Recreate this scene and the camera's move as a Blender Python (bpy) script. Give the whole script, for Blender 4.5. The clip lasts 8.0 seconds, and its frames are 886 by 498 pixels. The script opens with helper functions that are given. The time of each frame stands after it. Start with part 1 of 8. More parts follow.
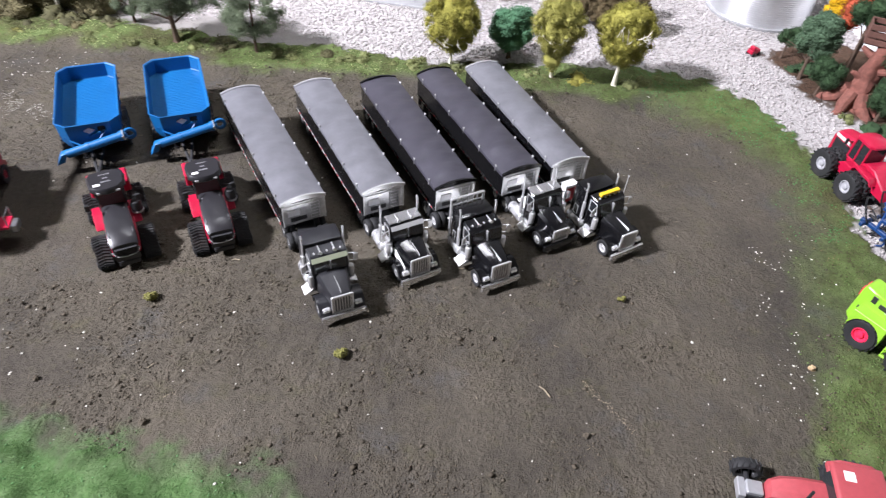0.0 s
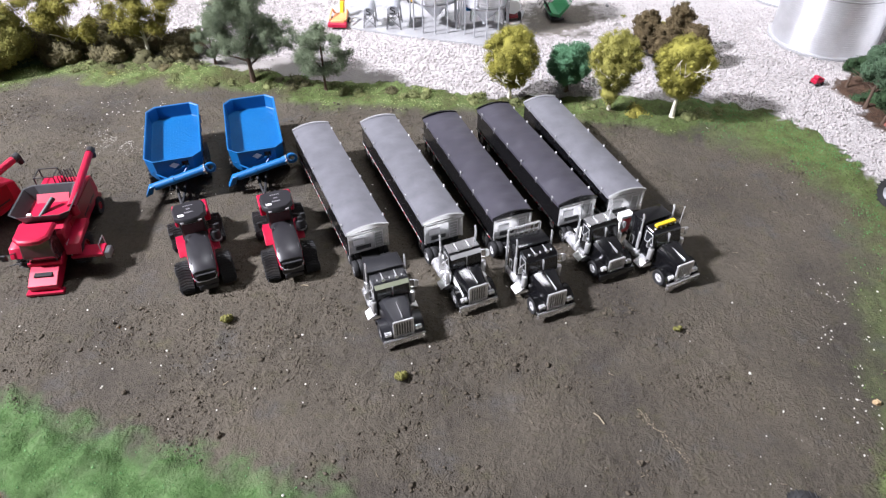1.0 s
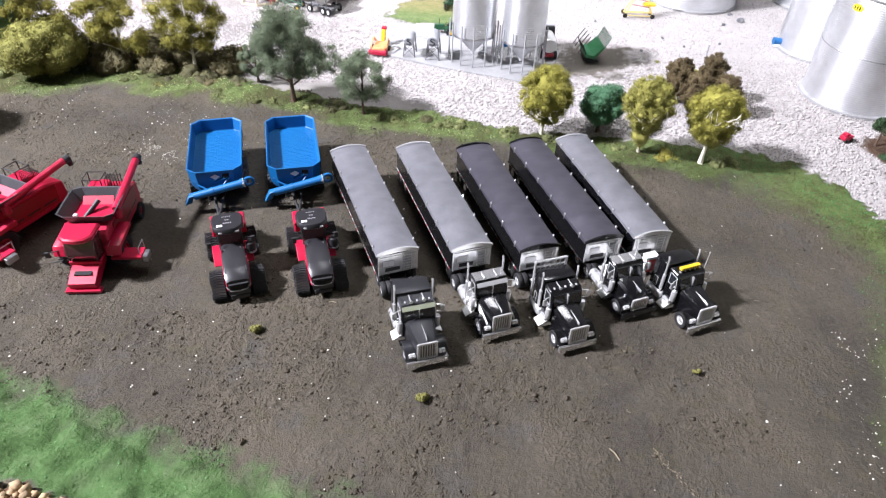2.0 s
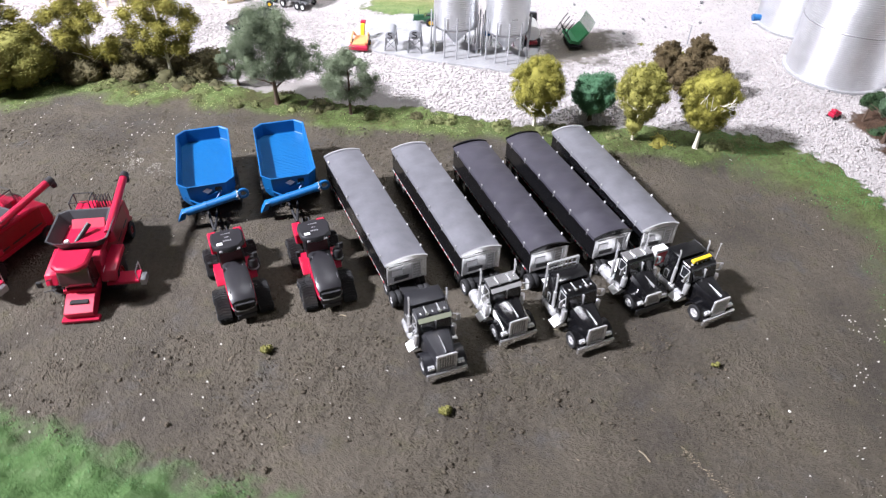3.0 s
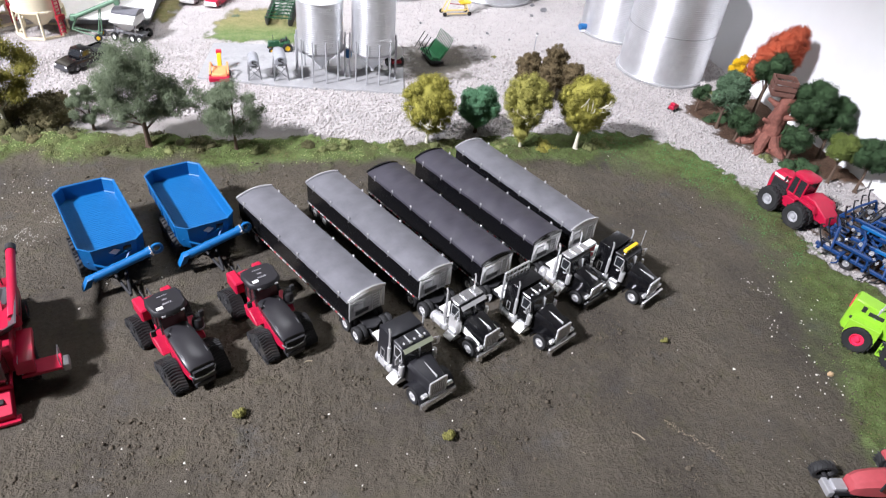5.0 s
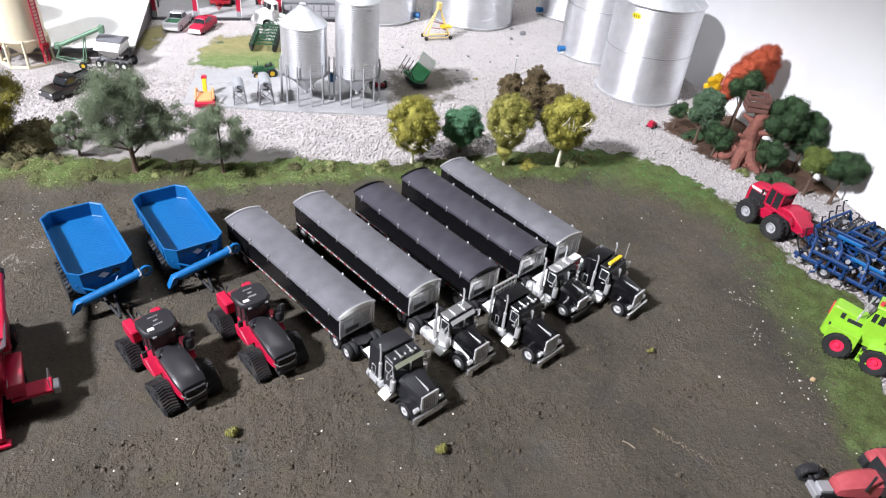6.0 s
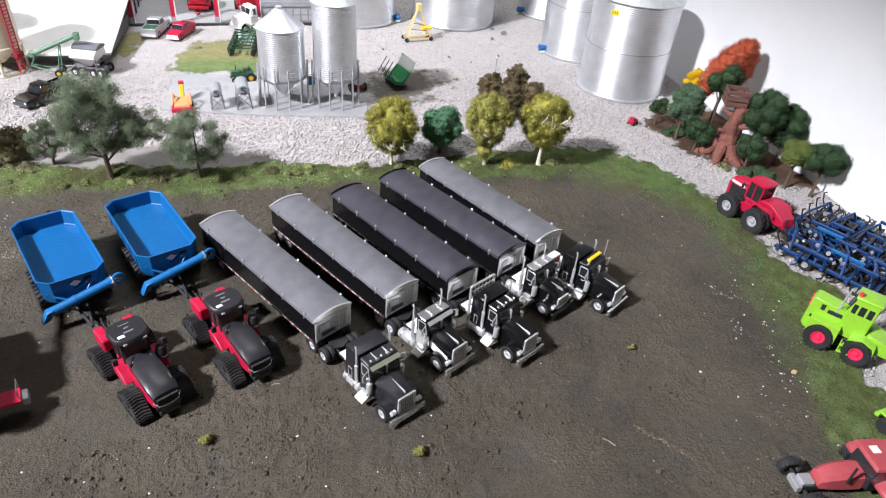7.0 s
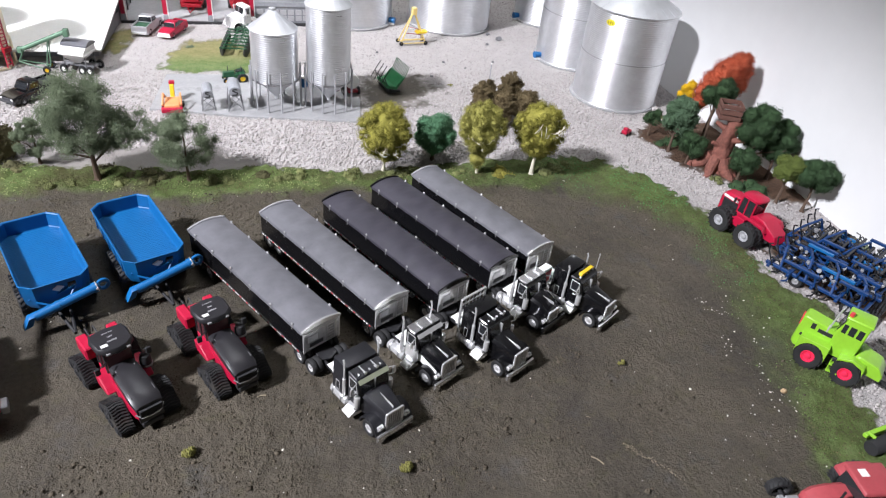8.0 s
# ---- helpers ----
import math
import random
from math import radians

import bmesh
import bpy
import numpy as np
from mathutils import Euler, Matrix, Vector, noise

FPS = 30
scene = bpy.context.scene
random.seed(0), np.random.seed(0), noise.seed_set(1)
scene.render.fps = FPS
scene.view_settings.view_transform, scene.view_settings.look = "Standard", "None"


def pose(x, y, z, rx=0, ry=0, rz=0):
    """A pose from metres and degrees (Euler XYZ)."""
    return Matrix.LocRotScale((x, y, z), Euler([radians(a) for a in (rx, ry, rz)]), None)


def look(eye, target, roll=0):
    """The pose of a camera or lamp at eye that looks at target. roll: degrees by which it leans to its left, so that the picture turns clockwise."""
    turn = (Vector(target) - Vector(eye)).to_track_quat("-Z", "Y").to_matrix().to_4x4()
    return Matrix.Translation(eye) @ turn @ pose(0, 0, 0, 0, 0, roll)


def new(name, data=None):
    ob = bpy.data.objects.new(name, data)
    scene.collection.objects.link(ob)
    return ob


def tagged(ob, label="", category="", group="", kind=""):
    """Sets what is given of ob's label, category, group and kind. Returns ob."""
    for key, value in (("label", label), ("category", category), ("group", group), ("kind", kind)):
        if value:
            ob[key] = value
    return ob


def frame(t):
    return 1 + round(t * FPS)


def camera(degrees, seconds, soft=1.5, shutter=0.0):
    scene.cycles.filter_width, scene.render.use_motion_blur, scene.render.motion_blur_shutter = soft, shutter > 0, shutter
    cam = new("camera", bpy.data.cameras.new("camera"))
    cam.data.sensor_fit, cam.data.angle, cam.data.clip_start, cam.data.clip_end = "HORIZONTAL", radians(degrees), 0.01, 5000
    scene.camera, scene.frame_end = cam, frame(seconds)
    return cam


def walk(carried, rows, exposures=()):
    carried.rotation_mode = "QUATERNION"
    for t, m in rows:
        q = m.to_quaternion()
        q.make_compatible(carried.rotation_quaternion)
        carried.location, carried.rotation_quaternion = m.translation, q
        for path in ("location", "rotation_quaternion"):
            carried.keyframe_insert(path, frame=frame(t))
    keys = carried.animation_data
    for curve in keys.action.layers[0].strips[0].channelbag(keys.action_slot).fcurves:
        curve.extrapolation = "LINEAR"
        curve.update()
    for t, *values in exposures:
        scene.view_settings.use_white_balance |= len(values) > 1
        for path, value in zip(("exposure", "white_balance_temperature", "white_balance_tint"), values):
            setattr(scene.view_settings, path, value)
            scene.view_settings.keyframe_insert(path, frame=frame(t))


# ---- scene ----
cam = camera(67.6, 8.0, 1.15, 0.5)
PATH = [
    (0, (0.006, 0.115, 0.425), (0.01, 1.551, -0.967), 4.2),
    (0.5, (0.017, 0.103, 0.437), (-0.108, 1.543, -0.945), 1.2),
    (1, (0.009, 0.098, 0.441), (-0.175, 1.577, -0.892), -0.3),
    (1.5, (0.006, 0.095, 0.445), (-0.21, 1.59, -0.865), 0.6),
    (2, (-0.002, 0.084, 0.45), (-0.239, 1.61, -0.82), 2.7),
    (2.2, (0.004, 0.076, 0.446), (-0.244, 1.617, -0.805), 1.7),
    (3.3, (-0.089, 0.115, 0.461), (-0.128, 1.616, -0.861), 0.6),
    (3.5, (-0.13, 0.123, 0.464), (-0.064, 1.646, -0.83), 0.0),
    (3.7, (-0.162, 0.137, 0.479), (-0.018, 1.641, -0.831), 2.8),
    (4, (-0.175, 0.132, 0.462), (0.051, 1.623, -0.853), 4.1),
    (4.2, (-0.174, 0.128, 0.455), (0.173, 1.596, -0.857), 5.7),
    (5.3, (-0.176, 0.113, 0.453), (0.255, 1.641, -0.763), 5.8),
    (5.5, (-0.177, 0.112, 0.454), (0.259, 1.644, -0.755), 5.0),
    (5.8, (-0.180, 0.109, 0.455), (0.275, 1.644, -0.744), 5.6),
    (6, (-0.181, 0.105, 0.453), (0.286, 1.65, -0.729), 6.1),
    (6.5, (-0.175, 0.108, 0.454), (0.304, 1.659, -0.714), 5.7),
    (7, (-0.164, 0.104, 0.448), (0.323, 1.65, -0.724), 5.2),
    (7.5, (-0.162, 0.107, 0.447), (0.343, 1.645, -0.726), 6.6),
    (8, (-0.163, 0.116, 0.453), (0.354, 1.654, -0.716), 7.0),
]
walk(cam, [(t, look(eye, target, roll)) for t, eye, target, roll in PATH], [(0, .23, 6340, 10), (1, .28, 6340, 10), (2, .32, 6340, 10), (3.5, .29, 6350, 10), (4, .17, 6360, 10), (5.5, -.02, 6420, 8), (6.5, -.06, 6440, 7), (8, -.27, 6460, 7)])

# ---- world and lamps ----
world = bpy.data.worlds.new("room_air")
scene.world = world
world.use_nodes = True
world.node_tree.nodes["Background"].inputs[0].default_value = (0.9, 0.95, 1.0, 1)
world.node_tree.nodes["Background"].inputs[1].default_value = 0.006


def lamp(name, kind, eye, target, watts, size, colour):
    data = bpy.data.lights.new(name, kind)
    data.energy, data.color = watts, colour
    ob = new(name, data)
    ob.matrix_world = look(eye, target)
    return ob


key = lamp("ceiling_spot", "SPOT", (-2.23, -0.05, 2.08), (-0.870, 0.555, 0.0), 1060, 0, (0.93, 0.915, 1.0))
key.data.spot_size, key.data.spot_blend, key.data.shadow_soft_size = radians(48.6), 0.25, 0.12
# Unseen soft lamp, added above the yard to brighten it.
yard_lamp = lamp("yard_fill", "AREA", (-0.15, 1.47, 2.4), (-0.15, 1.5, 0.0), 6.8, 0, (0.96, 0.95, 1.0))
yard_lamp.data.shape, yard_lamp.data.size, yard_lamp.data.size_y, yard_lamp.data.spread = "RECTANGLE", 0.9, 0.2, radians(62)

# window: unseen fill lamp behind the camera, added to brighten fronts and chrome.
window = lamp("south_fill", "AREA", (0.0, -1.77, 0.95), (0.0, 0.6, 0.4), 3.1, 0, (0.95, 0.97, 1.0))
window.data.shape, window.data.size, window.data.size_y = "RECTANGLE", 1.7, 1.1

# ---- materials ----


def surf(name, colour, rough=0.5, metal=0.0, vary=0.15, grain=250, bump=0.15, coat=0.0, piece=0.0, wear=None, step=0.0003, shine=0.5):
    """A surface with broad stains, fine grain and relief. piece: variation from island to island."""
    m = bpy.data.materials.new(name)
    m.use_nodes = True
    t = m.node_tree
    b = t.nodes["Principled BSDF"]
    link = t.links.new

    def node(kind, **values):
        n = t.nodes.new(kind)
        for k, v in values.items():
            n.inputs[k].default_value = v
        return n
    where = t.nodes.new("ShaderNodeTexCoord").outputs["Object"]
    broad = node("ShaderNodeTexNoise", Scale=grain * 0.12, Detail=4.0, Roughness=0.6)
    fine = node("ShaderNodeTexNoise", Scale=grain, Detail=5.0, Roughness=0.65)
    link(where, broad.inputs["Vector"]), link(where, fine.inputs["Vector"])
    mixed = t.nodes.new("ShaderNodeMath")
    mixed.operation = "MULTIPLY_ADD"
    mixed.inputs[1].default_value = 0.5
    half = t.nodes.new("ShaderNodeMath")
    half.operation = "MULTIPLY"
    half.inputs[1].default_value = 0.5
    link(fine.outputs["Fac"], half.inputs[0])
    link(broad.outputs["Fac"], mixed.inputs[0]), link(half.outputs[0], mixed.inputs[2])
    ramp = t.nodes.new("ShaderNodeValToRGB")
    lo, hi = ramp.color_ramp.elements
    lo.position, hi.position = 0.32, 0.68
    lo.color = (*[c * (1 - vary) for c in colour], 1)
    hi.color = (*[min(1, c * (1 + vary)) for c in colour], 1)
    link(mixed.outputs[0], ramp.inputs[0])
    out = ramp.outputs[0]
    if wear:
        spot = t.nodes.new("ShaderNodeValToRGB")
        spot.color_ramp.elements[0].position, spot.color_ramp.elements[1].position = 0.60, 0.70
        link(broad.outputs["Fac"], spot.inputs[0])
        mix = t.nodes.new("ShaderNodeMix")
        mix.data_type = "RGBA"
        mix.inputs["B"].default_value = (*wear, 1)
        link(spot.outputs[0], mix.inputs["Factor"]), link(out, mix.inputs["A"])
        out = mix.outputs["Result"]
    if piece:
        geo = t.nodes.new("ShaderNodeNewGeometry")
        span = node("ShaderNodeMapRange")
        span.inputs["To Min"].default_value, span.inputs["To Max"].default_value = 1 - piece, 1 + piece
        link(geo.outputs["Random Per Island"], span.inputs["Value"])
        hsv = t.nodes.new("ShaderNodeHueSaturation")
        link(span.outputs["Result"], hsv.inputs["Value"]), link(out, hsv.inputs["Color"])
        out = hsv.outputs["Color"]
    link(out, b.inputs["Base Color"])
    rr = node("ShaderNodeMapRange")
    rr.inputs["To Min"].default_value, rr.inputs["To Max"].default_value = max(0.03, rough * 0.8), min(1, rough * 1.2)
    link(fine.outputs["Fac"], rr.inputs["Value"]), link(rr.outputs["Result"], b.inputs["Roughness"])
    b.inputs["Metallic"].default_value = metal
    b.inputs["Coat Weight"].default_value = coat
    b.inputs["Specular IOR Level"].default_value = shine
    b.inputs["Coat Roughness"].default_value = 0.12
    if bump:
        bp = node("ShaderNodeBump", Strength=bump, Distance=step)
        link(mixed.outputs[0], bp.inputs["Height"]), link(bp.outputs[0], b.inputs["Normal"])
    return m


BLACK = surf("black_paint", (0.005, 0.005, 0.006), 0.2, vary=0.2, bump=0.02, coat=0.3)
DARK = surf("dark_plastic", (0.02, 0.02, 0.022), 0.5, vary=0.3, bump=0.1)
ROOF = surf("charcoal_roof_plastic", (0.020, 0.019, 0.022), 0.36, vary=0.2, bump=0.05, shine=0.5)
RUBBER = surf("black_rubber", (0.016, 0.016, 0.017), 0.75, vary=0.3, bump=0.3, wear=(0.04, 0.035, 0.03))
CHROME = surf("chrome", (0.97, 0.97, 0.98), 0.10, 0.70, vary=0.06, grain=800, bump=0.9, step=0.0005)
CHROME_PLATE = surf("polished_chrome_plate", (0.90, 0.90, 0.91), 0.12, 0.88, vary=0.10, grain=300, bump=0.4)
SATIN_BLACK = surf("satin_charcoal_paint", (0.014, 0.014, 0.017), 0.42, vary=0.2, bump=0.04)
STEEL = surf("dull_steel", (0.45, 0.45, 0.47), 0.4, 1.0, vary=0.2, bump=0.1)
SILVER = surf("silver_plastic", (0.55, 0.55, 0.57), 0.35, 0.6, vary=0.12)
GLASS = surf("tinted_window", (0.02, 0.022, 0.025), 0.08, vary=0.1, bump=0.0, coat=0.6)
SMOKE = surf("smoked_window", (0.09, 0.03, 0.035), 0.15, vary=0.2, bump=0.0, coat=0.5)
TARP_GREY = surf("grey_vinyl_tarp", (0.142, 0.142, 0.157), 0.36, vary=0.25, grain=60, bump=0.2, step=0.0008)
TARP_DARK = surf("charcoal_vinyl_tarp", (0.050, 0.047, 0.060), 0.38, vary=0.25, grain=60, bump=0.2, step=0.0008)
RED = surf("red_paint", (0.42, 0.005, 0.038), 0.42, vary=0.12, bump=0.03, coat=0.04)
RED_DEEP = surf("deep_red_paint", (0.27, 0.005, 0.014), 0.35, vary=0.18, bump=0.05, coat=0.2)
BLUE = surf("glossy_blue_paint", (0.003, 0.108, 0.305), 0.45, 0.0, vary=0.12, bump=0.03, coat=0.03)
BLUE_MATT = surf("blue_paint", (0.005, 0.036, 0.135), 0.4, vary=0.25, bump=0.1)
LIME = surf("lime_green_paint", (0.26, 0.52, 0.035), 0.35, vary=0.08, bump=0.03, coat=0.2)
PINKRED = surf("bright_red_rim", (0.78, 0.03, 0.09), 0.35, vary=0.08)
GREEN = surf("green_paint", (0.012, 0.075, 0.03), 0.4, vary=0.2, bump=0.05)
GREEN_FRESH = surf("fresh_green_paint", (0.02, 0.17, 0.06), 0.4, vary=0.2, bump=0.05)
GREEN_MINT = surf("faded_green_paint", (0.115, 0.215, 0.14), 0.45, vary=0.2, bump=0.05)
YELLOW_PALE = surf("pale_yellow_paint", (0.78, 0.60, 0.22), 0.5, vary=0.12)
YELLOW = surf("yellow_paint", (0.75, 0.50, 0.02), 0.4, vary=0.12)
ORANGE = surf("orange_paint", (0.72, 0.31, 0.13), 0.4, vary=0.15)
WHITE = surf("white_paint", (0.80, 0.80, 0.78), 0.4, vary=0.06)
CREAM = surf("cream_paint", (0.76, 0.68, 0.50), 0.45, vary=0.07)
GALV = surf("galvanised_steel", (0.74, 0.75, 0.77), 0.36, 0.84, vary=0.10, grain=60, bump=0.1)
GALV_ROOF = surf("galvanised_roof", (0.66, 0.67, 0.69), 0.5, 0.6, vary=0.12, grain=60)
GREYTANK = surf("grey_tank_paint", (0.30, 0.31, 0.33), 0.5, vary=0.2)
CONCRETE = surf("concrete", (0.32, 0.32, 0.325), 0.85, vary=0.15, grain=160, bump=0.4, wear=(0.22, 0.22, 0.22))
# FARWALL and CEILPAINT: unseen surfaces, greyed to cut bounced light.
FARWALL = surf("unseen_wall_grey", (0.14, 0.14, 0.15), 0.8, vary=0.05, grain=20)
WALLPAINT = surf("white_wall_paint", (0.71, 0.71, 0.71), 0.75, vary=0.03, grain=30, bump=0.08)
CEILPAINT = surf("unseen_ceiling_grey", (0.3, 0.3, 0.3), 0.85, vary=0.04, grain=20)
FLOORING = surf("grey_floor", (0.25, 0.24, 0.23), 0.7, vary=0.2, grain=20)
BARK = surf("brown_bark", (0.10, 0.065, 0.045), 0.9, vary=0.4, grain=400, bump=0.8)
BIRCH = surf("pale_bark", (0.70, 0.66, 0.54), 0.8, vary=0.3, grain=300, bump=0.5, wear=(0.2, 0.15, 0.08))
STUMPWOOD = surf("red_brown_dead_wood", (0.20, 0.075, 0.055), 0.9, vary=0.5, grain=260, bump=0.9, step=0.001)
CRATE = surf("brown_boards", (0.13, 0.06, 0.045), 0.8, vary=0.35, grain=300, bump=0.5)
LABEL = surf("white_decal", (0.78, 0.78, 0.76), 0.5, vary=0.05, bump=0.0)
SIGN = surf("yellow_decal", (0.85, 0.70, 0.03), 0.4, vary=0.05, bump=0.0)
TAPE_RED = surf("red_reflective_tape", (0.6, 0.05, 0.06), 0.4, vary=0.1, bump=0.0)
TANKGREY = surf("grey_tank_plastic", (0.055, 0.055, 0.06), 0.4, vary=0.2)
ALUMINIUM = surf("bright_aluminium", (0.80, 0.80, 0.82), 0.22, 0.62, vary=0.3, grain=180, bump=0.15, step=0.0006)
FADED = surf("faded_red_paint", (0.36, 0.06, 0.07), 0.5, vary=0.15)
VISOR = surf("tinted_visor", (0.26, 0.28, 0.20), 0.12, vary=0.1, bump=0.0, coat=0.5)
LEGGREY = surf("pale_grey_leg_paint", (0.42, 0.42, 0.44), 0.5, 0.2, vary=0.15)
LEAD = surf("weathered_lead", (0.20, 0.20, 0.21), 0.6, 0.3, vary=0.25)


def foam(name, colour, piece=0.22):
    return surf(name, colour, 0.95, vary=0.3, grain=500, bump=0.6, piece=piece, step=0.0006)


OLIVE = foam("olive_yellow_foliage", (0.285, 0.265, 0.048), 0.06)
HEDGE = foam("brown_green_hedge", (0.125, 0.108, 0.05), 0.2)
SCRUB = foam("dark_olive_scrub", (0.068, 0.064, 0.024))
OLIVE_PALE = foam("pale_yellow_green_foliage", (0.30, 0.285, 0.068), 0.06)
OLIVE_GREEN = foam("yellow_green_foliage", (0.225, 0.205, 0.036), 0.15)
PINE = foam("dark_green_foliage", (0.085, 0.20, 0.105), 0.10)
SAGE = foam("sage_green_foliage", (0.085, 0.145, 0.08))
FOREST = foam("forest_green_foliage", (0.027, 0.060, 0.020), 0.06)
GREYGREEN = foam("grey_green_foliage", (0.155, 0.192, 0.116), 0.05)
BROWNLEAF = foam("brown_foliage", (0.135, 0.100, 0.048), 0.10)
REDLEAF = foam("orange_red_foliage", (0.40, 0.078, 0.032), 0.05)
YELLOWLEAF = foam("bright_yellow_foliage", (0.72, 0.46, 0.01))
MOSS = foam("yellow_moss", (0.18, 0.172, 0.045))
TURF = foam("green_turf", (0.138, 0.152, 0.054), 0.25)
TURF_BRIGHT = foam("bright_green_turf", (0.125, 0.275, 0.10), 0.25)
TURF_DEEP = foam("deep_green_turf", (0.065, 0.145, 0.04), 0.2)
TURF_LUSH = foam("fresh_green_turf", (0.085, 0.20, 0.055), 0.2)
TURF_MINT = foam("pale_mint_turf", (0.19, 0.31, 0.16), 0.15)
TURF_ARC = foam("arc_green_turf", (0.062, 0.185, 0.050), 0.2)
TURF_MID = foam("mid_green_turf", (0.115, 0.18, 0.05), 0.2)
TURF_PALE = foam("pale_green_turf", (0.27, 0.31, 0.125), 0.2)
DARK_OLIVE = foam("dark_olive_foliage", (0.115, 0.15, 0.03), 0.15)
SHRUB_OLIVE = foam("olive_shrub_foliage", (0.185, 0.18, 0.038), 0.12)
TURF_BROWN = foam("brown_turf", (0.125, 0.105, 0.045), 0.25)
STONE = surf("pale_gravel", (0.43, 0.40, 0.388), 0.95, vary=0.10, grain=300, bump=0.15, piece=0.18, shine=0.1)
STONE_TAN = surf("tan_pebbles", (0.36, 0.26, 0.15), 0.85, vary=0.25, grain=300, bump=0.4, piece=0.4)
CLOD = surf("dark_soil_clods", (0.082, 0.069, 0.052), 0.98, vary=0.3, grain=500, bump=0.6, piece=0.3, shine=0.1)
STRAW = surf("dull_straw", (0.30, 0.25, 0.17), 0.85, vary=0.2, piece=0.3)
SPECK = surf("white_specks", (0.70, 0.67, 0.60), 0.8, vary=0.15, piece=0.25)

# ---- building helpers: lengths in millimetres, x ahead, y to the left, z up ----
MM = 0.001


def start():
    return bmesh.new()


def box(bm, x0, x1, y0, y1, z0, z1, bevel=0.0, top=(1.0, 1.0), shift=0.0, seg=1):
    """A box; top: how its upper face is scaled in x and y; shift: by how much that face moves along x."""
    cx, cy = (x0 + x1) / 2, (y0 + y1) / 2
    vs = []
    for z, (sx, sy), d in ((z0, (1, 1), 0), (z1, top, shift)):
        for x, y in ((x0, y0), (x1, y0), (x1, y1), (x0, y1)):
            vs.append(bm.verts.new((cx + (x - cx) * sx + d, cy + (y - cy) * sy, z)))
    fs = [bm.faces.new([vs[i] for i in q]) for q in ((3, 2, 1, 0), (4, 5, 6, 7), (0, 1, 5, 4), (1, 2, 6, 5), (2, 3, 7, 6), (3, 0, 4, 7))]
    if bevel:
        es = {e for f in fs for e in f.edges}
        bmesh.ops.bevel(bm, geom=list(es), offset=bevel, segments=seg, affect="EDGES", profile=0.5)
    return vs


def prism(bm, pts, axis, a, b, bevel=0.0):
    """A polygon drawn in the plane across axis, drawn out along it from a to b."""
    def at(u, v, w):
        return {"x": (w, u, v), "y": (u, w, v), "z": (u, v, w)}[axis]
    lo = [bm.verts.new(at(u, v, a)) for u, v in pts]
    hi = [bm.verts.new(at(u, v, b)) for u, v in pts]
    n = len(pts)
    fs = [bm.faces.new(lo), bm.faces.new(hi[::-1])]
    fs += [bm.faces.new((lo[i], lo[(i + 1) % n], hi[(i + 1) % n], hi[i])) for i in range(n)]
    if bevel:
        es = {e for f in fs for e in f.edges}
        bmesh.ops.bevel(bm, geom=list(es), offset=bevel, segments=1, affect="EDGES", profile=0.5)


def loft(bm, rings, close=True):
    """Skins a row of rings with equal numbers of points."""
    rows = [[bm.verts.new(p) for p in ring] for ring in rings]
    n = len(rows[0])
    for a, b in zip(rows, rows[1:]):
        for i in range(n):
            bm.faces.new((a[i], a[(i + 1) % n], b[(i + 1) % n], b[i]))
    if close:
        bm.faces.new(rows[0][::-1]), bm.faces.new(rows[-1])


def cyl(bm, p, q, r, r2=None, n=12, caps=True):
    p, q = Vector(p), Vector(q)
    r2 = r if r2 is None else r2
    side = (q - p).orthogonal().normalized()
    up = (q - p).normalized().cross(side)
    ring = [(side * math.cos(2 * math.pi * i / n) + up * math.sin(2 * math.pi * i / n)) for i in range(n)]
    a = [bm.verts.new(p + d * r) for d in ring]
    b = [bm.verts.new(q + d * r2) for d in ring]
    for i in range(n):
        bm.faces.new((a[i], a[(i + 1) % n], b[(i + 1) % n], b[i]))
    if caps:
        bm.faces.new(a[::-1]), bm.faces.new(b)


def rod(bm, pts, r, n=6):
    for p, q in zip(pts, pts[1:]):
        cyl(bm, p, q, r, n=n)


def lathe(bm, rows, n=24, c=(0, 0, 0), axis="z"):
    """Turns a row of (radius, height) round an axis through c."""
    def at(r, h, a):
        u, v = r * math.cos(a), r * math.sin(a)
        d = {"z": (u, v, h), "y": (u, h, v), "x": (h, u, v)}[axis]
        return (c[0] + d[0], c[1] + d[1], c[2] + d[2])
    last = None
    for r, h in rows:
        ring = [bm.verts.new(at(max(r, 0.001), h, 2 * math.pi * i / n)) for i in range(n)]
        if last:
            for i in range(n):
                bm.faces.new((last[i], last[(i + 1) % n], ring[(i + 1) % n], ring[i]))
        last = ring


def ball(bm, c, r, sub=2, squash=(1, 1, 1)):
    made = bmesh.ops.create_icosphere(bm, subdivisions=sub, radius=1.0)
    for v in made["verts"]:
        v.co = Vector(c) + Vector((v.co.x * r * squash[0], v.co.y * r * squash[1], v.co.z * r * squash[2]))
    return made["verts"]


def finish(name, bm, material, smooth=35):
    for v in bm.verts:
        v.co *= MM
    bmesh.ops.recalc_face_normals(bm, faces=bm.faces)
    mesh = bpy.data.meshes.new(name)
    bm.to_mesh(mesh)
    bm.free()
    mesh.materials.append(material)
    if smooth:
        mesh.polygons.foreach_set("use_smooth", [True] * len(mesh.polygons))
        mesh.set_sharp_from_angle(angle=radians(smooth))
    return mesh


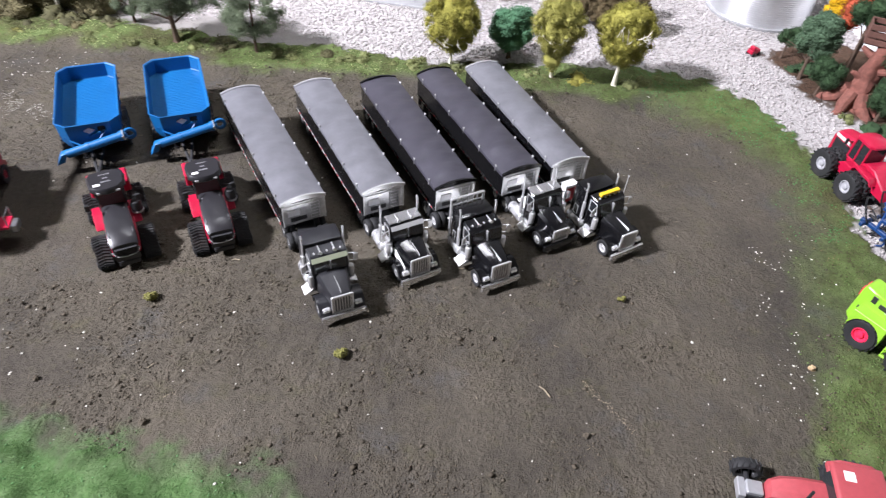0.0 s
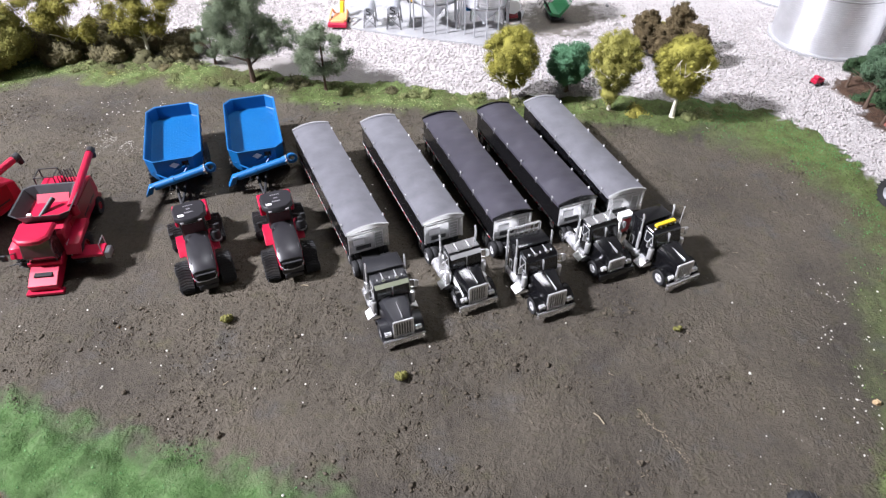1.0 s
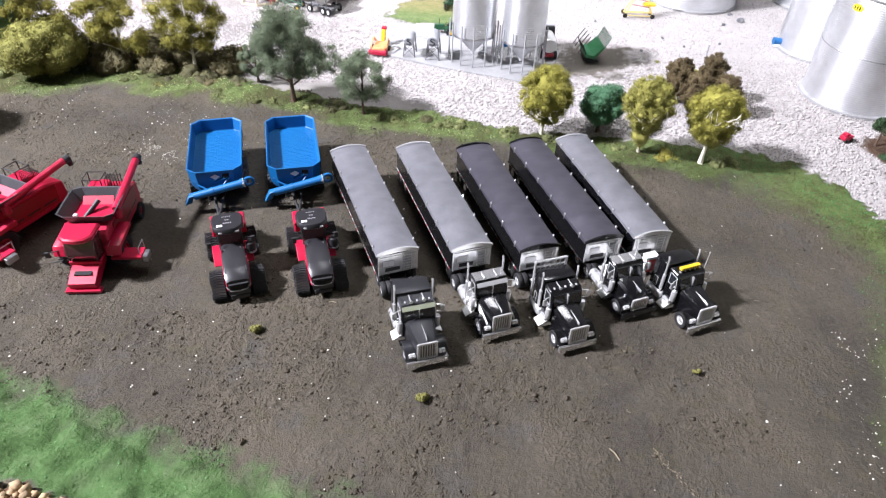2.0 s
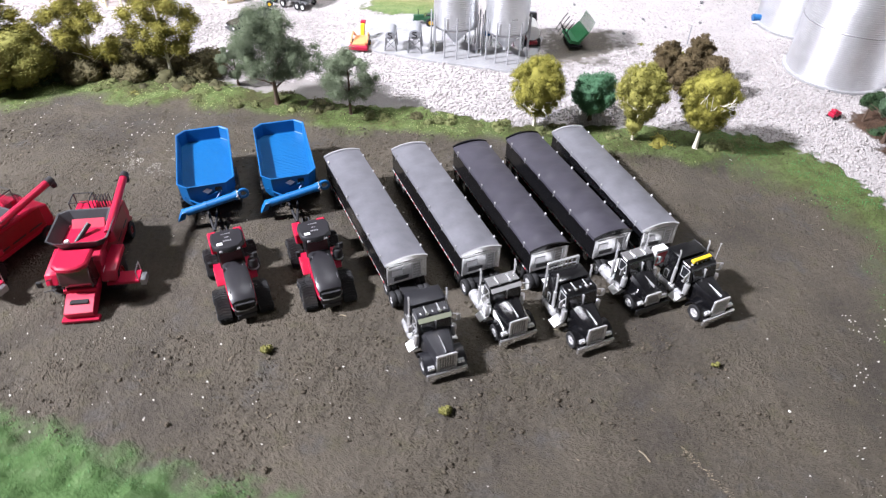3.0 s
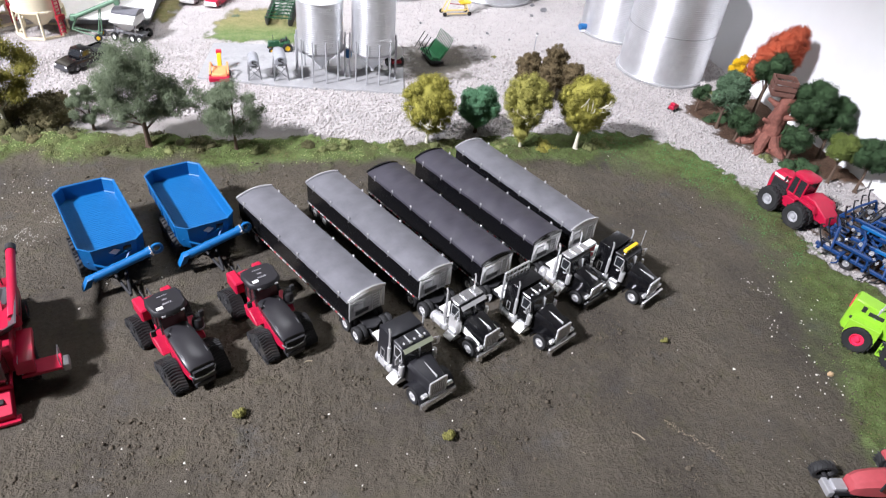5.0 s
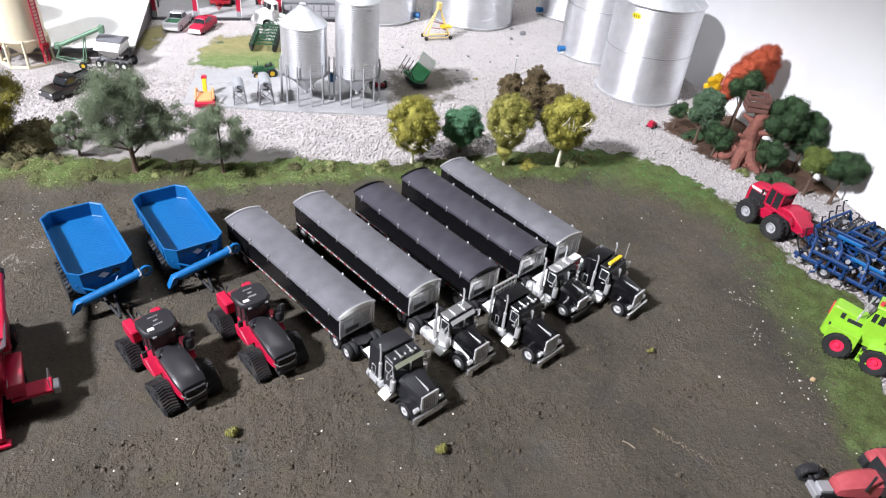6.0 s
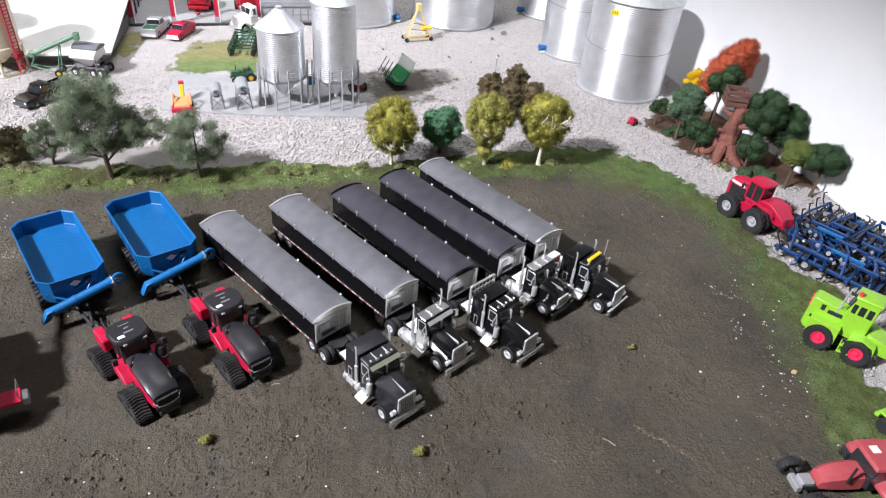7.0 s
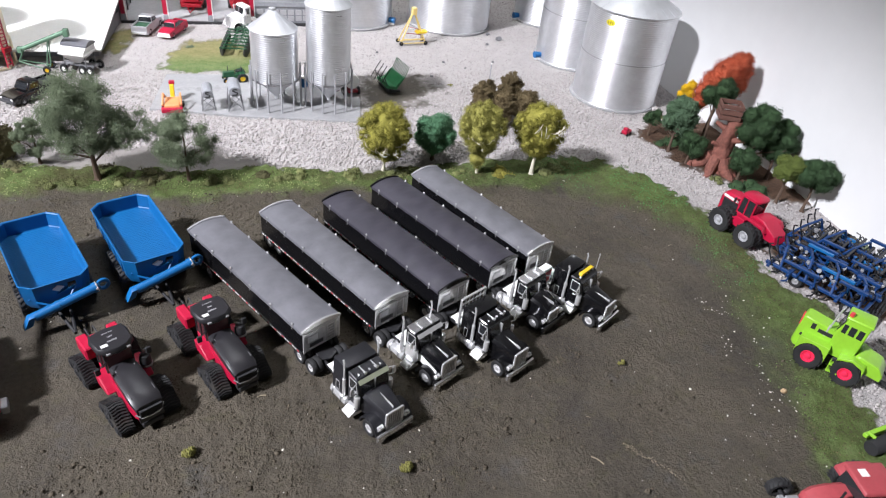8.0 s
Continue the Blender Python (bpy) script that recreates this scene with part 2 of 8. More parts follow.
def part(name, bm, material, parent, label="", at=(0, 0, 0), turn=0.0, smooth=35):
    """One mesh under a thing or under a part. bm: a bmesh in millimetres, or a mesh made before."""
    mesh = bm if isinstance(bm, bpy.types.Mesh) else finish(name, bm, material, smooth)
    ob = new(name, mesh)
    ob.parent = parent
    ob.location = [v * MM for v in at]
    ob.rotation_euler[2] = radians(turn)
    return tagged(ob, label)


def thing(name, x, y, turn, label, category, group="", z=0.0, kind=""):
    """An empty at the base of a thing, in metres."""
    ob = new(name)
    ob.empty_display_size = 0.01
    ob.location, ob.rotation_euler[2] = (x, y, z), radians(turn)
    return tagged(ob, label, category, group, kind)


def solid(name, bm, material, x, y, turn, label, category, group="", z=0.0, kind="", smooth=35):
    """A thing that is one mesh."""
    ob = new(name, finish(name, bm, material, smooth))
    ob.location, ob.rotation_euler[2] = (x, y, z), radians(turn)
    return tagged(ob, label, category, group, kind)


WHEELS = {}


def wheel(parent, x, y, z, r, w, rim, hub=0.55, lugs=0, side=1, tyre_mat=None):
    """A tyre with its rim; side: on which side (+1: left) the rim shows."""
    key_ = (r, w, rim.name, hub, lugs)
    if key_ not in WHEELS:
        bm = start()
        h = w / 2
        lathe(bm, [(r * hub, -h * 0.8), (r * 0.72, -h), (r * 0.93, -h * 0.92), (r, -h * 0.6), (r, h * 0.6), (r * 0.93, h * 0.92), (r * 0.72, h), (r * hub, h * 0.8), (r * hub, -h * 0.8)], 24, axis="y")
        for i in range(lugs):
            a = 2 * math.pi * i / lugs
            for s in (-1, 1):
                aa = a + (0.5 * 2 * math.pi / lugs if s > 0 else 0)
                ux, uz = math.cos(aa), math.sin(aa)
                tx, tz = -uz, ux
                p = []
                for dy, sk in ((0.05 * s * w, 0.0), (0.48 * s * w, 0.16)):
                    for dr, dt in ((r * 0.98, -0.05), (r * 0.98, 0.05), (r * 1.05, 0.04), (r * 1.05, -0.04)):
                        k = (dt + sk) * r
                        p.append(bm.verts.new((ux * dr + tx * k, dy, uz * dr + tz * k)))
                for q in ((0, 1, 2, 3), (7, 6, 5, 4), (0, 4, 5, 1), (1, 5, 6, 2), (2, 6, 7, 3), (3, 7, 4, 0)):
                    bm.faces.new([p[i_] for i_ in q])
        tyre_mesh = finish("tyre", bm, tyre_mat or RUBBER)
        bm = start()
        q = r * hub
        lathe(bm, [(q * 1.02, -h * 0.75), (q * 1.0, h * 0.72), (q * 0.86, h * 0.78), (q * 0.8, h * 0.4), (q * 0.45, h * 0.3), (q * 0.4, h * 0.75), (q * 0.15, h * 0.85), (0, h * 0.85)], 16, axis="y")
        for i in range(6):
            a = math.pi * i / 3
            cyl(bm, (q * 0.62 * math.cos(a), h * 0.3, q * 0.62 * math.sin(a)), (q * 0.62 * math.cos(a), h * 0.5, q * 0.62 * math.sin(a)), q * 0.08, n=5)
        WHEELS[key_] = tyre_mesh, finish("rim", bm, rim)
    tyre_mesh, rim_mesh = WHEELS[key_]
    turn = 0 if side > 0 else 180
    tyre = part("tyre", tyre_mesh, None, parent, at=(x, y, z), turn=turn)
    part("rim", rim_mesh, None, tyre)
    return tyre

# ---- ground: soil field, turf borders, gravel yard, as one sheet ----
FIELD = [(-1.6, .74), (-.9, .78), (-.76, .812), (-.63, .885), (-.47, .882), (-.275, .856), (-.05, .852), (.12, .845), (.24, .836), (.315, .80), (.352, .762), (.368, .70), (.374, .65),
         (.366, .58), (.348, .505), (.328, .445), (.302, .395), (.27, .33), (.25, .2), (.2, -.2), (-.02, -.2), (-.05, .25), (-.09, .31), (-.132, .329), (-.236, .337), (-.334, .355), (-.426, .374), (-.6, .40), (-1.6, .42)]
TURF_EDGE = [(-1.6, .92), (-.9, .93), (-.7, .985), (-.477, .952), (-.35, .93), (-.192, .913), (-.03, .9), (.1, .915), (.25, .922), (.33, .905), (.38, .858), (.406, .80), (.422, .75), (.434, .70), (.428, .655), (.420, .620), (.430, .59), (.455, .55),
             (.445, .51), (.412, .475), (.388, .441), (.376, .396), (.36, .33), (.33, .2), (.3, -.2), (-.15, -.2), (-.2, .2), (-.27, .27), (-.29, .287), (-.364, .293), (-.5, .31), (-1.6, .33)]
LAWNS = [[(-.315, 1.265), (-.28, 1.40), (-.20, 1.41), (-.13, 1.33), (-.16, 1.25)], [(-.425, 1.335), (-.395, 1.48), (-.365, 1.45), (-.385, 1.35)]]
BARE = [(-1.0, .95), (-1.0, 1.02), (-.66, 1.035), (-.54, 1.01), (-.44, .985), (-.36, .985), (-.28, .998), (-.20, .955), (-.15, .935), (-.11, .90), (-.2, .88), (-.5, .90), (-.7, .955)]
DIRT = [(-.002, 1.10), (.01, 1.20), (.05, 1.25), (.12, 1.235), (.155, 1.18), (.13, 1.13), (.07, 1.10)]
DUST = [(-.70, 1.04), (-.68, 1.30), (-.50, 1.30), (-.40, 1.27), (-.36, 1.20), (-.40, 1.10), (-.50, 1.04)]
# SHADED: dark ground painted under the cultivator in place of its shade.
SHADED = [(.452, .655), (.50, .70), (.62, .68), (.62, .50), (.50, .515), (.455, .56)]
EARTH = [(.44, .99), (.46, .90), (.51, .80), (.56, .76), (.60, .76), (.60, 1.02), (.50, 1.03)]


def inside(poly, x, y):
    """Signed distance to a polygon's edge, positive inside."""
    p = np.array(poly)
    near = np.full(x.shape, 9.0)
    odd = np.zeros(x.shape, bool)
    for (ax, ay), (bx, by) in zip(p, np.roll(p, -1, 0)):
        dx, dy = bx - ax, by - ay
        f = np.clip(((x - ax) * dx + (y - ay) * dy) / (dx * dx + dy * dy), 0, 1)
        near = np.minimum(near, np.hypot(x - ax - f * dx, y - ay - f * dy))
        cross = (ay > y) != (by > y)
        odd ^= cross & (x < dx * (y - ay) / (dy if dy else 1e-9) + ax)
    return np.where(odd, near, -near)


LATTICE = np.random.RandomState(7).rand(256, 256)


def rough(x, y, scale):
    """Smooth value noise between 0 and 1."""
    u, v = x * scale + 57.3, y * scale + 91.7
    i, j = np.floor(u).astype(int), np.floor(v).astype(int)
    f, g = u - i, v - j
    f, g = f * f * (3 - 2 * f), g * g * (3 - 2 * g)
    a = LATTICE[i % 256, j % 256] * (1 - f) + LATTICE[(i + 1) % 256, j % 256] * f
    b = LATTICE[i % 256, (j + 1) % 256] * (1 - f) + LATTICE[(i + 1) % 256, (j + 1) % 256] * f
    return a * (1 - g) + b * g


def zones(x, y):
    """How much of turf, gravel and bare earth (with the shade painted under the cultivator) lies at a place; the rest
    is field soil.
    """
    wob = (rough(x, y, 60) - 0.5) * 0.022 + (rough(x, y, 190) - 0.5) * 0.014
    wide = (rough(x, y, 23) - 0.5) * 0.030 * (y > .5)
    soil = np.clip((inside(FIELD, x, y) + wob + wide) / np.where(y < .45, .030, np.where(x > .24, .062, .026)) + 0.5, 0, 1)
    edge = np.clip((inside(TURF_EDGE, x, y) + wob * 0.8) / 0.007 + 0.5, 0, 1)
    lawn = np.maximum(*[np.clip((inside(p, x, y) + wob) / 0.012 + 0.5, 0, 1) for p in LAWNS])
    # earth also takes in the painted shade patch.
    earth = np.maximum(*[np.clip((inside(p, x, y) + wob) / 0.012 + 0.5, 0, 1) for p in (EARTH, SHADED)]) * (1 - edge)
    turf = edge * (1 - soil)
    near = np.clip((.42 - y) / .02, 0, 1) * (x < .1) * (1 - edge)
    earth = np.maximum(earth, near)
    bare = np.clip((inside(BARE, x, y) + wob * 1.6) / 0.02 + 0.5, 0, 1)
    dirt = np.clip((inside(DIRT, x, y) + wob * 2) / 0.03 + 0.4, 0, 1) * .9
    dust = np.clip((inside(DUST, x, y) + wob * 3) / 0.06 + 0.4, 0, 1) * .38 * np.clip(rough(x, y, 30) * 2 - .3, .2, 1)
    gravel = (1 - edge) * (1 - lawn) * (1 - earth) * (1 - np.maximum(np.maximum(bare * .52, dirt), dust))
    return turf, gravel, earth, lawn * (1 - edge)


def bank(x, y):
    """Low mounds of brown earth and scrub where the turf meets the gravel."""
    out = 0.0
    for cx, cy, sx, sy, h in ((-.165, .912, .034, .012, .007), (-.115, .900, .020, .010, .006), (-.335, .918, .030, .011, .006), (-.46, .925, .06, .014, .007), (-.22, .902, .02, .008, .004), (.235, .853, .03, .010, .003)):
        out = out + h * np.exp(-((x - cx) / sx) ** 2 - ((y - cy) / sy) ** 2) * (.55 + .9 * rough(x, y, 80))
    return out


def height(x, y):
    turf, gravel, earth, lawn = zones(x, y)
    soil = 1 - np.clip(turf + gravel + earth + lawn, 0, 1)
    u, v = x * .83 - y * .56, x * .56 + y * .83
    drift = np.clip(rough(x, y, 14) * .6 + rough(v, u, 45) * .4 + .10 * np.exp(-((x + .12) ** 2 + (y - .46) ** 2) / .02) - .38, 0, 1)
    lumps = (rough(x, y, 35) - .5) * .0010 + (rough(v, u, 97) - .5) * .0005 + ((rough(u, v, 225) - .5) * .0019 + (rough(v + .3 * u, u - .2 * v, 141) - .5) * .0017) * (.06 + 1.5 * drift) + np.maximum(rough(x, y, 170) - .74, 0) * .005
    return soil * (lumps - .0004) + turf * (.0012 + (rough(x, y, 90) - .5) * .003 + np.clip((.44 - y) / .03, 0, 1) * (x < .1) * ((rough(x, y, 32) - .5) * .012 + (rough(x, y, 75) - .5) * .006)) + bank(x, y) + gravel * ((rough(x, y, 45) - .5) * .0016 - .0006) + earth * (rough(x, y, 50) * .004)


def stops(*spans):
    out = []
    for a, b, step in spans:
        out += list(np.arange(a, b, step))
    return np.array(out + [spans[-1][1]])


def build_ground():
    xs = stops((-2.4, -1.0, .08), (-1.0, -.62, .006), (-.62, .6, .0022), (.6, .64, .02))
    ys = stops((-.9, .2, .06), (.2, .95, .0022), (.95, 1.35, .006), (1.35, 2.1, .012))
    gx, gy = np.meshgrid(xs, ys, indexing="ij")
    gz = height(gx, gy)
    nx, ny = gx.shape
    idx = np.arange(nx * ny).reshape(nx, ny)
    quads = np.stack([idx[:-1, :-1], idx[1:, :-1], idx[1:, 1:], idx[:-1, 1:]], -1).reshape(-1, 4)
    mesh = bpy.data.meshes.new("ground")
    fill(mesh, np.stack([gx, gy, gz], -1).reshape(-1, 3), quads)
    col = mesh.attributes.new("cover", "FLOAT_COLOR", "POINT")
    turf, gravel, earth, lawn = zones(gx, gy)
    col.data.foreach_set("color", np.stack([turf, gravel, earth, lawn], -1).astype(np.float32).ravel())
    mesh.polygons.foreach_set("use_smooth", [True] * len(mesh.polygons))
    mesh.materials.append(ground_material())
    return tagged(new("ground", mesh), "dark brown soil field with green turf edges and a pale gravel yard", "ground", kind="structure")


def fill(mesh, verts, faces):
    n, k = faces.shape
    mesh.vertices.add(len(verts)), mesh.loops.add(n * k), mesh.polygons.add(n)
    mesh.vertices.foreach_set("co", verts.astype(np.float32).ravel())
    mesh.loops.foreach_set("vertex_index", faces.astype(np.int32).ravel())
    mesh.polygons.foreach_set("loop_start", np.arange(0, n * k, k, dtype=np.int32))
    mesh.polygons.foreach_set("loop_total", np.full(n, k, dtype=np.int32))
    mesh.update(calc_edges=True)


def ground_material():
    m = bpy.data.materials.new("soil_turf_and_gravel")
    m.use_nodes = True
    t = m.node_tree
    link = t.links.new
    b = t.nodes["Principled BSDF"]
    b.inputs["Roughness"].default_value = 0.95
    b.inputs["Specular IOR Level"].default_value = 0.2
    where = t.nodes.new("ShaderNodeTexCoord").outputs["Object"]

    def noise_at(scale, detail=5.0):
        n = t.nodes.new("ShaderNodeTexNoise")
        n.inputs["Scale"].default_value, n.inputs["Detail"].default_value, n.inputs["Roughness"].default_value = scale, detail, 0.65
        link(where, n.inputs["Vector"])
        return n.outputs["Fac"]

    def ramp(fac, *stops_):
        r = t.nodes.new("ShaderNodeValToRGB")
        for i, (p, c) in enumerate(stops_):
            e = r.color_ramp.elements[i] if i < 2 else r.color_ramp.elements.new(p)
            e.position, e.color = p, (*c, 1)
        link(fac, r.inputs[0])
        return r.outputs[0]

    def mix(fac, a, c, mode="MIX"):
        n = t.nodes.new("ShaderNodeMix")
        n.data_type, n.blend_type = "RGBA", mode
        for src, sock in ((fac, n.inputs["Factor"]), (a, n.inputs["A"]), (c, n.inputs["B"])):
            if isinstance(src, float):
                sock.default_value = src
            else:
                link(src, sock)
        return n.outputs["Result"]
    patch, mid, fine, grit = noise_at(7), noise_at(45), noise_at(260), noise_at(900, 3.0)
    soil = mix(0.4, ramp(patch, (.38, (.050, .044, .037)), (.5, (.084, .073, .056)), (.62, (.120, .103, .078))), ramp(fine, (.3, (.042, .035, .028)), (.7, (.114, .099, .079))))
    soil = mix(ramp(mid, (.54, (0, 0, 0)), (.70, (.55, .55, .55))), soil, ramp(fine, (.3, (.070, .065, .038)), (.7, (.104, .092, .055))))
    cool = noise_at(19)
    soil = mix(ramp(cool, (.56, (0, 0, 0)), (.68, (.5, .5, .5))), soil, ramp(fine, (.3, (.060, .059, .058)), (.7, (.096, .092, .091))))
    turf = mix(0.5, ramp(mid, (.35, (.055, .055, .018)), (.5, (.085, .125, .033)), (.66, (.15, .20, .075))), ramp(fine, (.3, (.06, .075, .022)), (.7, (.14, .18, .07))))
    near = mix(0.5, ramp(mid, (.36, (.035, .075, .020)), (.5, (.075, .145, .045)), (.66, (.15, .22, .10))), ramp(fine, (.3, (.05, .10, .03)), (.7, (.125, .20, .08))))
    turf = mix(ramp(patch, (.52, (0, 0, 0)), (.62, (.7, .7, .7))), turf, ramp(fine, (.3, (.055, .045, .022)), (.7, (.10, .085, .04))))
    spot = t.nodes.new("ShaderNodeSeparateXYZ")
    link(where, spot.inputs[0])
    south = t.nodes.new("ShaderNodeMapRange")
    south.inputs["From Min"].default_value, south.inputs["From Max"].default_value = .46, .42
    link(spot.outputs["Y"], south.inputs["Value"])
    west = t.nodes.new("ShaderNodeMapRange")
    west.inputs["From Min"].default_value, west.inputs["From Max"].default_value = .15, .05
    link(spot.outputs["X"], west.inputs["Value"])
    lush = t.nodes.new("ShaderNodeMath")
    lush.operation = "MULTIPLY"
    link(south.outputs["Result"], lush.inputs[0]), link(west.outputs["Result"], lush.inputs[1])
    turf = mix(lush.outputs[0], turf, near)
    gravel = mix(0.5, ramp(mid, (.3, (.40, .375, .365)), (.7, (.53, .50, .49))), ramp(grit, (.3, (.36, .335, .328)), (.7, (.56, .53, .52))))
    # Earth brown; also colours the shade painted under the cultivator.
    earth = ramp(fine, (.3, (.055, .034, .022)), (.7, (.12, .07, .045)))
    cover = t.nodes.new("ShaderNodeAttribute")
    cover.attribute_name = "cover"
    split = t.nodes.new("ShaderNodeSeparateColor")
    link(cover.outputs["Color"], split.inputs[0])
    out = mix(split.outputs[0], soil, turf)
    out = mix(split.outputs[1], out, gravel)
    out = mix(split.outputs[2], out, earth)
    back = t.nodes.new("ShaderNodeMapRange")
    back.inputs["From Min"].default_value, back.inputs["From Max"].default_value = 1.285, 1.345
    link(spot.outputs["Y"], back.inputs["Value"])
    fresh = mix(0.5, ramp(mid, (.38, (.10, .17, .05)), (.62, (.22, .26, .11))), ramp(fine, (.3, (.08, .15, .04)), (.7, (.22, .27, .12))))
    dry = mix(0.5, ramp(mid, (.38, (.20, .21, .08)), (.62, (.36, .295, .155))), ramp(fine, (.3, (.18, .18, .07)), (.7, (.33, .30, .15))))
    lawn = mix(back.outputs["Result"], fresh, dry)
    out = mix(cover.outputs["Alpha"], out, lawn)
    link(out, b.inputs["Base Color"])
    bump = t.nodes.new("ShaderNodeBump")
    bump.inputs["Strength"].default_value, bump.inputs["Distance"].default_value = 0.9, 0.0014
    lumpy = noise_at(14, 3.0)
    clumps = ramp(lumpy, (.46, (.25, .25, .25)), (.60, (1, 1, 1)))
    rock = t.nodes.new("ShaderNodeMath")
    rock.operation = "MULTIPLY"
    link(noise_at(330, 3.0), rock.inputs[0]), link(clumps, rock.inputs[1])
    stir = t.nodes.new("ShaderNodeMath")
    stir.operation = "MULTIPLY_ADD"
    stir.inputs[1].default_value = 3.0
    link(rock.outputs[0], stir.inputs[0]), link(fine, stir.inputs[2])
    both = t.nodes.new("ShaderNodeMath")
    link(stir.outputs[0], both.inputs[0]), link(grit, both.inputs[1])
    link(both.outputs[0], bump.inputs["Height"]), link(bump.outputs[0], b.inputs["Normal"])
    return m


OCTA = np.array([(1, 0, 0), (-1, 0, 0), (0, 1, 0), (0, -1, 0), (0, 0, 1), (0, 0, -1)], float), np.array([(0, 2, 4), (2, 1, 4), (1, 3, 4), (3, 0, 4), (2, 0, 5), (1, 2, 5), (3, 1, 5), (0, 3, 5)])
TETRA = np.array([(1, 1, 1), (-1, -1, 1), (-1, 1, -1), (1, -1, -1)], float) * .75, np.array([(0, 1, 2), (0, 3, 1), (0, 2, 3), (1, 3, 2)])
CUBE = np.array([(x, y, z) for x in (-1, 1) for y in (-1, 1) for z in (-1, 1)], float) * .62, np.array([(0, 1, 3, 2), (4, 6, 7, 5), (0, 4, 5, 1), (2, 3, 7, 6), (0, 2, 6, 4), (1, 5, 7, 3)])
NEEDLE = np.array([(.28, 0, -1.3), (-.14, .24, -1.3), (-.14, -.24, -1.3), (.1, 0, 1.5)], float), np.array([(0, 1, 2), (0, 3, 1), (1, 3, 2), (2, 3, 0)])
BLADE = np.array([(-.16, 0, 0), (.16, 0, 0), (.05, .35, 1.6), (.16, .05, 0), (-.1, .12, 0), (-.3, -.3, 1.4)], float), np.array([(0, 1, 2), (3, 4, 5)])


def bits(pts, sizes, shape, rng, jag=0.3, squash=(1, 1, 1), upright=False):
    """Corners and faces of many small bits, each turned and misshapen by chance."""
    base, faces = shape
    n, k = len(pts), len(base)
    v = np.repeat(base[None], n, 0) * (1 + (rng.rand(n, k, 3) - .5) * 2 * jag)
    if upright:
        a = rng.rand(n) * 2 * np.pi
        c, s, o, i = np.cos(a), np.sin(a), np.zeros(n), np.ones(n)
        rot = np.stack([np.stack([c, -s, o], -1), np.stack([s, c, o], -1), np.stack([o, o, i], -1)], 1)
    else:
        q = rng.randn(n, 4)
        q /= np.linalg.norm(q, axis=1)[:, None]
        w, x, y, z = q.T
        rot = np.stack([np.stack([1 - 2 * (y * y + z * z), 2 * (x * y - z * w), 2 * (x * z + y * w)], -1), np.stack([2 * (x * y + z * w), 1 - 2 * (x * x + z * z), 2 * (y * z - x * w)], -1),
                        np.stack([2 * (x * z - y * w), 2 * (y * z + x * w), 1 - 2 * (x * x + y * y)], -1)], 1)
    v = np.einsum("nij,nkj->nki", rot, v) * np.array(squash) * np.asarray(sizes)[:, None, None] + pts[:, None, :]
    f = (faces[None] + (np.arange(n) * k)[:, None, None]).reshape(-1, faces.shape[1])
    return v.reshape(-1, 3), f


def strew(name, pts, sizes, shape, material, rng, **how):
    mesh = bpy.data.meshes.new(name)
    fill(mesh, *bits(pts, sizes, shape, rng, **how))
    mesh.materials.append(material)
    return mesh


def scattered(name, x, y, sizes, shape, material, rng, label, category, sink=0.2, **how):
    pts = np.stack([x, y, height(x, y) + sizes * (0.5 - sink)], -1)
    return tagged(new(name, strew(name, pts, sizes, shape, material, rng, **how)), label, category, kind="stuff")


build_ground()


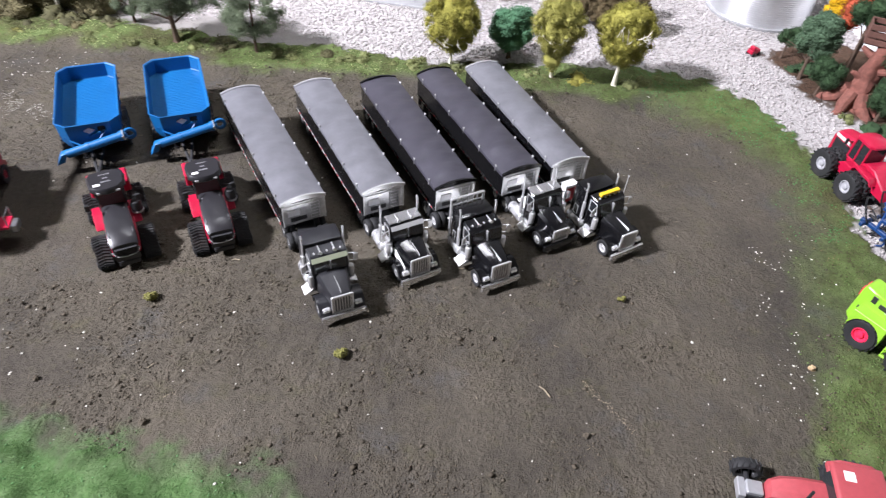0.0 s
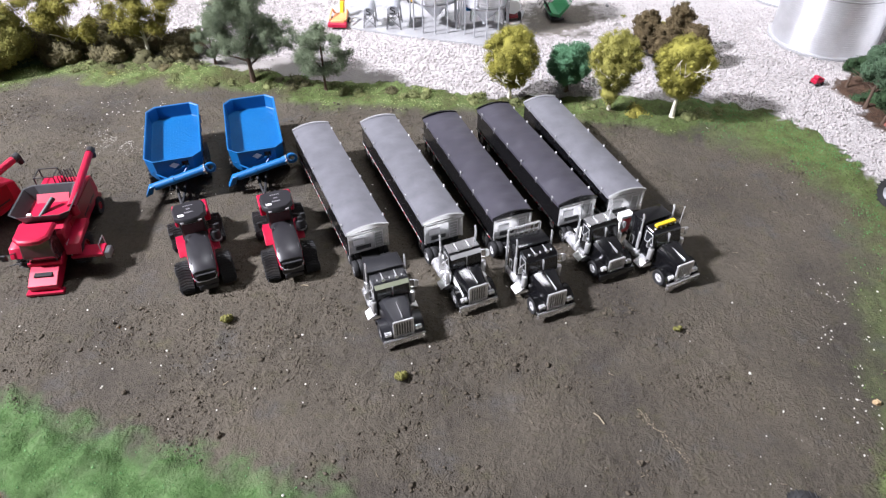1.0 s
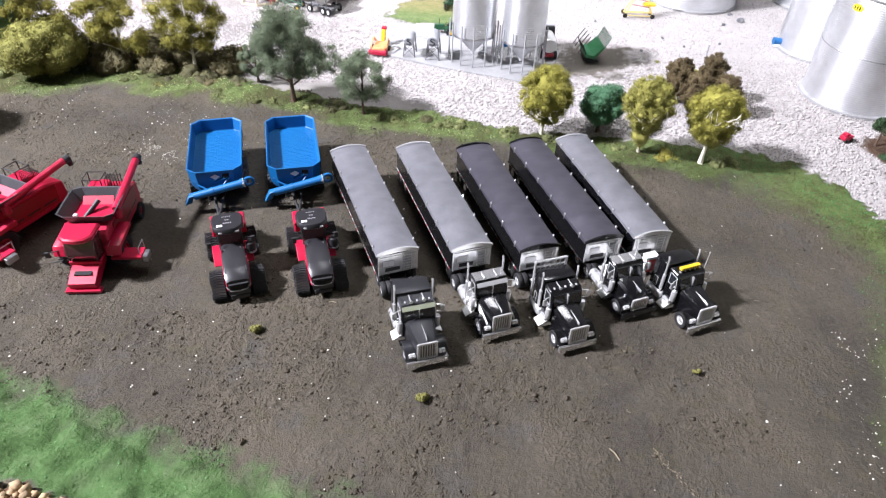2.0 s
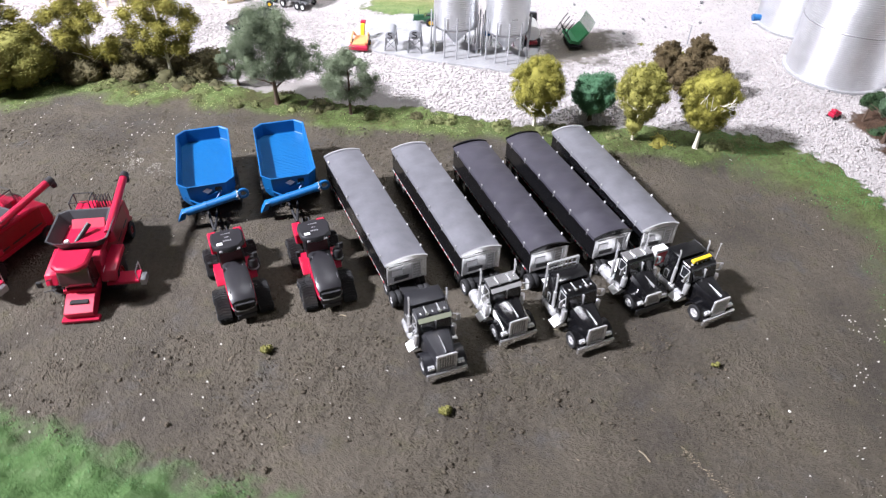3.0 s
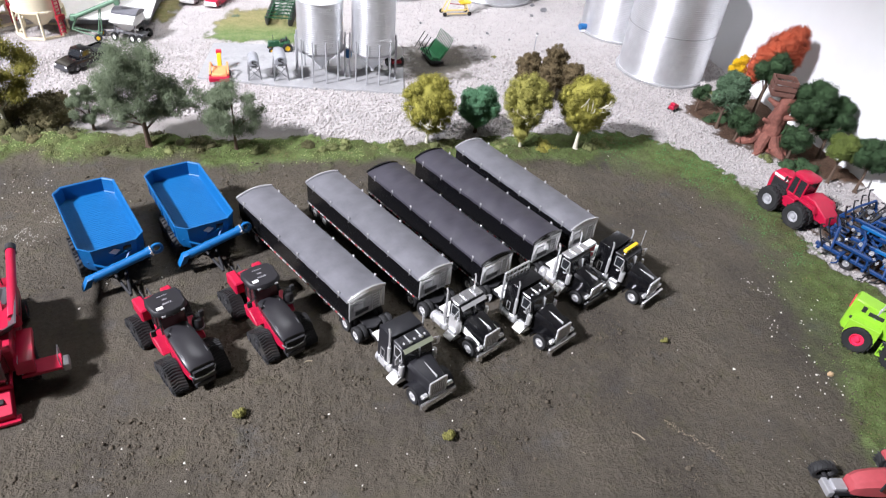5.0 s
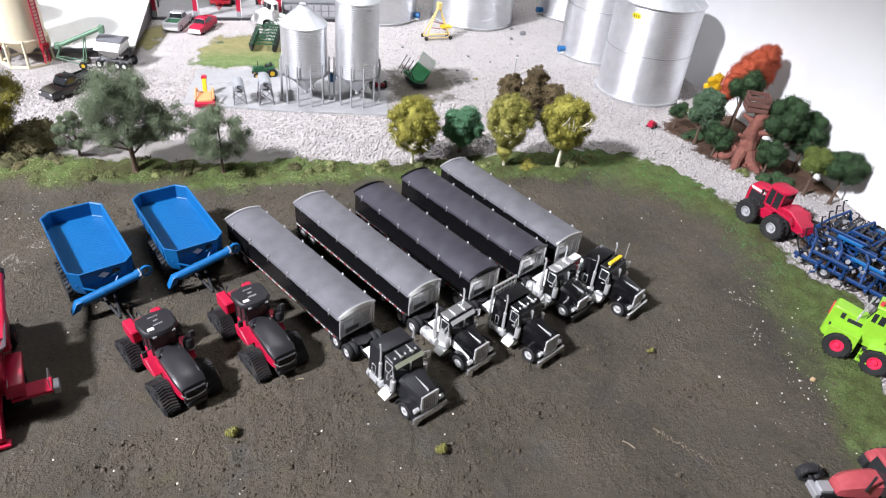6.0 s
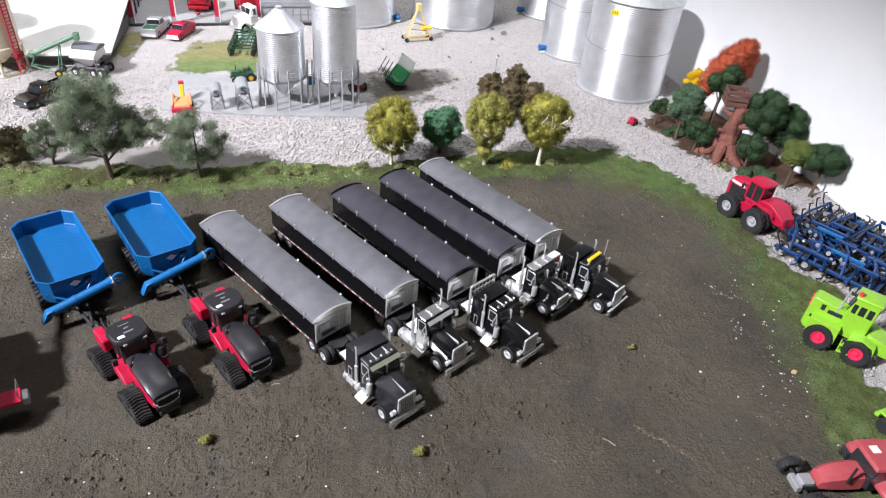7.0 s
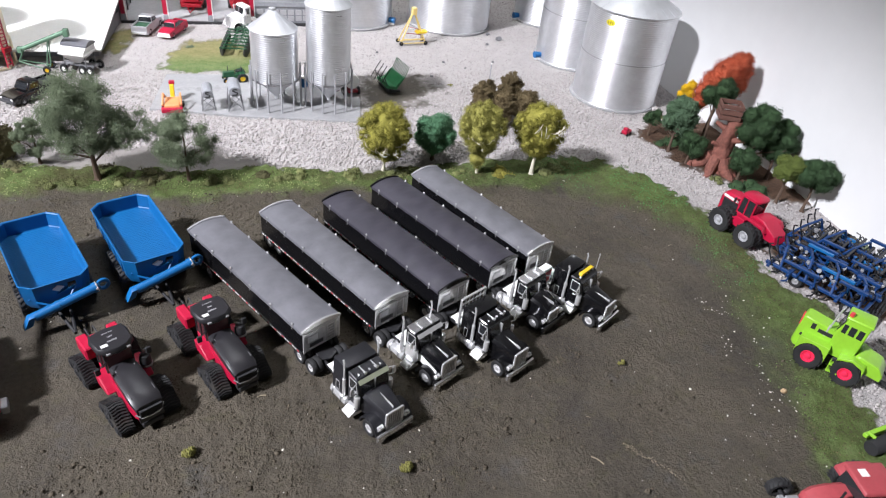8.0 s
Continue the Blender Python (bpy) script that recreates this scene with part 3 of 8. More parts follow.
def build_cover():
    rng = np.random.RandomState(11)
    # gravel yard: coarse stones along the border, finer ones farther back
    n = 108000
    x, y = rng.uniform(-1.0, .597, n), np.where(rng.rand(n) < .62, rng.uniform(.38, 1.25, n), rng.uniform(.9, 1.75, n))
    turf, gravel, earth, lawn = zones(x, y)
    pad = inside(PAD, x, y) < 0.004
    shed = ~((y > 1.50) & (x < -.02)) & ~((y > 1.30) & (x < -.41))
    keep = (gravel > .6) & pad & shed & (y > .34)
    x, y = x[keep], y[keep]
    size = rng.uniform(.0010, .0021, len(x)) * np.where(y > 1.2, .7, 1.0) * (1 + .35 * (rng.rand(len(x)) > .9))
    scattered("gravel", x, y, size, OCTA, STONE, rng, "pale grey and pinkish loose gravel on the yard", "gravel", sink=.1, jag=.5, squash=(1, 1, .9))
    n = 5200
    x, y = rng.uniform(-.75, -.1, n), rng.uniform(.12, .36, n)
    keep = (inside(TURF_EDGE, x, y) < -.004)
    x, y = x[keep], y[keep]
    scattered("pebbles", x, y, rng.uniform(.002, .0048, len(x)), CUBE, STONE_TAN, rng, "tan and cream loose pebbles beyond the turf", "pebbles", jag=.35)
    # soil crumbs, in drifts
    n = 130000
    x, y = rng.uniform(-.85, .40, n), rng.uniform(.26, .9, n)
    drift = rough(x, y, 14) * .6 + rough(x, y, 45) * .4
    keep = (inside(FIELD, x, y) > -.004) & (drift + .10 * np.exp(-((x + .12) ** 2 + (y - .46) ** 2) / .02) > .49 + .16 * rng.rand(n))
    x, y = x[keep], y[keep]
    scattered("soil_crumbs", x, y, rng.uniform(.0003, .0009, len(x)) + rng.uniform(.0002, .0013, len(x)) * (rng.rand(len(x)) > .94), OCTA, CLOD, rng, "dark brown crumbs and clods of soil on the field", "soil", sink=.3, jag=.7, squash=(1.15, 1.0, .65))
    # pale specks: loose trails of flakes along the field's edge, single ones elsewhere
    xs, ys = [], []
    for cx, cy, sx, sy, k in ((.305, .583, .003, .003, 9), (.305, .570, .003, .004, 6), (.314, .564, .005, .003, 9), (.321, .557, .004, .004, 5), (.297, .520, .003, .006, 6), (.292, .508, .004, .005, 6), (.304, .482, .006, .008, 8), (.300, .466, .003, .006, 9), (.292, .450, .004, .006, 7), (.270, .428, .008, .008, 7), (.330, .515, .008, .012, 8), (.345, .550, .010, .030, 12), (.302, .432, .008, .010, 12), (.255, .403, .012, .008, 7), (.284, .400, .008, .010, 10), (.255, .37, .025, .015, 10),
                              (-.49, .82, .035, .02, 60), (-.42, .44, .09, .04, 80), (-.2, .6, .35, .2, 130), (.2, .6, .2, .17, 90), (-.65, .8, .12, .06, 120), (-.1, .37, .2, .05, 50)):
        xs.append(cx + rng.randn(k) * sx), ys.append(cy + rng.randn(k) * sy)
    x, y = np.concatenate(xs), np.concatenate(ys)
    keep = inside(FIELD, x, y) > -.02
    x, y = x[keep], y[keep]
    scattered("white_specks", x, y, .00025 + .0009 * rng.rand(len(x)) ** 2.4, CUBE, SPECK, rng, "white and straw-coloured specks strewn over the soil", "specks", jag=.75, squash=(1, 1, .6))
    # a spill of pale dust behind the carts, and a drag of straw-coloured grit
    n = 900
    x, y = -.468 + rng.randn(n) * .022, .744 + rng.randn(n) * .014
    keep = rough(x, y, 60) > .42
    x, y = x[keep], y[keep]
    scattered("pale_dust", x, y, rng.uniform(.0002, .0005, len(x)), OCTA, SPECK, rng, "pale dust spilt on the dark soil", "dust", jag=.4)
    n = 130
    u = rng.rand(n)
    x, y = .122 + u * .036 + rng.randn(n) * .0016, .418 - u * .043 + rng.randn(n) * .0016
    scattered("straw_grit", x, y, rng.uniform(.0002, .0006, n), OCTA, STRAW, rng, "thin drag of straw-coloured grit on the soil", "grit", jag=.4)
    # short straws
    n = 150
    x, y = rng.uniform(-.8, .38, n), rng.uniform(.3, .86, n)
    keep = inside(FIELD, x, y) > 0
    x, y = x[keep], y[keep]
    pts = np.stack([x, y, height(x, y) + .0006], -1)
    straw = strew("straw_bits", pts, rng.uniform(.0004, .0011, len(x)), (CUBE[0] * np.array((4.0, .22, .22)), CUBE[1]), STRAW, rng, jag=.2, upright=True)
    tagged(new("straw_bits", straw), "short pale straws lying on the soil", "straw", kind="stuff")
    # near turf: fine flock in clumps of four greens
    n = 210000
    x, y = rng.uniform(-.75, .02, n), rng.uniform(.26, .42, n)
    turf, gravel, earth, lawn = zones(x, y)
    keep = rng.rand(n) < turf ** 1.5
    x, y = x[keep], y[keep]
    tone = rough(x, y, 26) * .5 + rough(y, x, 70) * .3 + rng.rand(len(x)) * .2
    for name, lo, hi, mat_, label in (("shaded_flock", 0, .36, TURF_DEEP, "deep green flock in the near turf"), ("green_flock", .36, .5, TURF_LUSH, "fresh green flock in the near turf"), ("bright_flock", .5, .62, TURF_BRIGHT, "bright green flock in the near turf"), ("pale_flock", .62, 2, TURF_MINT, "pale green flock in the near turf")):
        sel = (tone >= lo) & (tone < hi)
        scattered(name, x[sel], y[sel], rng.uniform(.0003, .0007, sel.sum()), BLADE, mat_, rng, label, "grass", jag=.5, upright=True)
    # turf: crumbs and short blades in three tones
    n = 260000
    x, y = rng.uniform(-.95, .52, n), rng.uniform(.2, 1.42, n)
    turf, gravel, earth, lawn = zones(x, y)
    keep = rng.rand(n) < turf ** 1.4 * np.where((y < .44) & (x < .1), .12, 1.0)
    x, y = x[keep], y[keep]
    tone = rough(x, y, 21) * .55 + rough(y, x, 64) * .30 + rng.rand(len(x)) * .15
    scrub = rough(y + .7, x, 17) * .6 + rough(x, y + .3, 55) * .4 + rng.rand(len(x)) * .10
    front = (y < .42) & (x < .1)
    arc = (x > .24) & ~front
    dark = ~front & (scrub > np.where(arc, np.where(y < .60, .54, .68), .57))
    pale = ~front & ~dark & ~arc & (tone > .50)
    bright = (front & (tone > .30)) | (~front & ~dark & ~pale & (tone > np.where(arc & (y > .6), .30, .47)))
    brown = ~bright & ~dark & ~pale & (tone < np.where((x > .22) & (y < .60), .56, .38))
    plain = ~bright & ~dark & ~pale & ~brown
    for name, sel, mat_, label in (("bright_turf", bright & front, TURF_BRIGHT, "bright green flocked turf along the near edge"), ("fresh_turf", bright & arc & (y > .6), TURF_ARC, "fresh green flocked turf round the field's end"), ("green_turf", bright & ~front & ~(arc & (y > .6)), TURF_MID, "mid green flocked turf along the field edge"), ("pale_turf", pale, TURF_PALE, "pale yellow-green flocked turf along the far edge"), ("dark_turf", dark, SCRUB, "dark olive flocked turf among the green"), ("turf", plain, TURF, "olive green flocked turf along the field edge"), ("brown_turf", brown, TURF_BROWN, "brown and withered flocked turf along the field edge")):
        half = rng.rand(sel.sum()) < .5
        for shape, pick, nm in ((TETRA, half, name), (BLADE, ~half, name.replace("turf", "grass"))):
            px, py = x[sel][pick], y[sel][pick]
            scattered(nm, px, py, rng.uniform(.0004, .0010, len(px)), shape, mat_, rng, label.replace("flocked turf", "turf crumbs" if shape is TETRA else "short grass blades"), "grass", jag=.4, upright=shape is BLADE)


# ---- room round the layout ----


def slab(name, x0, x1, y0, y1, z0, z1, material, label):
    bm = start()
    box(bm, *[v * 1000 for v in (x0, x1, y0, y1, z0, z1)])
    return tagged(new(name, finish(name, bm, material, 0)), label, "wall" if "wall" in name else name, kind="structure")


slab("wall_east", .597, .70, -1.8, 2.1, -.8, 2.5, WALLPAINT, "plain white painted wall beside the layout")
slab("wall_north", -3.0, .70, 2.1, 2.2, -.8, 2.5, WALLPAINT, "plain white painted wall behind the layout")
slab("wall_west", -3.1, -3.0, -1.8, 2.2, -.8, 2.5, FARWALL, "plain unseen wall, greyed to cut bounced light")
# Unseen frame added round that fill lamp; the wall has no opening.
bm = start()
for x0, x1, z0, z1 in ((-900, 900, 370, 400), (-900, 900, 1500, 1530), (-900, -870, 400, 1500), (870, 900, 400, 1500)):
    box(bm, x0, x1, -1800, -1765, z0, z1, 2)
tagged(new("fill_frame", finish("fill_frame", bm, WHITE)), "added white frame round the unseen fill lamp on the grey wall", "window", kind="structure")
slab("wall_south", -3.0, .597, -1.9, -1.8, -.8, 2.5, FARWALL, "plain unseen wall, greyed to cut bounced light")
slab("ceiling", -3.1, .70, -1.9, 2.2, 2.5, 2.6, CEILPAINT, "plain unseen ceiling, greyed to cut bounced light")
slab("floor", -3.1, .70, -1.9, 2.2, -.9, -.8, FLOORING, "plain grey room floor")
slab("layout_table", -2.4, .597, -.9, 2.1, -.06, -.012, CRATE, "wooden board that carries the farm layout")

PAD = [(-.315, 1.105), (-.175, 1.072), (-.008, 1.048), (.012, 1.19), (-.20, 1.235), (-.30, 1.24)]
bm = start()
prism(bm, [(x * 1000, y * 1000) for x, y in PAD], "z", -4, 2.6, .6)
solid("concrete_pad", bm, CONCRETE, 0, 0, 0, "grey concrete yard slab under the hopper silos", "slab", kind="structure")

# ---- trees and bushes ----


def icosphere(cuts):
    bm = bmesh.new()
    bmesh.ops.create_icosphere(bm, subdivisions=cuts, radius=1.0)
    v = np.array([q.co[:] for q in bm.verts])
    f = np.array([[q.index for q in face.verts] for face in bm.faces])
    bm.free()
    return v, f


ICO = icosphere(3)
ICO_SMALL = icosphere(2)


def crown_mesh(puffs, n, leaf, material, seed, shape=TETRA, core=.80, lumps=1.0):
    """Foliage: a lumpy core for each puff (x, y, z, radius; millimetres) and many crumbs on and round it."""
    rng = np.random.RandomState(seed)
    p = np.array(puffs, float)

    def swell(d, k):
        return 1 + lumps * (.12 * np.sin(d[:, 0] * 5 + k) * np.sin(d[:, 1] * 6 + k * 2) + .10 * np.sin(d[:, 2] * 11 + k * 3) + .07 * np.sin(d[:, 0] * 17 + d[:, 1] * 13 + k) * np.sin(d[:, 2] * 19 + k))
    verts, faces, at = [], [], 0
    small = p[:, 3].max() * .42
    for k, (x, y, z, r) in enumerate(p):
        d, tri = ICO_SMALL if r < 12 else ICO
        v = (np.array((x, y, z)) + d * (r * (core if r > small else core * .55) * swell(d, k) * (1 + (rng.rand(len(d)) - .5) * .12))[:, None] * np.array((1, 1, .92))) * MM
        verts.append(v), faces.append(tri + at)
        at += len(v)
    share = rng.choice(len(p), n, p=p[:, 3] ** 2 / (p[:, 3] ** 2).sum())
    d = rng.randn(n, 3)
    d /= np.linalg.norm(d, axis=1)[:, None]
    hull = np.where(p[share, 3] > small, core, core * .6)
    rad = p[share, 3] * swell(d, share) * (hull - .05 + (1.06 - hull) * rng.rand(n) ** .8) * (1 + .12 * (rng.rand(n) > .93))
    pts = (p[share, :3] + d * rad[:, None] * np.array((1, 1, .92))) * MM
    v, f = bits(pts, rng.uniform(.6, 1.35, n) * leaf * MM, shape, rng, jag=.45)
    v = np.concatenate(verts + [v])
    v[:, 2] = np.maximum(v[:, 2], -.001)
    mesh = bpy.data.meshes.new("crown")
    fill(mesh, v, np.concatenate(faces + [f + at]))
    mesh.polygons.foreach_set("use_smooth", [True] * len(mesh.polygons))
    mesh.materials.append(material)
    return mesh


def spread(w, h, z0, k, seed, low=.0):
    """Puffs that fill a crown w wide and h high from z0 up."""
    rng = random.Random(seed)
    out = []
    for i in range(k):
        a, f = 2.4 * i + rng.uniform(-.4, .4), (i + .5) / k
        r = w * .5 * math.sqrt(max(.05, 1 - (2 * f - 1 + low) ** 2)) * .62
        out.append((r * math.cos(a), r * math.sin(a), z0 + h * (.18 + .64 * f), w * rng.uniform(.20, .29)))
    out.append((0, 0, z0 + h * .5, w * .33))
    return out


def fuzzy(w, h, z0, k, seed, taper=.3):
    """A full rounded crown: three large puffs with many small ones over their outside."""
    rng = random.Random(seed)
    out = [(0, 0, z0 + h * .5, w * .39), (0, 0, z0 + h * .34, w * .30), (0, 0, z0 + h * .68, w * .34)]
    for i in range(k):
        z, a = rng.uniform(-1, 1), rng.uniform(0, 2 * math.pi)
        q = math.sqrt(1 - z * z) * w * rng.uniform(.38, .45) * (1 - taper * max(0, -z))
        out.append((q * math.cos(a), q * math.sin(a), z0 + h * (.5 + z * rng.uniform(.40, .46)), w * rng.uniform(.06, .11)))
    return out


def feathery(w, h, z0, k, seed, droop=0.0):
    """Many small puffs on the outer part of a crown, with gaps between them."""
    rng = random.Random(seed)
    out = []
    while len(out) < k:
        x, y, z = rng.uniform(-1, 1), rng.uniform(-1, 1), rng.uniform(-1, 1)
        q = x * x + y * y + z * z
        if .30 < q < 1 and not (z < -.35 and q < .6):
            out.append((x * w / 2, y * w / 2.4, z0 + h * (.5 + z * .45) - droop * (x * x + y * y) * h * .2, w * rng.uniform(.10, .16)))
    return out


def trunk_mesh(h, r, material, limbs, seed, lean=(0, 0)):
    """A tapered trunk with forking limbs; limbs: (height, reach, rise) each."""
    rng = random.Random(seed)
    bm = start()
    pts = [(lean[0] * f + rng.uniform(-.5, .5) * r * .6, lean[1] * f + rng.uniform(-.5, .5) * r * .6, h * f - 1) for f in (0, .2, .4, .6, .8, 1.0)]
    rad = [r * 1.5, r, r * .85, r * .7, r * .55, r * .35]
    for i in range(5):
        cyl(bm, pts[i], pts[i + 1], rad[i], rad[i + 1], 8)
    for i in range(4):
        a = i * math.pi / 2 + .4
        cyl(bm, (0, 0, r * 1.2), (math.cos(a) * r * 2.1, math.sin(a) * r * 2.1, -1), r * .7, r * .3, 5)
    for i, (z, reach, rise) in enumerate(limbs):
        a = 2.4 * i + rng.uniform(0, 1)
        c, s, f = math.cos(a), math.sin(a), z / h
        p = (lean[0] * f, lean[1] * f, z)
        q = (p[0] + c * reach * .5, p[1] + s * reach * .5, z + rise * .65)
        e = (p[0] + c * reach, p[1] + s * reach, z + rise)
        cyl(bm, p, q, r * .5, r * .33, 6), cyl(bm, q, e, r * .33, r * .12, 6)
        g = (q[0] - s * reach * .35, q[1] + c * reach * .35, q[2] + rise * .4)
        cyl(bm, q, g, r * .27, r * .1, 5)
    return finish("trunk", bm, material)


def twig_mesh(k, z, rise, reach, bark, seed):
    """A loose fan of fine bare twigs that break through the crown; z: where they fork, reach: how far out they go."""
    rng = random.Random(seed + 400)
    bm = start()
    for i in range(k):
        a = -math.pi / 2 - .3 + rng.uniform(-.7, .7)
        f = rng.uniform(.94, 1.02)
        p = (math.cos(a) * reach * .72, math.sin(a) * reach * .72, z + rng.uniform(-5, 5))
        a += rng.uniform(-.35, .35)
        e = (math.cos(a) * reach * f, math.sin(a) * reach * f, z + rise * rng.uniform(-.1, 1.0))
        m_ = [(u + v) / 2 * g for u, v, g in zip(p, e, (1.12, 1.12, 1.0))]
        cyl(bm, p, m_, .75, .5, 5), cyl(bm, m_, e, .5, .2, 5)
        b_ = a + rng.uniform(-.5, .5)
        cyl(bm, m_, (m_[0] + math.cos(b_) * reach * .14, m_[1] + math.sin(b_) * reach * .14, m_[2] + rng.uniform(2, 10)), .45, .2, 4)
    return finish("twigs", bm, bark)


def tree(x, y, puffs, n, leaf, leaves, bark, h, r, limbs, seed, label, name="tree", lean=(0, 0), z=0.0, core=.80, twigs=None, shape=TETRA, lumps=1.0):
    ob = thing(name, x, y, 0, label, name.replace("_", " "), z=z)
    stem = part("trunk", trunk_mesh(h, r, bark, limbs, seed, lean), None, ob)
    if twigs:
        part("twigs", twig_mesh(*twigs, bark, seed), None, stem)
    part("crown", crown_mesh(puffs, n, leaf, leaves, seed, shape, core, lumps), None, ob)
    return ob


fork = [(22, 28, 16), (26, 33, 20), (30, 33, 22), (34, 32, 24), (38, 28, 24), (42, 26, 22), (28, 34, 14), (36, 33, 16), (46, 22, 20)]
# round olive trees behind the trailers
tree(.000, .897, fuzzy(78, 84, 16, 150, 1), 36000, .82, OLIVE, BIRCH, 70, 1.9, fork, 1, "round olive-yellow model tree with pale branches on turf", core=.80, twigs=(11, 40, 20, 38), shape=NEEDLE, lumps=.6)
tree(.129, .880, fuzzy(68, 84, 26, 150, 2, .45) + [(-2, 0, 26, 13), (-1, 0, 18, 9), (0, 0, 11, 6)], 34000, .82, OLIVE_PALE, BIRCH, 80, 1.8, fork, 2, "tall olive-yellow model tree with foliage down its trunk", core=.80, twigs=(7, 60, 14, 31), shape=NEEDLE, lumps=.6)
tree(.209, .873, fuzzy(78, 80, 28, 150, 3), 36000, .82, OLIVE, BIRCH, 76, 2.6, fork, 3, "round olive-yellow model tree with a white birch trunk", core=.80, twigs=(12, 72, 22, 37), shape=NEEDLE, lumps=.6)
tree(.076, .926, spread(60, 54, 14, 11, 4), 22000, .65, PINE, BARK, 44, 2.2, [(14, 9, 12), (18, 9, 12)], 4, "small bushy dark green model tree beside the gravel")
BROWN_BUSHES = ((.187, 1.048, 46, 76, 5), (.212, 1.026, 50, 64, 6), (.252, 1.022, 50, 66, 9), (.238, 1.062, 46, 82, 10))
for x, y, w, h, k in BROWN_BUSHES:
    tree(x, y, fuzzy(w, h - 8, 4, 60, k, .1), 11000, .66, BROWNLEAF, BARK, h * .6, 2.4, [(12, 10, 12), (14, 10, 14)], k, "dense brown autumn model bush in a clump on the gravel", "bush")
# grey-green trees by the far field edge
tree(-.357, .905, [(x_ - 6, y_, z_, r_) for x_, y_, z_, r_ in feathery(86, 114, 32, 84, 6, .3)] + [(x_ + 44, y_ - 4, z_, r_) for x_, y_, z_, r_ in feathery(58, 50, 46, 34, 16, .2)] + [(-12, 0, 112, 30), (0, 0, 104, 26), (-26, 4, 92, 26), (0, 4, 84, 22), (-28, -4, 66, 20), (48, -2, 74, 18), (34, 0, 84, 16)], 58000, .53, GREYGREEN, BARK, 104, 3.0, [(24, 40, 18), (30, 38, 26), (34, 32, 34), (44, 28, 40), (30, 36, 14), (50, 24, 36)], 6, "large spreading grey-green model tree with dark branches", core=.36)
tree(-.430, .952, feathery(44, 54, 10, 24, 7) + [(0, 0, 46, 8)], 16000, .44, GREYGREEN, BARK, 50, 1.6, [(12, 16, 18), (16, 16, 16)], 7, "small thin grey-green model tree", core=.36)
tree(-.250, .893, feathery(78, 66, 24, 44, 8, .3) + [(24, 0, 74, 8), (0, 0, 72, 10), (-10, 0, 60, 9)], 30000, .44, GREYGREEN, BARK, 74, 1.7, [(26, 24, 18), (30, 24, 22), (38, 20, 20), (26, 22, 8)], 8, "small open grey-green model tree on turf", core=.36)
# yellow-green trees with white stems at the field's far corner
for i, (x, y, s) in enumerate(((-.640, .945, 1.12), (-.535, .962, 1.16), (-.745, .93, 1.0))):
    clump = random.Random(60 + i)
    puffs = [(clump.uniform(-50, 50) * s, clump.uniform(-24, 24) * s, clump.uniform(30, 116) * s, clump.uniform(9, 14) * s) for _ in range(32)]
    puffs = [q for q in puffs if abs(q[0]) < 52 - abs(q[2] - 74) * .55] + [(0, 0, 112 * s, 14 * s), (-20 * s, 4, 88 * s, 15 * s), (18 * s, -4, 94 * s, 14 * s)]
    tree(x, y, puffs, 14000, .8, OLIVE_GREEN, BIRCH, 92 * s, 2.3, [(24, 30, 20), (30, 34, 30), (36, 26, 30), (44, 24, 40), (28, 24, 12)], 20 + i, "open yellow-green model tree with a white forked trunk", core=.5)
tree(-.735, .900, spread(110, 66, 8, 14, 31), 18000, 1.0, SHRUB_OLIVE, BARK, 60, 3, [(18, 26, 20), (22, 26, 20)], 31, "wide olive green model shrub at the field corner", "shrub")
tree(-.84, .93, spread(110, 120, 15, 14, 32), 18000, 1.1, SAGE, BARK, 100, 4, [(30, 36, 30), (34, 36, 30)], 32, "large dark green model tree at the field corner")
# Unseen shrub, added out of view to cast shade on the soil.
tree(-.775, .715, spread(90, 88, 10, 12, 33), 14000, .9, SAGE, BARK, 70, 3, [(20, 26, 20), (24, 26, 20)], 33, "unseen dark green model shrub added to shade the soil", "shrub")
for i, (x, y, w, h) in enumerate(((-.70, .965, 84, 28), (-.62, .990, 84, 24), (-.555, .990, 70, 22), (-.49, .980, 70, 20), (-.66, .940, 60, 14), (-.59, .955, 56, 12), (-.78, .95, 90, 34))):
    tree(x, y, spread(w, h, 2, 10, 70 + i), 5000, 1.0, HEDGE, BARK, h * .5, 2.4, [(8, 12, 8), (10, 12, 8)], 70 + i, "low dark brown-green model hedge under the trees", "hedge")
# dark trees along the white wall
tree(.455, .978, spread(30, 30, 18, 6, 41), 3250, 0.58, FOREST, BARK, 34, 1.6, [(12, 8, 10)], 41, "small dark green model tree beside bare earth")
tree(.462, .925, spread(54, 66, 28, 12, 42), 20000, .7, SAGE, BARK, 66, 2.2, fork, 42, "blue-green bushy model tree beside a dead trunk")
tree(.470, .885, spread(40, 42, 12, 8, 43), 6500, 0.58, FOREST, BARK, 40, 1.8, [(12, 8, 12)], 43, "low dark green model shrub beside bare earth", "shrub")
tree(.508, .912, spread(50, 44, 80, 9, 44), 10400, 0.58, FOREST, BARK, 96, 2.4, [(60, 12, 24), (66, 12, 22)], 44, "tall dark green model tree behind a dead trunk")
tree(.536, .842, spread(56, 80, 40, 12, 45), 15600, 0.58, FOREST, BARK, 84, 2.2, fork, 45, "dark green model tree with a thin pale trunk")
tree(.574, .828, spread(46, 84, 22, 12, 46), 14300, 0.58, FOREST, BARK, 76, 2.2, fork, 46, "dark green model tree close to the white wall")
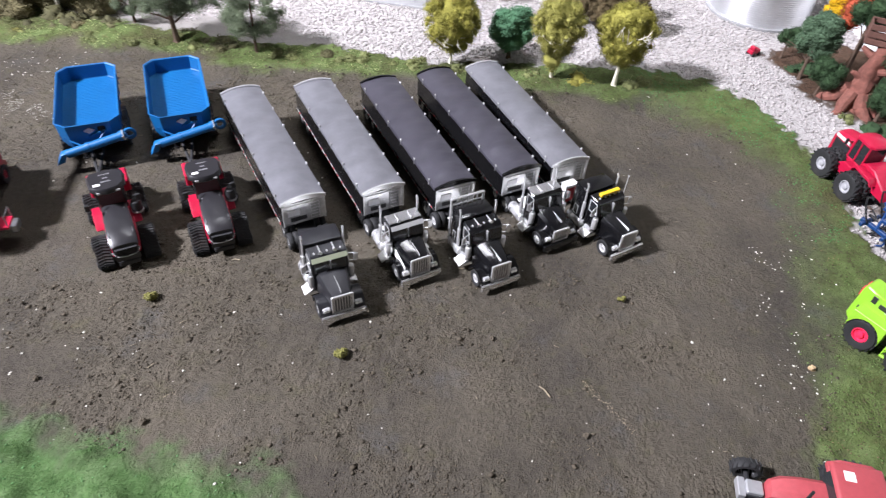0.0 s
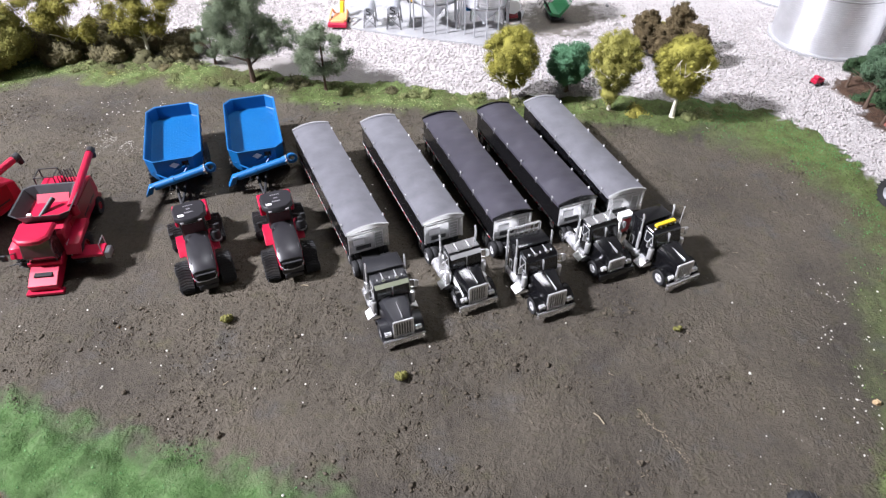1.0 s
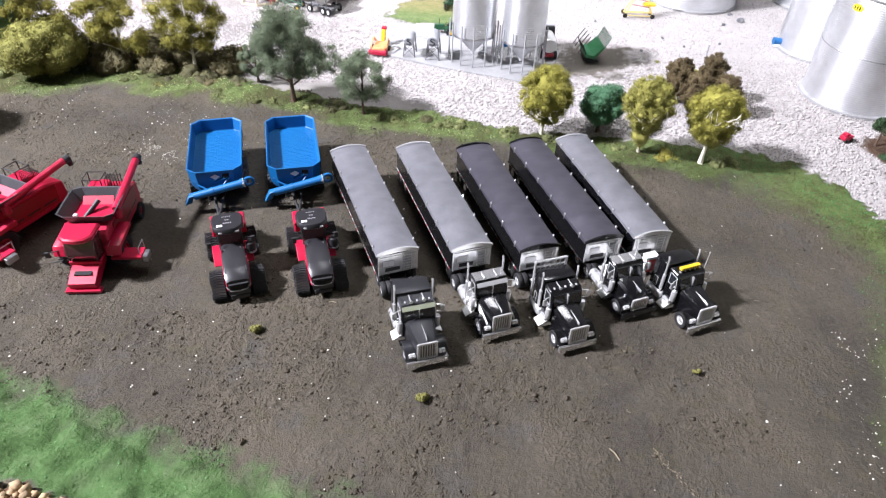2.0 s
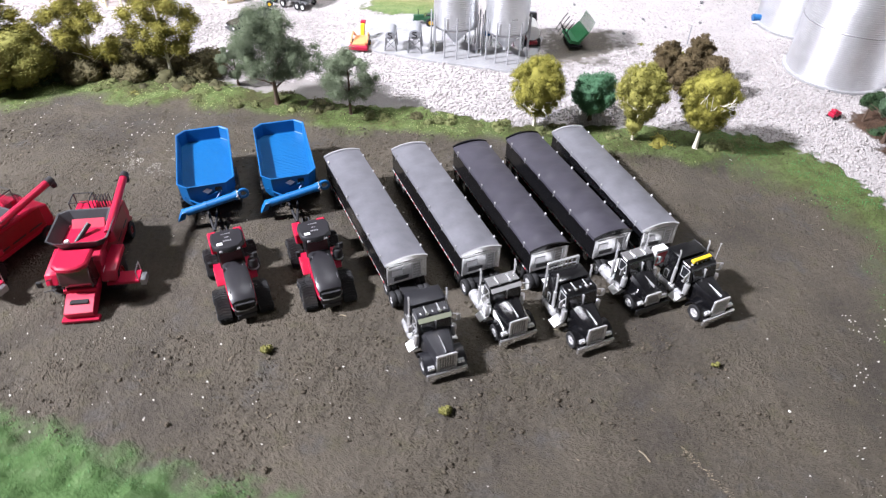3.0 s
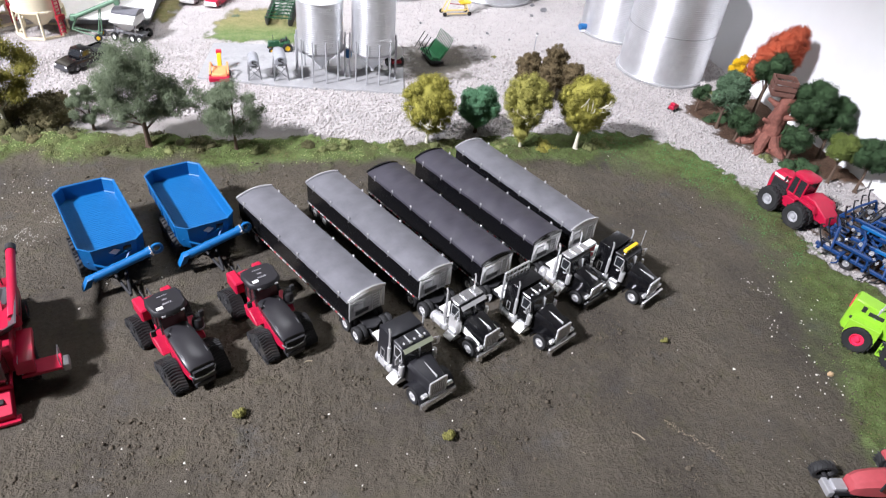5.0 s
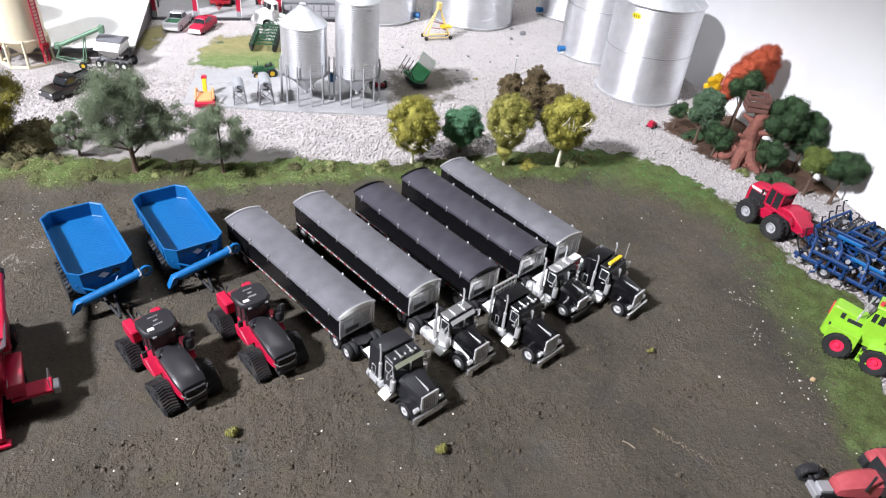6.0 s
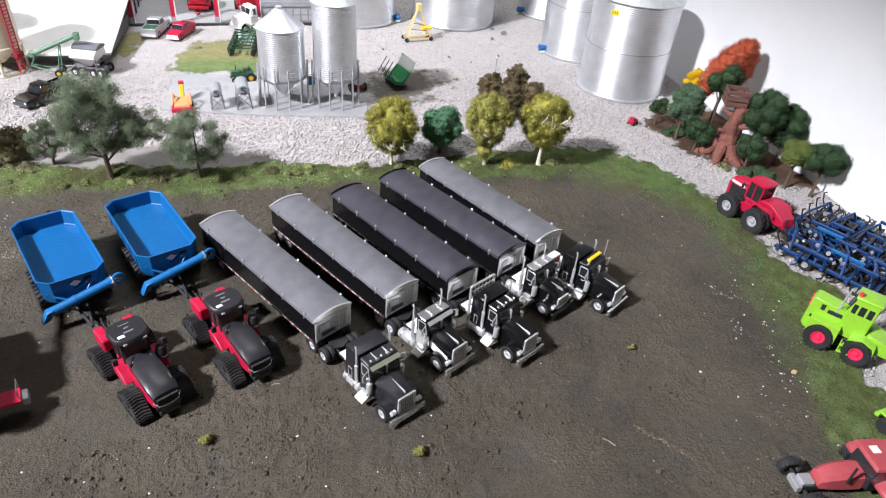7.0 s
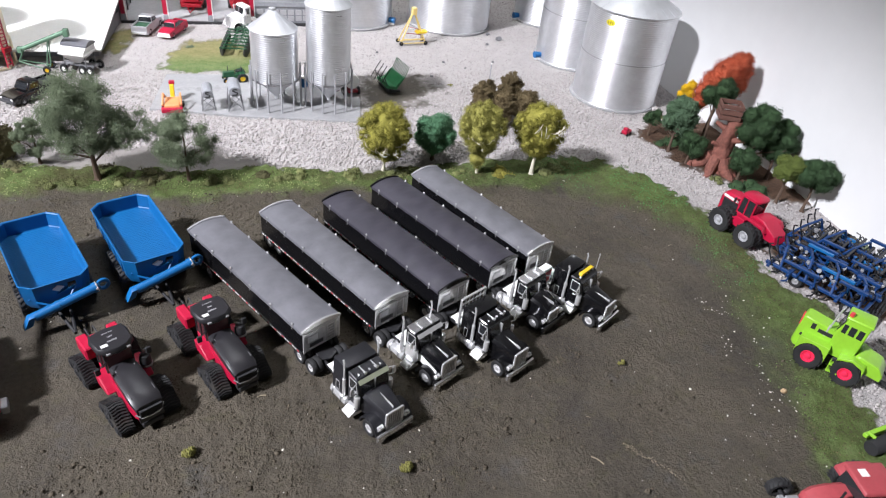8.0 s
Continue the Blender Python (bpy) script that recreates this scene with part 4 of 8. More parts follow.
tree(.522, .828, spread(40, 46, 10, 9, 47), 6500, 0.58, FOREST, BARK, 36, 2.0, [(12, 8, 12)], 47, "low dark green model shrub under taller trees", "shrub")
tree(.543, .764, spread(44, 34, 38, 9, 48), 12000, .7, DARK_OLIVE, BARK, 58, 1.9, [(28, 14, 14), (32, 14, 14)], 48, "yellow-green model tree leaning near the white wall")
tree(.570, .740, spread(54, 42, 36, 10, 49), 11700, 0.58, FOREST, BARK, 60, 1.9, [(28, 16, 14), (32, 16, 14), (36, 14, 12)], 49, "flat-topped dark green model tree by the white wall")
tree(.484, .955, spread(27, 40, 68, 6, 50), 7000, .55, YELLOWLEAF, BARK, 78, 1.8, [(58, 8, 16)], 50, "small bright yellow autumn model tree")
tree(.522, .93, [(-24, 0, 96, 18), (-14, 2, 112, 20), (0, 4, 120, 23), (12, 4, 130, 23), (22, 4, 138, 20), (8, 2, 104, 21), (22, 4, 114, 19), (30, 4, 146, 12), (-28, 0, 82, 13), (32, 4, 128, 17), (30, 4, 106, 17), (16, 2, 92, 16)], 20000, .60, REDLEAF, BARK, 110, 3.0, [(60, 20, 30), (70, 16, 40)], 51, "leaning plume of orange-red autumn foliage")


def stump(x, y, turn):
    ob = thing("dead_tree_trunk", x, y, turn, "rough red-brown dead tree trunk with thick spreading roots", "tree trunk")
    rng = random.Random(3)
    bm = start()
    rings = []
    for k in range(19):
        f = k / 18
        r = 12.5 + 8 * (1 - min(1, f * 3.2)) ** 2 + .7 * math.sin(k * 1.9) - 2 * f
        rings.append([(9 * f + math.cos(a) * r * q, math.sin(a) * r * q, -2 + 84 * f + rng.uniform(-1.2, 1.2)) for a, q in [(2 * math.pi * i / 26, 1 + .10 * math.sin(i * .97 + k * .5) + .12 * math.sin(i * .48 - k * .35) + rng.uniform(-.06, .06)) for i in range(26)]])
    loft(bm, rings)
    part("trunk", bm, STUMPWOOD, ob, smooth=35)
    for i in range(6):
        a = i * 1.047 + rng.uniform(-.3, .3)
        c, s = math.cos(a), math.sin(a)
        k = rng.uniform(.8, 1.15)
        bm = start()
        cyl(bm, (c * 10, s * 10, 24), (c * 19, s * 19, 9), 8.5, 8, 10), cyl(bm, (c * 19, s * 19, 9), (c * 29 * k - s * 3, s * 29 * k + c * 3, 2), 8, 6, 10), cyl(bm, (c * 29 * k - s * 3, s * 29 * k + c * 3, 3), (c * 38 * k, s * 38 * k, -3), 6, 3, 8)
        part("root", bm, STUMPWOOD, ob)
    for z, a, l in ((52, -1.3, 15), (66, 1.9, 13), (40, 2.6, 11)):
        bm = start()
        cyl(bm, (math.cos(a) * 8 + 5, math.sin(a) * 8, z), (math.cos(a) * (10 + l) + 5, math.sin(a) * (10 + l), z + 5), 5, 2.6, 8)
        part("broken_limb", bm, STUMPWOOD, ob)
    return ob


def crate(x, y, z, turn):
    ob = thing("wooden_crate", x, y, turn, "small open dark brown board crate on a dead trunk", "crate", z=z)
    bm = start()
    box(bm, -14, 14, -12, 12, 0, 1.5, .3)
    part("floor_board", bm, CRATE, ob)
    for k in range(3):
        zz = 1.5 + k * 8.2
        for x0, x1, y0, y1 in ((-14, 14, -13.4, -12), (-14, 14, 12, 13.4), (-15.4, -14, -13.4, 13.4), (14, 15.4, -13.4, 13.4)):
            bm = start()
            box(bm, x0, x1, y0, y1, zz, zz + 6.2, .3)
            part("board", bm, CRATE, ob)
    for sx in (-13, 13):
        for sy in (-11, 11):
            bm = start()
            box(bm, sx - 1, sx + 1, sy - 1, sy + 1, 1.5, 24, .2)
            part("corner_post", bm, CRATE, ob)
    return ob


stump(.505, .862, 20)
crate(.503, .872, .0815, -24)


def bush(x, y, w, h, leaves, seed, label, leaf=.8, n=1400):
    rng = random.Random(seed)
    puffs = [(rng.uniform(-.5, .5) * w, rng.uniform(-.3, .3) * w, rng.uniform(-.6, .05) * h, h * rng.uniform(.4, .8)) for _ in range(11)]
    ob = new("bush", crown_mesh(puffs, n, leaf, leaves, seed))
    ob.location = (x, y, 0)
    return tagged(ob, label, "bush", "low bushes along the field edge")


rng_b = random.Random(5)
for x, y, w, h, lv, lab in ((-.60, .915, 46, 14, TURF, "low green bush"), (-.50, .925, 44, 14, TURF_BROWN, "low brown bush"), (-.45, .905, 50, 12, TURF, "low green bush"), (-.40, .90, 40, 10, TURF, "low olive bush"),
                         (-.565, .90, 12, 8, MOSS, "small yellow moss bush"), (-.33, .90, 36, 12, TURF, "low green bush"), (-.29, .905, 50, 14, SCRUB, "low olive scrub bush"), (-.22, .895, 40, 13, TURF, "low green bush"), (-.17, .90, 52, 14, SCRUB, "low olive scrub bush"),
                         (-.125, .885, 40, 14, TURF, "low olive bush"), (-.06, .888, 50, 14, TURF, "low green bush"), (.02, .885, 26, 14, TURF, "small dark green bush"), (.10, .885, 40, 12, TURF, "low green bush"), (.165, .878, 26, 14, OLIVE_GREEN, "small dark green bush"),
                         (.235, .872, 36, 14, TURF, "small dark green bush"), (.26, .888, 32, 10, TURF, "low green bush"), (-.70, .93, 60, 18, FOREST, "low dark green bush"), (-.80, .88, 80, 22, TURF, "low green bush"), (-.36, .925, 44, 18, SCRUB, "low dark olive scrub bush"), (-.31, .915, 30, 14, SCRUB, "low dark olive scrub bush"), (-.47, .93, 60, 20, SCRUB, "low dark olive scrub bush"), (-.535, .94, 60, 26, SCRUB, "low dark olive scrub bush"), (.50, .96, 40, 22, FOREST, "low dark green bush by the wall"), (.545, .90, 44, 26, FOREST, "low dark green bush by the wall"), (.495, .83, 26, 12, TURF, "low green bush by the wall"), (.525, .80, 36, 20, FOREST, "low dark green bush by the wall"), (.472, .95, 30, 16, FOREST, "low dark green bush by the wall"), (.535, 1.035, 40, 10, TURF, "low green bush by the wall"), (.236, 1.16, 24, 8, OLIVE_GREEN, "small olive bush on the gravel"),
                         (-.285, 1.055, 26, 10, GREYGREEN, "small grey-green bush on the gravel"), (-.50, 1.19, 20, 6, TURF, "small green tuft on the gravel"), (.175, 1.19, 9, 4, MOSS, "small dry tuft on the gravel"), (-.27, 1.37, 10, 5, GREYGREEN, "small grey tuft on the yard"), (.59, .66, 40, 22, GREYGREEN, "grey-green bush by the white wall")):
    bush(x, y, w, h, lv, rng_b.randint(0, 999), lab + ("" if "gravel" in lab or "yard" in lab or "wall" in lab else " on the turf"), n=int(28 * w + 300))
for x, y, s in ((-.232, .470, 1), (-.067, .426, 1), (.165, .505, .45)):
    ob = new("moss_clump", crown_mesh([(-2, 0, 2.4, 3.2 * s), (2, 1, 3, 3.4 * s), (0, -2, 4.4, 3.0 * s)], int(420 * s), .7, MOSS, 77))
    ob.location = (x, y, -.0005)
    tagged(ob, "small yellow-green moss clump lying on the soil", "moss", "moss clumps on the field")

# ---- hopper trailers ----


def arch(y, w, rise):
    return rise * (1 - (y / w) ** 2)


def trailer(x, y, turn, tarp, bow, label, seed):
    """Origin under the middle of the front end."""
    ob = thing("hopper_trailer", x, y, turn, label, "trailer", "hopper trailers in a row")
    W, Z0, Z1, L = 20.4, 18.0, 41.5, 198.0
    bm = start()
    prism(bm, [(-W, Z0), (W, Z0), (W, Z1), (-W, Z1)], "x", -L, 0, .4)
    part("body", bm, BLACK, ob)
    rng = random.Random(seed)
    bm = start()
    nx, ny = 60, 14
    ph = [rng.uniform(0, 6) for _ in range(4)]
    rows = []
    for i in range(nx + 1):
        xx = -L * i / nx
        row = []
        for j in range(ny + 1):
            yy = -W - .5 + (2 * W + 1) * j / ny
            sag = .45 * math.sin(xx * .155 + ph[0]) * math.cos(yy * .09 + ph[1]) + .28 * math.sin(xx * .33 + yy * .12 + ph[2]) + .16 * math.sin(xx * .7 - yy * .2 + ph[3])
            edge = 1 - abs(yy / (W + .5)) ** 4
            row.append(bm.verts.new((xx, yy, Z1 + .6 + arch(yy, W + .5, 3.6) + sag * edge)))
        rows.append(row)
    for a, b in zip(rows, rows[1:]):
        for j in range(ny):
            bm.faces.new((a[j], a[j + 1], b[j + 1], b[j]))
    for s, j in ((-1, 0), (1, ny)):
        low = [bm.verts.new((r[j].co.x, r[j].co.y + s * .2, Z1 - 2.0 + .25 * math.sin(r[j].co.x * .3 + ph[1]))) for r in rows]
        for i in range(nx):
            bm.faces.new((rows[i][j], low[i], low[i + 1], rows[i + 1][j]))
    part("tarp", bm, tarp, ob, "dark vinyl roll tarp, softly wrinkled", smooth=60)
    for xx, name in ((.6, "front_bow"), (-L - .6, "rear_bow")):
        bm = start()
        steps = [(-W - .9 + (2 * W + 1.8) * j / 16) for j in range(17)]
        loft(bm, [[(xx - .9, q, Z1 - .5 + arch(q, W + 1, 4.3) * k + d) for d, k in ((0, .35), (2.2, 1.0))] + [(xx + .9, q, Z1 - .5 + arch(q, W + 1, 4.3) * k + d) for d, k in ((2.2, 1.0), (0, .35))] for q in steps])
        part(name, bm, bow, ob)
    bm = start()
    box(bm, .1, 1.0, -W + .6, W - .6, Z0, Z1 - .4, .3)
    panel = part("front_panel", bm, ALUMINIUM, ob, "polished bright front panel")
    bm = start()
    for yy in (6, 14):
        cyl(bm, (1.8, yy, Z0 + 1), (1.8, yy, Z1 - 3), .4, n=6)
    for k in range(6):
        cyl(bm, (1.8, 6, Z0 + 3 + k * 3.3), (1.8, 14, Z0 + 3 + k * 3.3), .3, n=6)
    part("ladder", bm, STEEL, panel)
    bm = start()
    box(bm, 1.0, 1.6, -15, -4, Z0 + 9, Z0 + 16, .3)
    part("control_box", bm, SILVER, panel)
    for yy in (-W + 1.2, W - 1.2):
        bm = start()
        box(bm, .9, 2.0, yy - .9, yy + .9, Z0 - 1, Z1 - .6, .2)
        part("corner_post", bm, CHROME, panel)
    for zz in (Z0 + .4, Z0 + 20.6):
        bm = start()
        box(bm, .9, 1.7, -W + 2.2, W - 2.2, zz - .6, zz + .6, .2)
        part("cross_rib", bm, CHROME, panel)
    bm = start()
    box(bm, 1.0, 1.5, -13, 2, Z0 + 2.5, Z0 + 7, .2)
    part("hose_plate", bm, DARK, panel)
    for s in (-1, 1):
        bm = start()
        box(bm, -L, .4, s * W - .3, s * (W + .9), Z0 - 2.2, Z0 + .4, .2)
        rail = part("side_rail", bm, DARK, ob, "dark rail with red and white reflective marks")
        bm, bw = start(), start()
        for k in range(48):
            xx = -4 - k * 4
            box(bw if k % 3 else bm, xx - 2.3, xx, s * (W + .85), s * (W + 1.05), Z0 - 1.6, Z0 - .2)
        part("red_tape", bm, TAPE_RED, rail), part("white_tape", bw, LABEL, rail)
        for k in range(6):
            bm = start()
            xx = -14 - k * 34
            ball(bm, (xx, s * (W + .3), Z1 + 1.6), 1.5, 2, (1, .7, 1.2))
            cyl(bm, (xx, s * (W + .6), Z1), (xx, s * (W + .9), Z1 - 4), .45, n=5)
            part("tarp_clip", bm, CHROME, ob)
    for xx in (-72, -122):
        bm = start()
        box(bm, xx - 8, xx + 8, -7, 7, 7, Z0, 0, (3.1, 2.5))
        hop = part("hopper", bm, BLACK, ob)
        bm = start()
        box(bm, xx - 7, xx + 7, -6, 6, 5.6, 7.2, .2)
        part("slide_gate", bm, STEEL, hop)
    bm = start()
    for s in (-1, 1):
        box(bm, -L, -150, s * 9 - 1, s * 9 + 1, 9, Z0)
        box(bm, -40, -2, s * 9 - 1, s * 9 + 1, 14, Z0)
    for xx in (-166, -185):
        cyl(bm, (xx, -16, 8), (xx, 16, 8), 1.3, n=8)
    box(bm, -30, -4, -12, 12, 13, 15)
    part("chassis", bm, DARK, ob)
    for s in (-1, 1):
        bm = start()
        box(bm, -47, -44.5, s * 13 - 1.2, s * 13 + 1.2, 3, Z0, .2)
        box(bm, -49, -42.5, s * 13 - 2, s * 13 + 2, 2, 3.2, .2)
        part("landing_leg", bm, STEEL, ob)
        bm = start()
        box(bm, -L + .2, -L + 1, s * 14 - 5, s * 14 + 5, 3, 14)
        part("mud_flap", bm, RUBBER, ob)
        for xx in (-166, -185):
            wheel(ob, xx, s * 12, 8, 8, 5.2, CHROME, .56, side=s)
            wheel(ob, xx, s * 17.6, 8, 8, 5.2, CHROME, .56, side=s)
    return ob


# ---- road tractors ----


def truck(x, y, turn, length, hood, sleeper, label, stripe=None, paint=BLACK, visor=True, stacks=True, horns=True, rack=False, group="road tractors in a row", round_nose=False, name="road_tractor", axles=True, sun=None, plated=False, cap=False):
    """Origin under the middle of the front bumper."""
    ob = thing(name, x, y, turn, label, "truck", group)
    H = hood
    bm = start()
    for s in (-1, 1):
        box(bm, -length, -6, s * 6 - 1, s * 6 + 1, 8.5, 12)
    for xx in (-length + 1, -length + 38, -H - 30, -18):
        box(bm, xx - 1, xx + 1, -6, 6, 9, 11.5)
    for xx in (-length + 10, -length + 28, -14):
        cyl(bm, (xx, -15, 8), (xx, 15, 8), 1.4, n=8)
    part("chassis", bm, DARK, ob)
    bm = start()
    box(bm, -2.6, 0, -19, 19, 3.6, 10.5, .7)
    part("bumper", bm, BLACK if round_nose else CHROME_PLATE, ob, "" if round_nose else "wide chrome bumper")
    # hood
    nose = 9.4 if round_nose else 8.6
    drop = 4.5 if round_nose else 0
    bm = start()
    rings = []
    for xx, w, z in ((-4.2, nose - drop * .3, 27.5 - drop * 1.2), (-6.5, nose + .4, 28.6 - drop * .7), (-H * .55, nose + 2.6, 30.4), (-H, 13.4, 32.5)):
        rings.append([(xx, -w, 11), (xx, -w, z - 4), (xx, -w * .82, z - 1.2), (xx, -w * .3, z), (xx, w * .3, z), (xx, w * .82, z - 1.2), (xx, w, z - 4), (xx, w, 11)])
    loft(bm, rings)
    hood_ob = part("hood", bm, paint, ob)
    bm = start()
    box(bm, -H + 2, -6, -.2, .2, 28.5, 31.4)
    part("hood_trim", bm, CHROME, hood_ob)
    if stripe:
        bm = start()
        for s in (-1, 1):
            prism(bm, [(-H + .5, 17), (-9, 14.5), (-6, 17), (-6, 20), (-H + .5, 25)], "y", s * 13.0 if s > 0 else -13.7, s * 13.7 if s > 0 else -13.0)
        part("side_stripe", bm, stripe, hood_ob, "white stripe along the hood")
    # grille
    bm = start()
    g, top = (nose - .2 - drop * .3, 28.2 - drop * 1.2)
    box(bm, -4.4, -2.6, -g - 1, -g + .8, 10, top, .3), box(bm, -4.4, -2.6, g - .8, g + 1, 10, top, .3), box(bm, -4.4, -2.6, -g, g, top - 1.6, top + .6, .3), box(bm, -4.4, -2.6, -g, g, 9.6, 11, .3)
    grille = part("grille", bm, CHROME, ob, "chrome grille with upright bars")
    for k in range(7):
        bm = start()
        yy = -g + 1.6 + k * (2 * g - 3.2) / 6
        box(bm, -4.1, -3.0, yy - .4, yy + .4, 11, top - 1.6)
        part("bar", bm, CHROME, grille)
    bm = start()
    box(bm, -4.6, -4.0, -g, g, 11, top - 1.6)
    part("grille_back", bm, DARK, grille)
    for s in (-1, 1):
        # fender, lamp, wheel
        bm = start()
        prof = [(-14.5 + math.cos(a) * r, 8 + math.sin(a) * r) for r, arc in ((11.6, range(0, 13)), (10.2, range(12, -1, -1))) for a in [math.pi * (-.02 + 1.04 * k / 12) for k in arc]]
        prism(bm, prof, "y", *sorted((s * 8.5, s * 19)))
        prism(bm, [(-5.5, 8), (-3.4, 8), (-3.4, 13), (-6.5, 15)], "y", *sorted((s * 8.5, s * 18.5)), bevel=.4)
        part("fender", bm, paint, ob)
        bm = start()
        box(bm, -6, -2.9, *sorted((s * 10.5, s * 16.5)), 12.8, 17, .6)
        light = part("headlight", bm, CHROME, ob)
        bm = start()
        cyl(bm, (-2.9, s * 12, 15), (-2.6, s * 12, 15), 1.4, n=10), cyl(bm, (-2.9, s * 15, 15), (-2.6, s * 15, 15), 1.4, n=10)
        part("lens", bm, LABEL, light)
        wheel(ob, -14.5, s * 16, 8, 8, 5.4, CHROME, .58, side=s)
        # air cleaner
        bm = start()
        lathe(bm, [(0, 17.5), (2.6, 18), (2.9, 19), (2.9, 28.6), (2.4, 30), (0, 30.6)], 14, (-H - 1, s * 17.2, 0))
        part("air_cleaner", bm, CHROME, ob)
        # tank and steps
        bm = start()
        lathe(bm, [(0, -H - 38), (5, -H - 37.6), (5.6, -H - 36.6), (5.6, -H - 17.4), (5, -H - 16.4), (0, -H - 16)], 18, (0, s * 14, 9.6), axis="x")
        tank = part("fuel_tank", bm, CHROME, ob)
        bm = start()
        for xx in (-H - 33, -H - 21):
            lathe(bm, [(5.7, xx - .7), (5.95, xx - .7), (5.95, xx + .7), (5.7, xx + .7)], 18, (0, s * 14, 9.6), axis="x")
        part("strap", bm, STEEL, tank)
        bm = start()
        box(bm, -H - 15, -H - 3, *sorted((s * 10, s * 20)), 4.4, 8.6, .5), box(bm, -H - 13, -H - 4, *sorted((s * 10, s * 18)), 9.5, 14, .4)
        step = part("step_box", bm, CHROME, ob)
        bm = start()
        prism(bm, [(s * 15, 10.4), (s * 23.4, 5.6), (s * 23.4, 6.6), (s * 15, 11.4)], "x", -H - 14, -H - 3.4, .2)
        part("step_plate", bm, WHITE, step, "white step plate")
        # mirror
        bm = start()
        rod(bm, [(-H - 4, s * 16, 33), (-H - 2, s * 22, 33), (-H - 2, s * 22, 41.5), (-H - 4, s * 16, 41.5)], .5)
        mirror = part("mirror_bracket", bm, CHROME, ob)
        bm = start()
        box(bm, -H - 2.6, -H - 1.4, s * 22 - 2, s * 22 + 2, 33.6, 40.8, .4)
        part("mirror", bm, CHROME, mirror)
        if stacks:
            bm = start()
            cyl(bm, (-H - 19, s * 17.5, 9), (-H - 19, s * 17.5, 54), .95, n=10), cyl(bm, (-H - 19, s * 17.5, 54), (-H - 20.4, s * 17.5, 57), .95, n=10), cyl(bm, (-H - 19, s * 17.5, 18), (-H - 19, s * 17.5, 36), 1.7, n=12)
            part("exhaust_pipe", bm, CHROME, ob)
    # cab
    bm = start()
    c0, c1 = -H - 17, -H
    prism(bm, [(c0, 11), (c1 - .5, 11), (c1, 31.5), (c1 - 3.2, 43.5), (c1 - 6, 45.6), (c0, 46)], "y", -15.6, 15.6, .8)
    cab = part("cab", bm, paint, ob)
    bm = start()
    prism(bm, [(c1 + .35, 32), (c1 + .7, 32), (c1 - 2.1, 42.4), (c1 - 2.5, 42.4)], "y", -13.5, 13.5)
    part("windshield", bm, GLASS, cab)
    bm = start()
    box(bm, c1 - 1.9, c1 + .7, -.5, .5, 32.2, 42.6)
    part("windshield_post", bm, CHROME, cab)
    for s in (-1, 1):
        bm = start()
        prism(bm, [(c0 + 4, 31.5), (c1 - 3, 31.5), (c1 - 5, 42), (c0 + 4, 42)], "y", *sorted((s * 15.5, s * 15.9)))
        part("side_window", bm, GLASS, cab)
        bm = start()
        rod(bm, [(c0 + 3.4, s * 16, 31), (c1 - 2.4, s * 16, 31), (c1 - 4.6, s * 16, 42.6), (c0 + 3.4, s * 16, 42.6), (c0 + 3.4, s * 16, 31)], .45, 5)
        box(bm, c0 + 7, c0 + 10, s * 15.9 - .3, s * 15.9 + .3, 26, 27)
        part("window_frame", bm, CHROME, cab)
    for sd in (-1, 1) if plated else ():
        bm = start()
        box(bm, c0 + 1.5, c1 - 1.5, sd * 15.8 - .3, sd * 15.8 + .3, 13, 29, .2)
        part("door_panel", bm, CHROME, cab, "chrome lower door")
    if cap:
        bm = start()
        box(bm, c0 - .4, c1 - 5.4, -15.2, 15.2, 45.6, 46.8, .5)
        part("roof_cap", bm, CHROME_PLATE, cab, "silver roof plate")
    if visor:
        bm = start()
        prism(bm, [(c1 - 3.4, 44.4), (c1 - .4, 41.8), (c1 - .2, 42.4), (c1 - 3.2, 45.2)], "y", -15, 15)
        part("sun_visor", bm, sun or CHROME, cab)
    for k in range(5):
        bm = start()
        ball(bm, (c1 - 8, -11 + k * 5.5, 46.2), 1.0, 1, (1.5, 1, .9))
        part("roof_marker", bm, CHROME, cab)
    if horns:
        for s in (-1, 1):
            bm = start()
            cyl(bm, (c1 - 7, s * 6, 47.4), (c1 - 15, s * 6, 47.4), .7, .5, 8), cyl(bm, (c1 - 5, s * 6, 47.4), (c1 - 7, s * 6, 47.4), 1.7, .7, 10)
            cyl(bm, (c1 - 12, s * 6, 45.6), (c1 - 12, s * 6, 47.4), .4, n=6)
            part("air_horn", bm, CHROME, cab)
    end = c0
    if sleeper:
        bm = start()
        box(bm, c0 - 1 - sleeper, c0 - 1, -17.4, 17.4, 12, 47.5, 1.4, (.96, .94), 0, 2)
        sl = part("sleeper", bm, paint, ob)
        for s in (-1, 1):
            bm = start()
            rod(bm, [(c0 - sleeper + 5, s * 17.4, 16), (c0 - 9, s * 17.4, 16), (c0 - 9, s * 17.3, 26), (c0 - sleeper + 5, s * 17.3, 26), (c0 - sleeper + 5, s * 17.4, 16)], .35, 5)
            part("locker_trim", bm, CHROME, sl)
            bm = start()
            for k in range(7):
                ball(bm, (c0 - 2.6, s * (17.35 - k * .06), 16 + k * 4), .6, 1)
            part("rivets", bm, CHROME, sl)
        end = c0 - 1 - sleeper
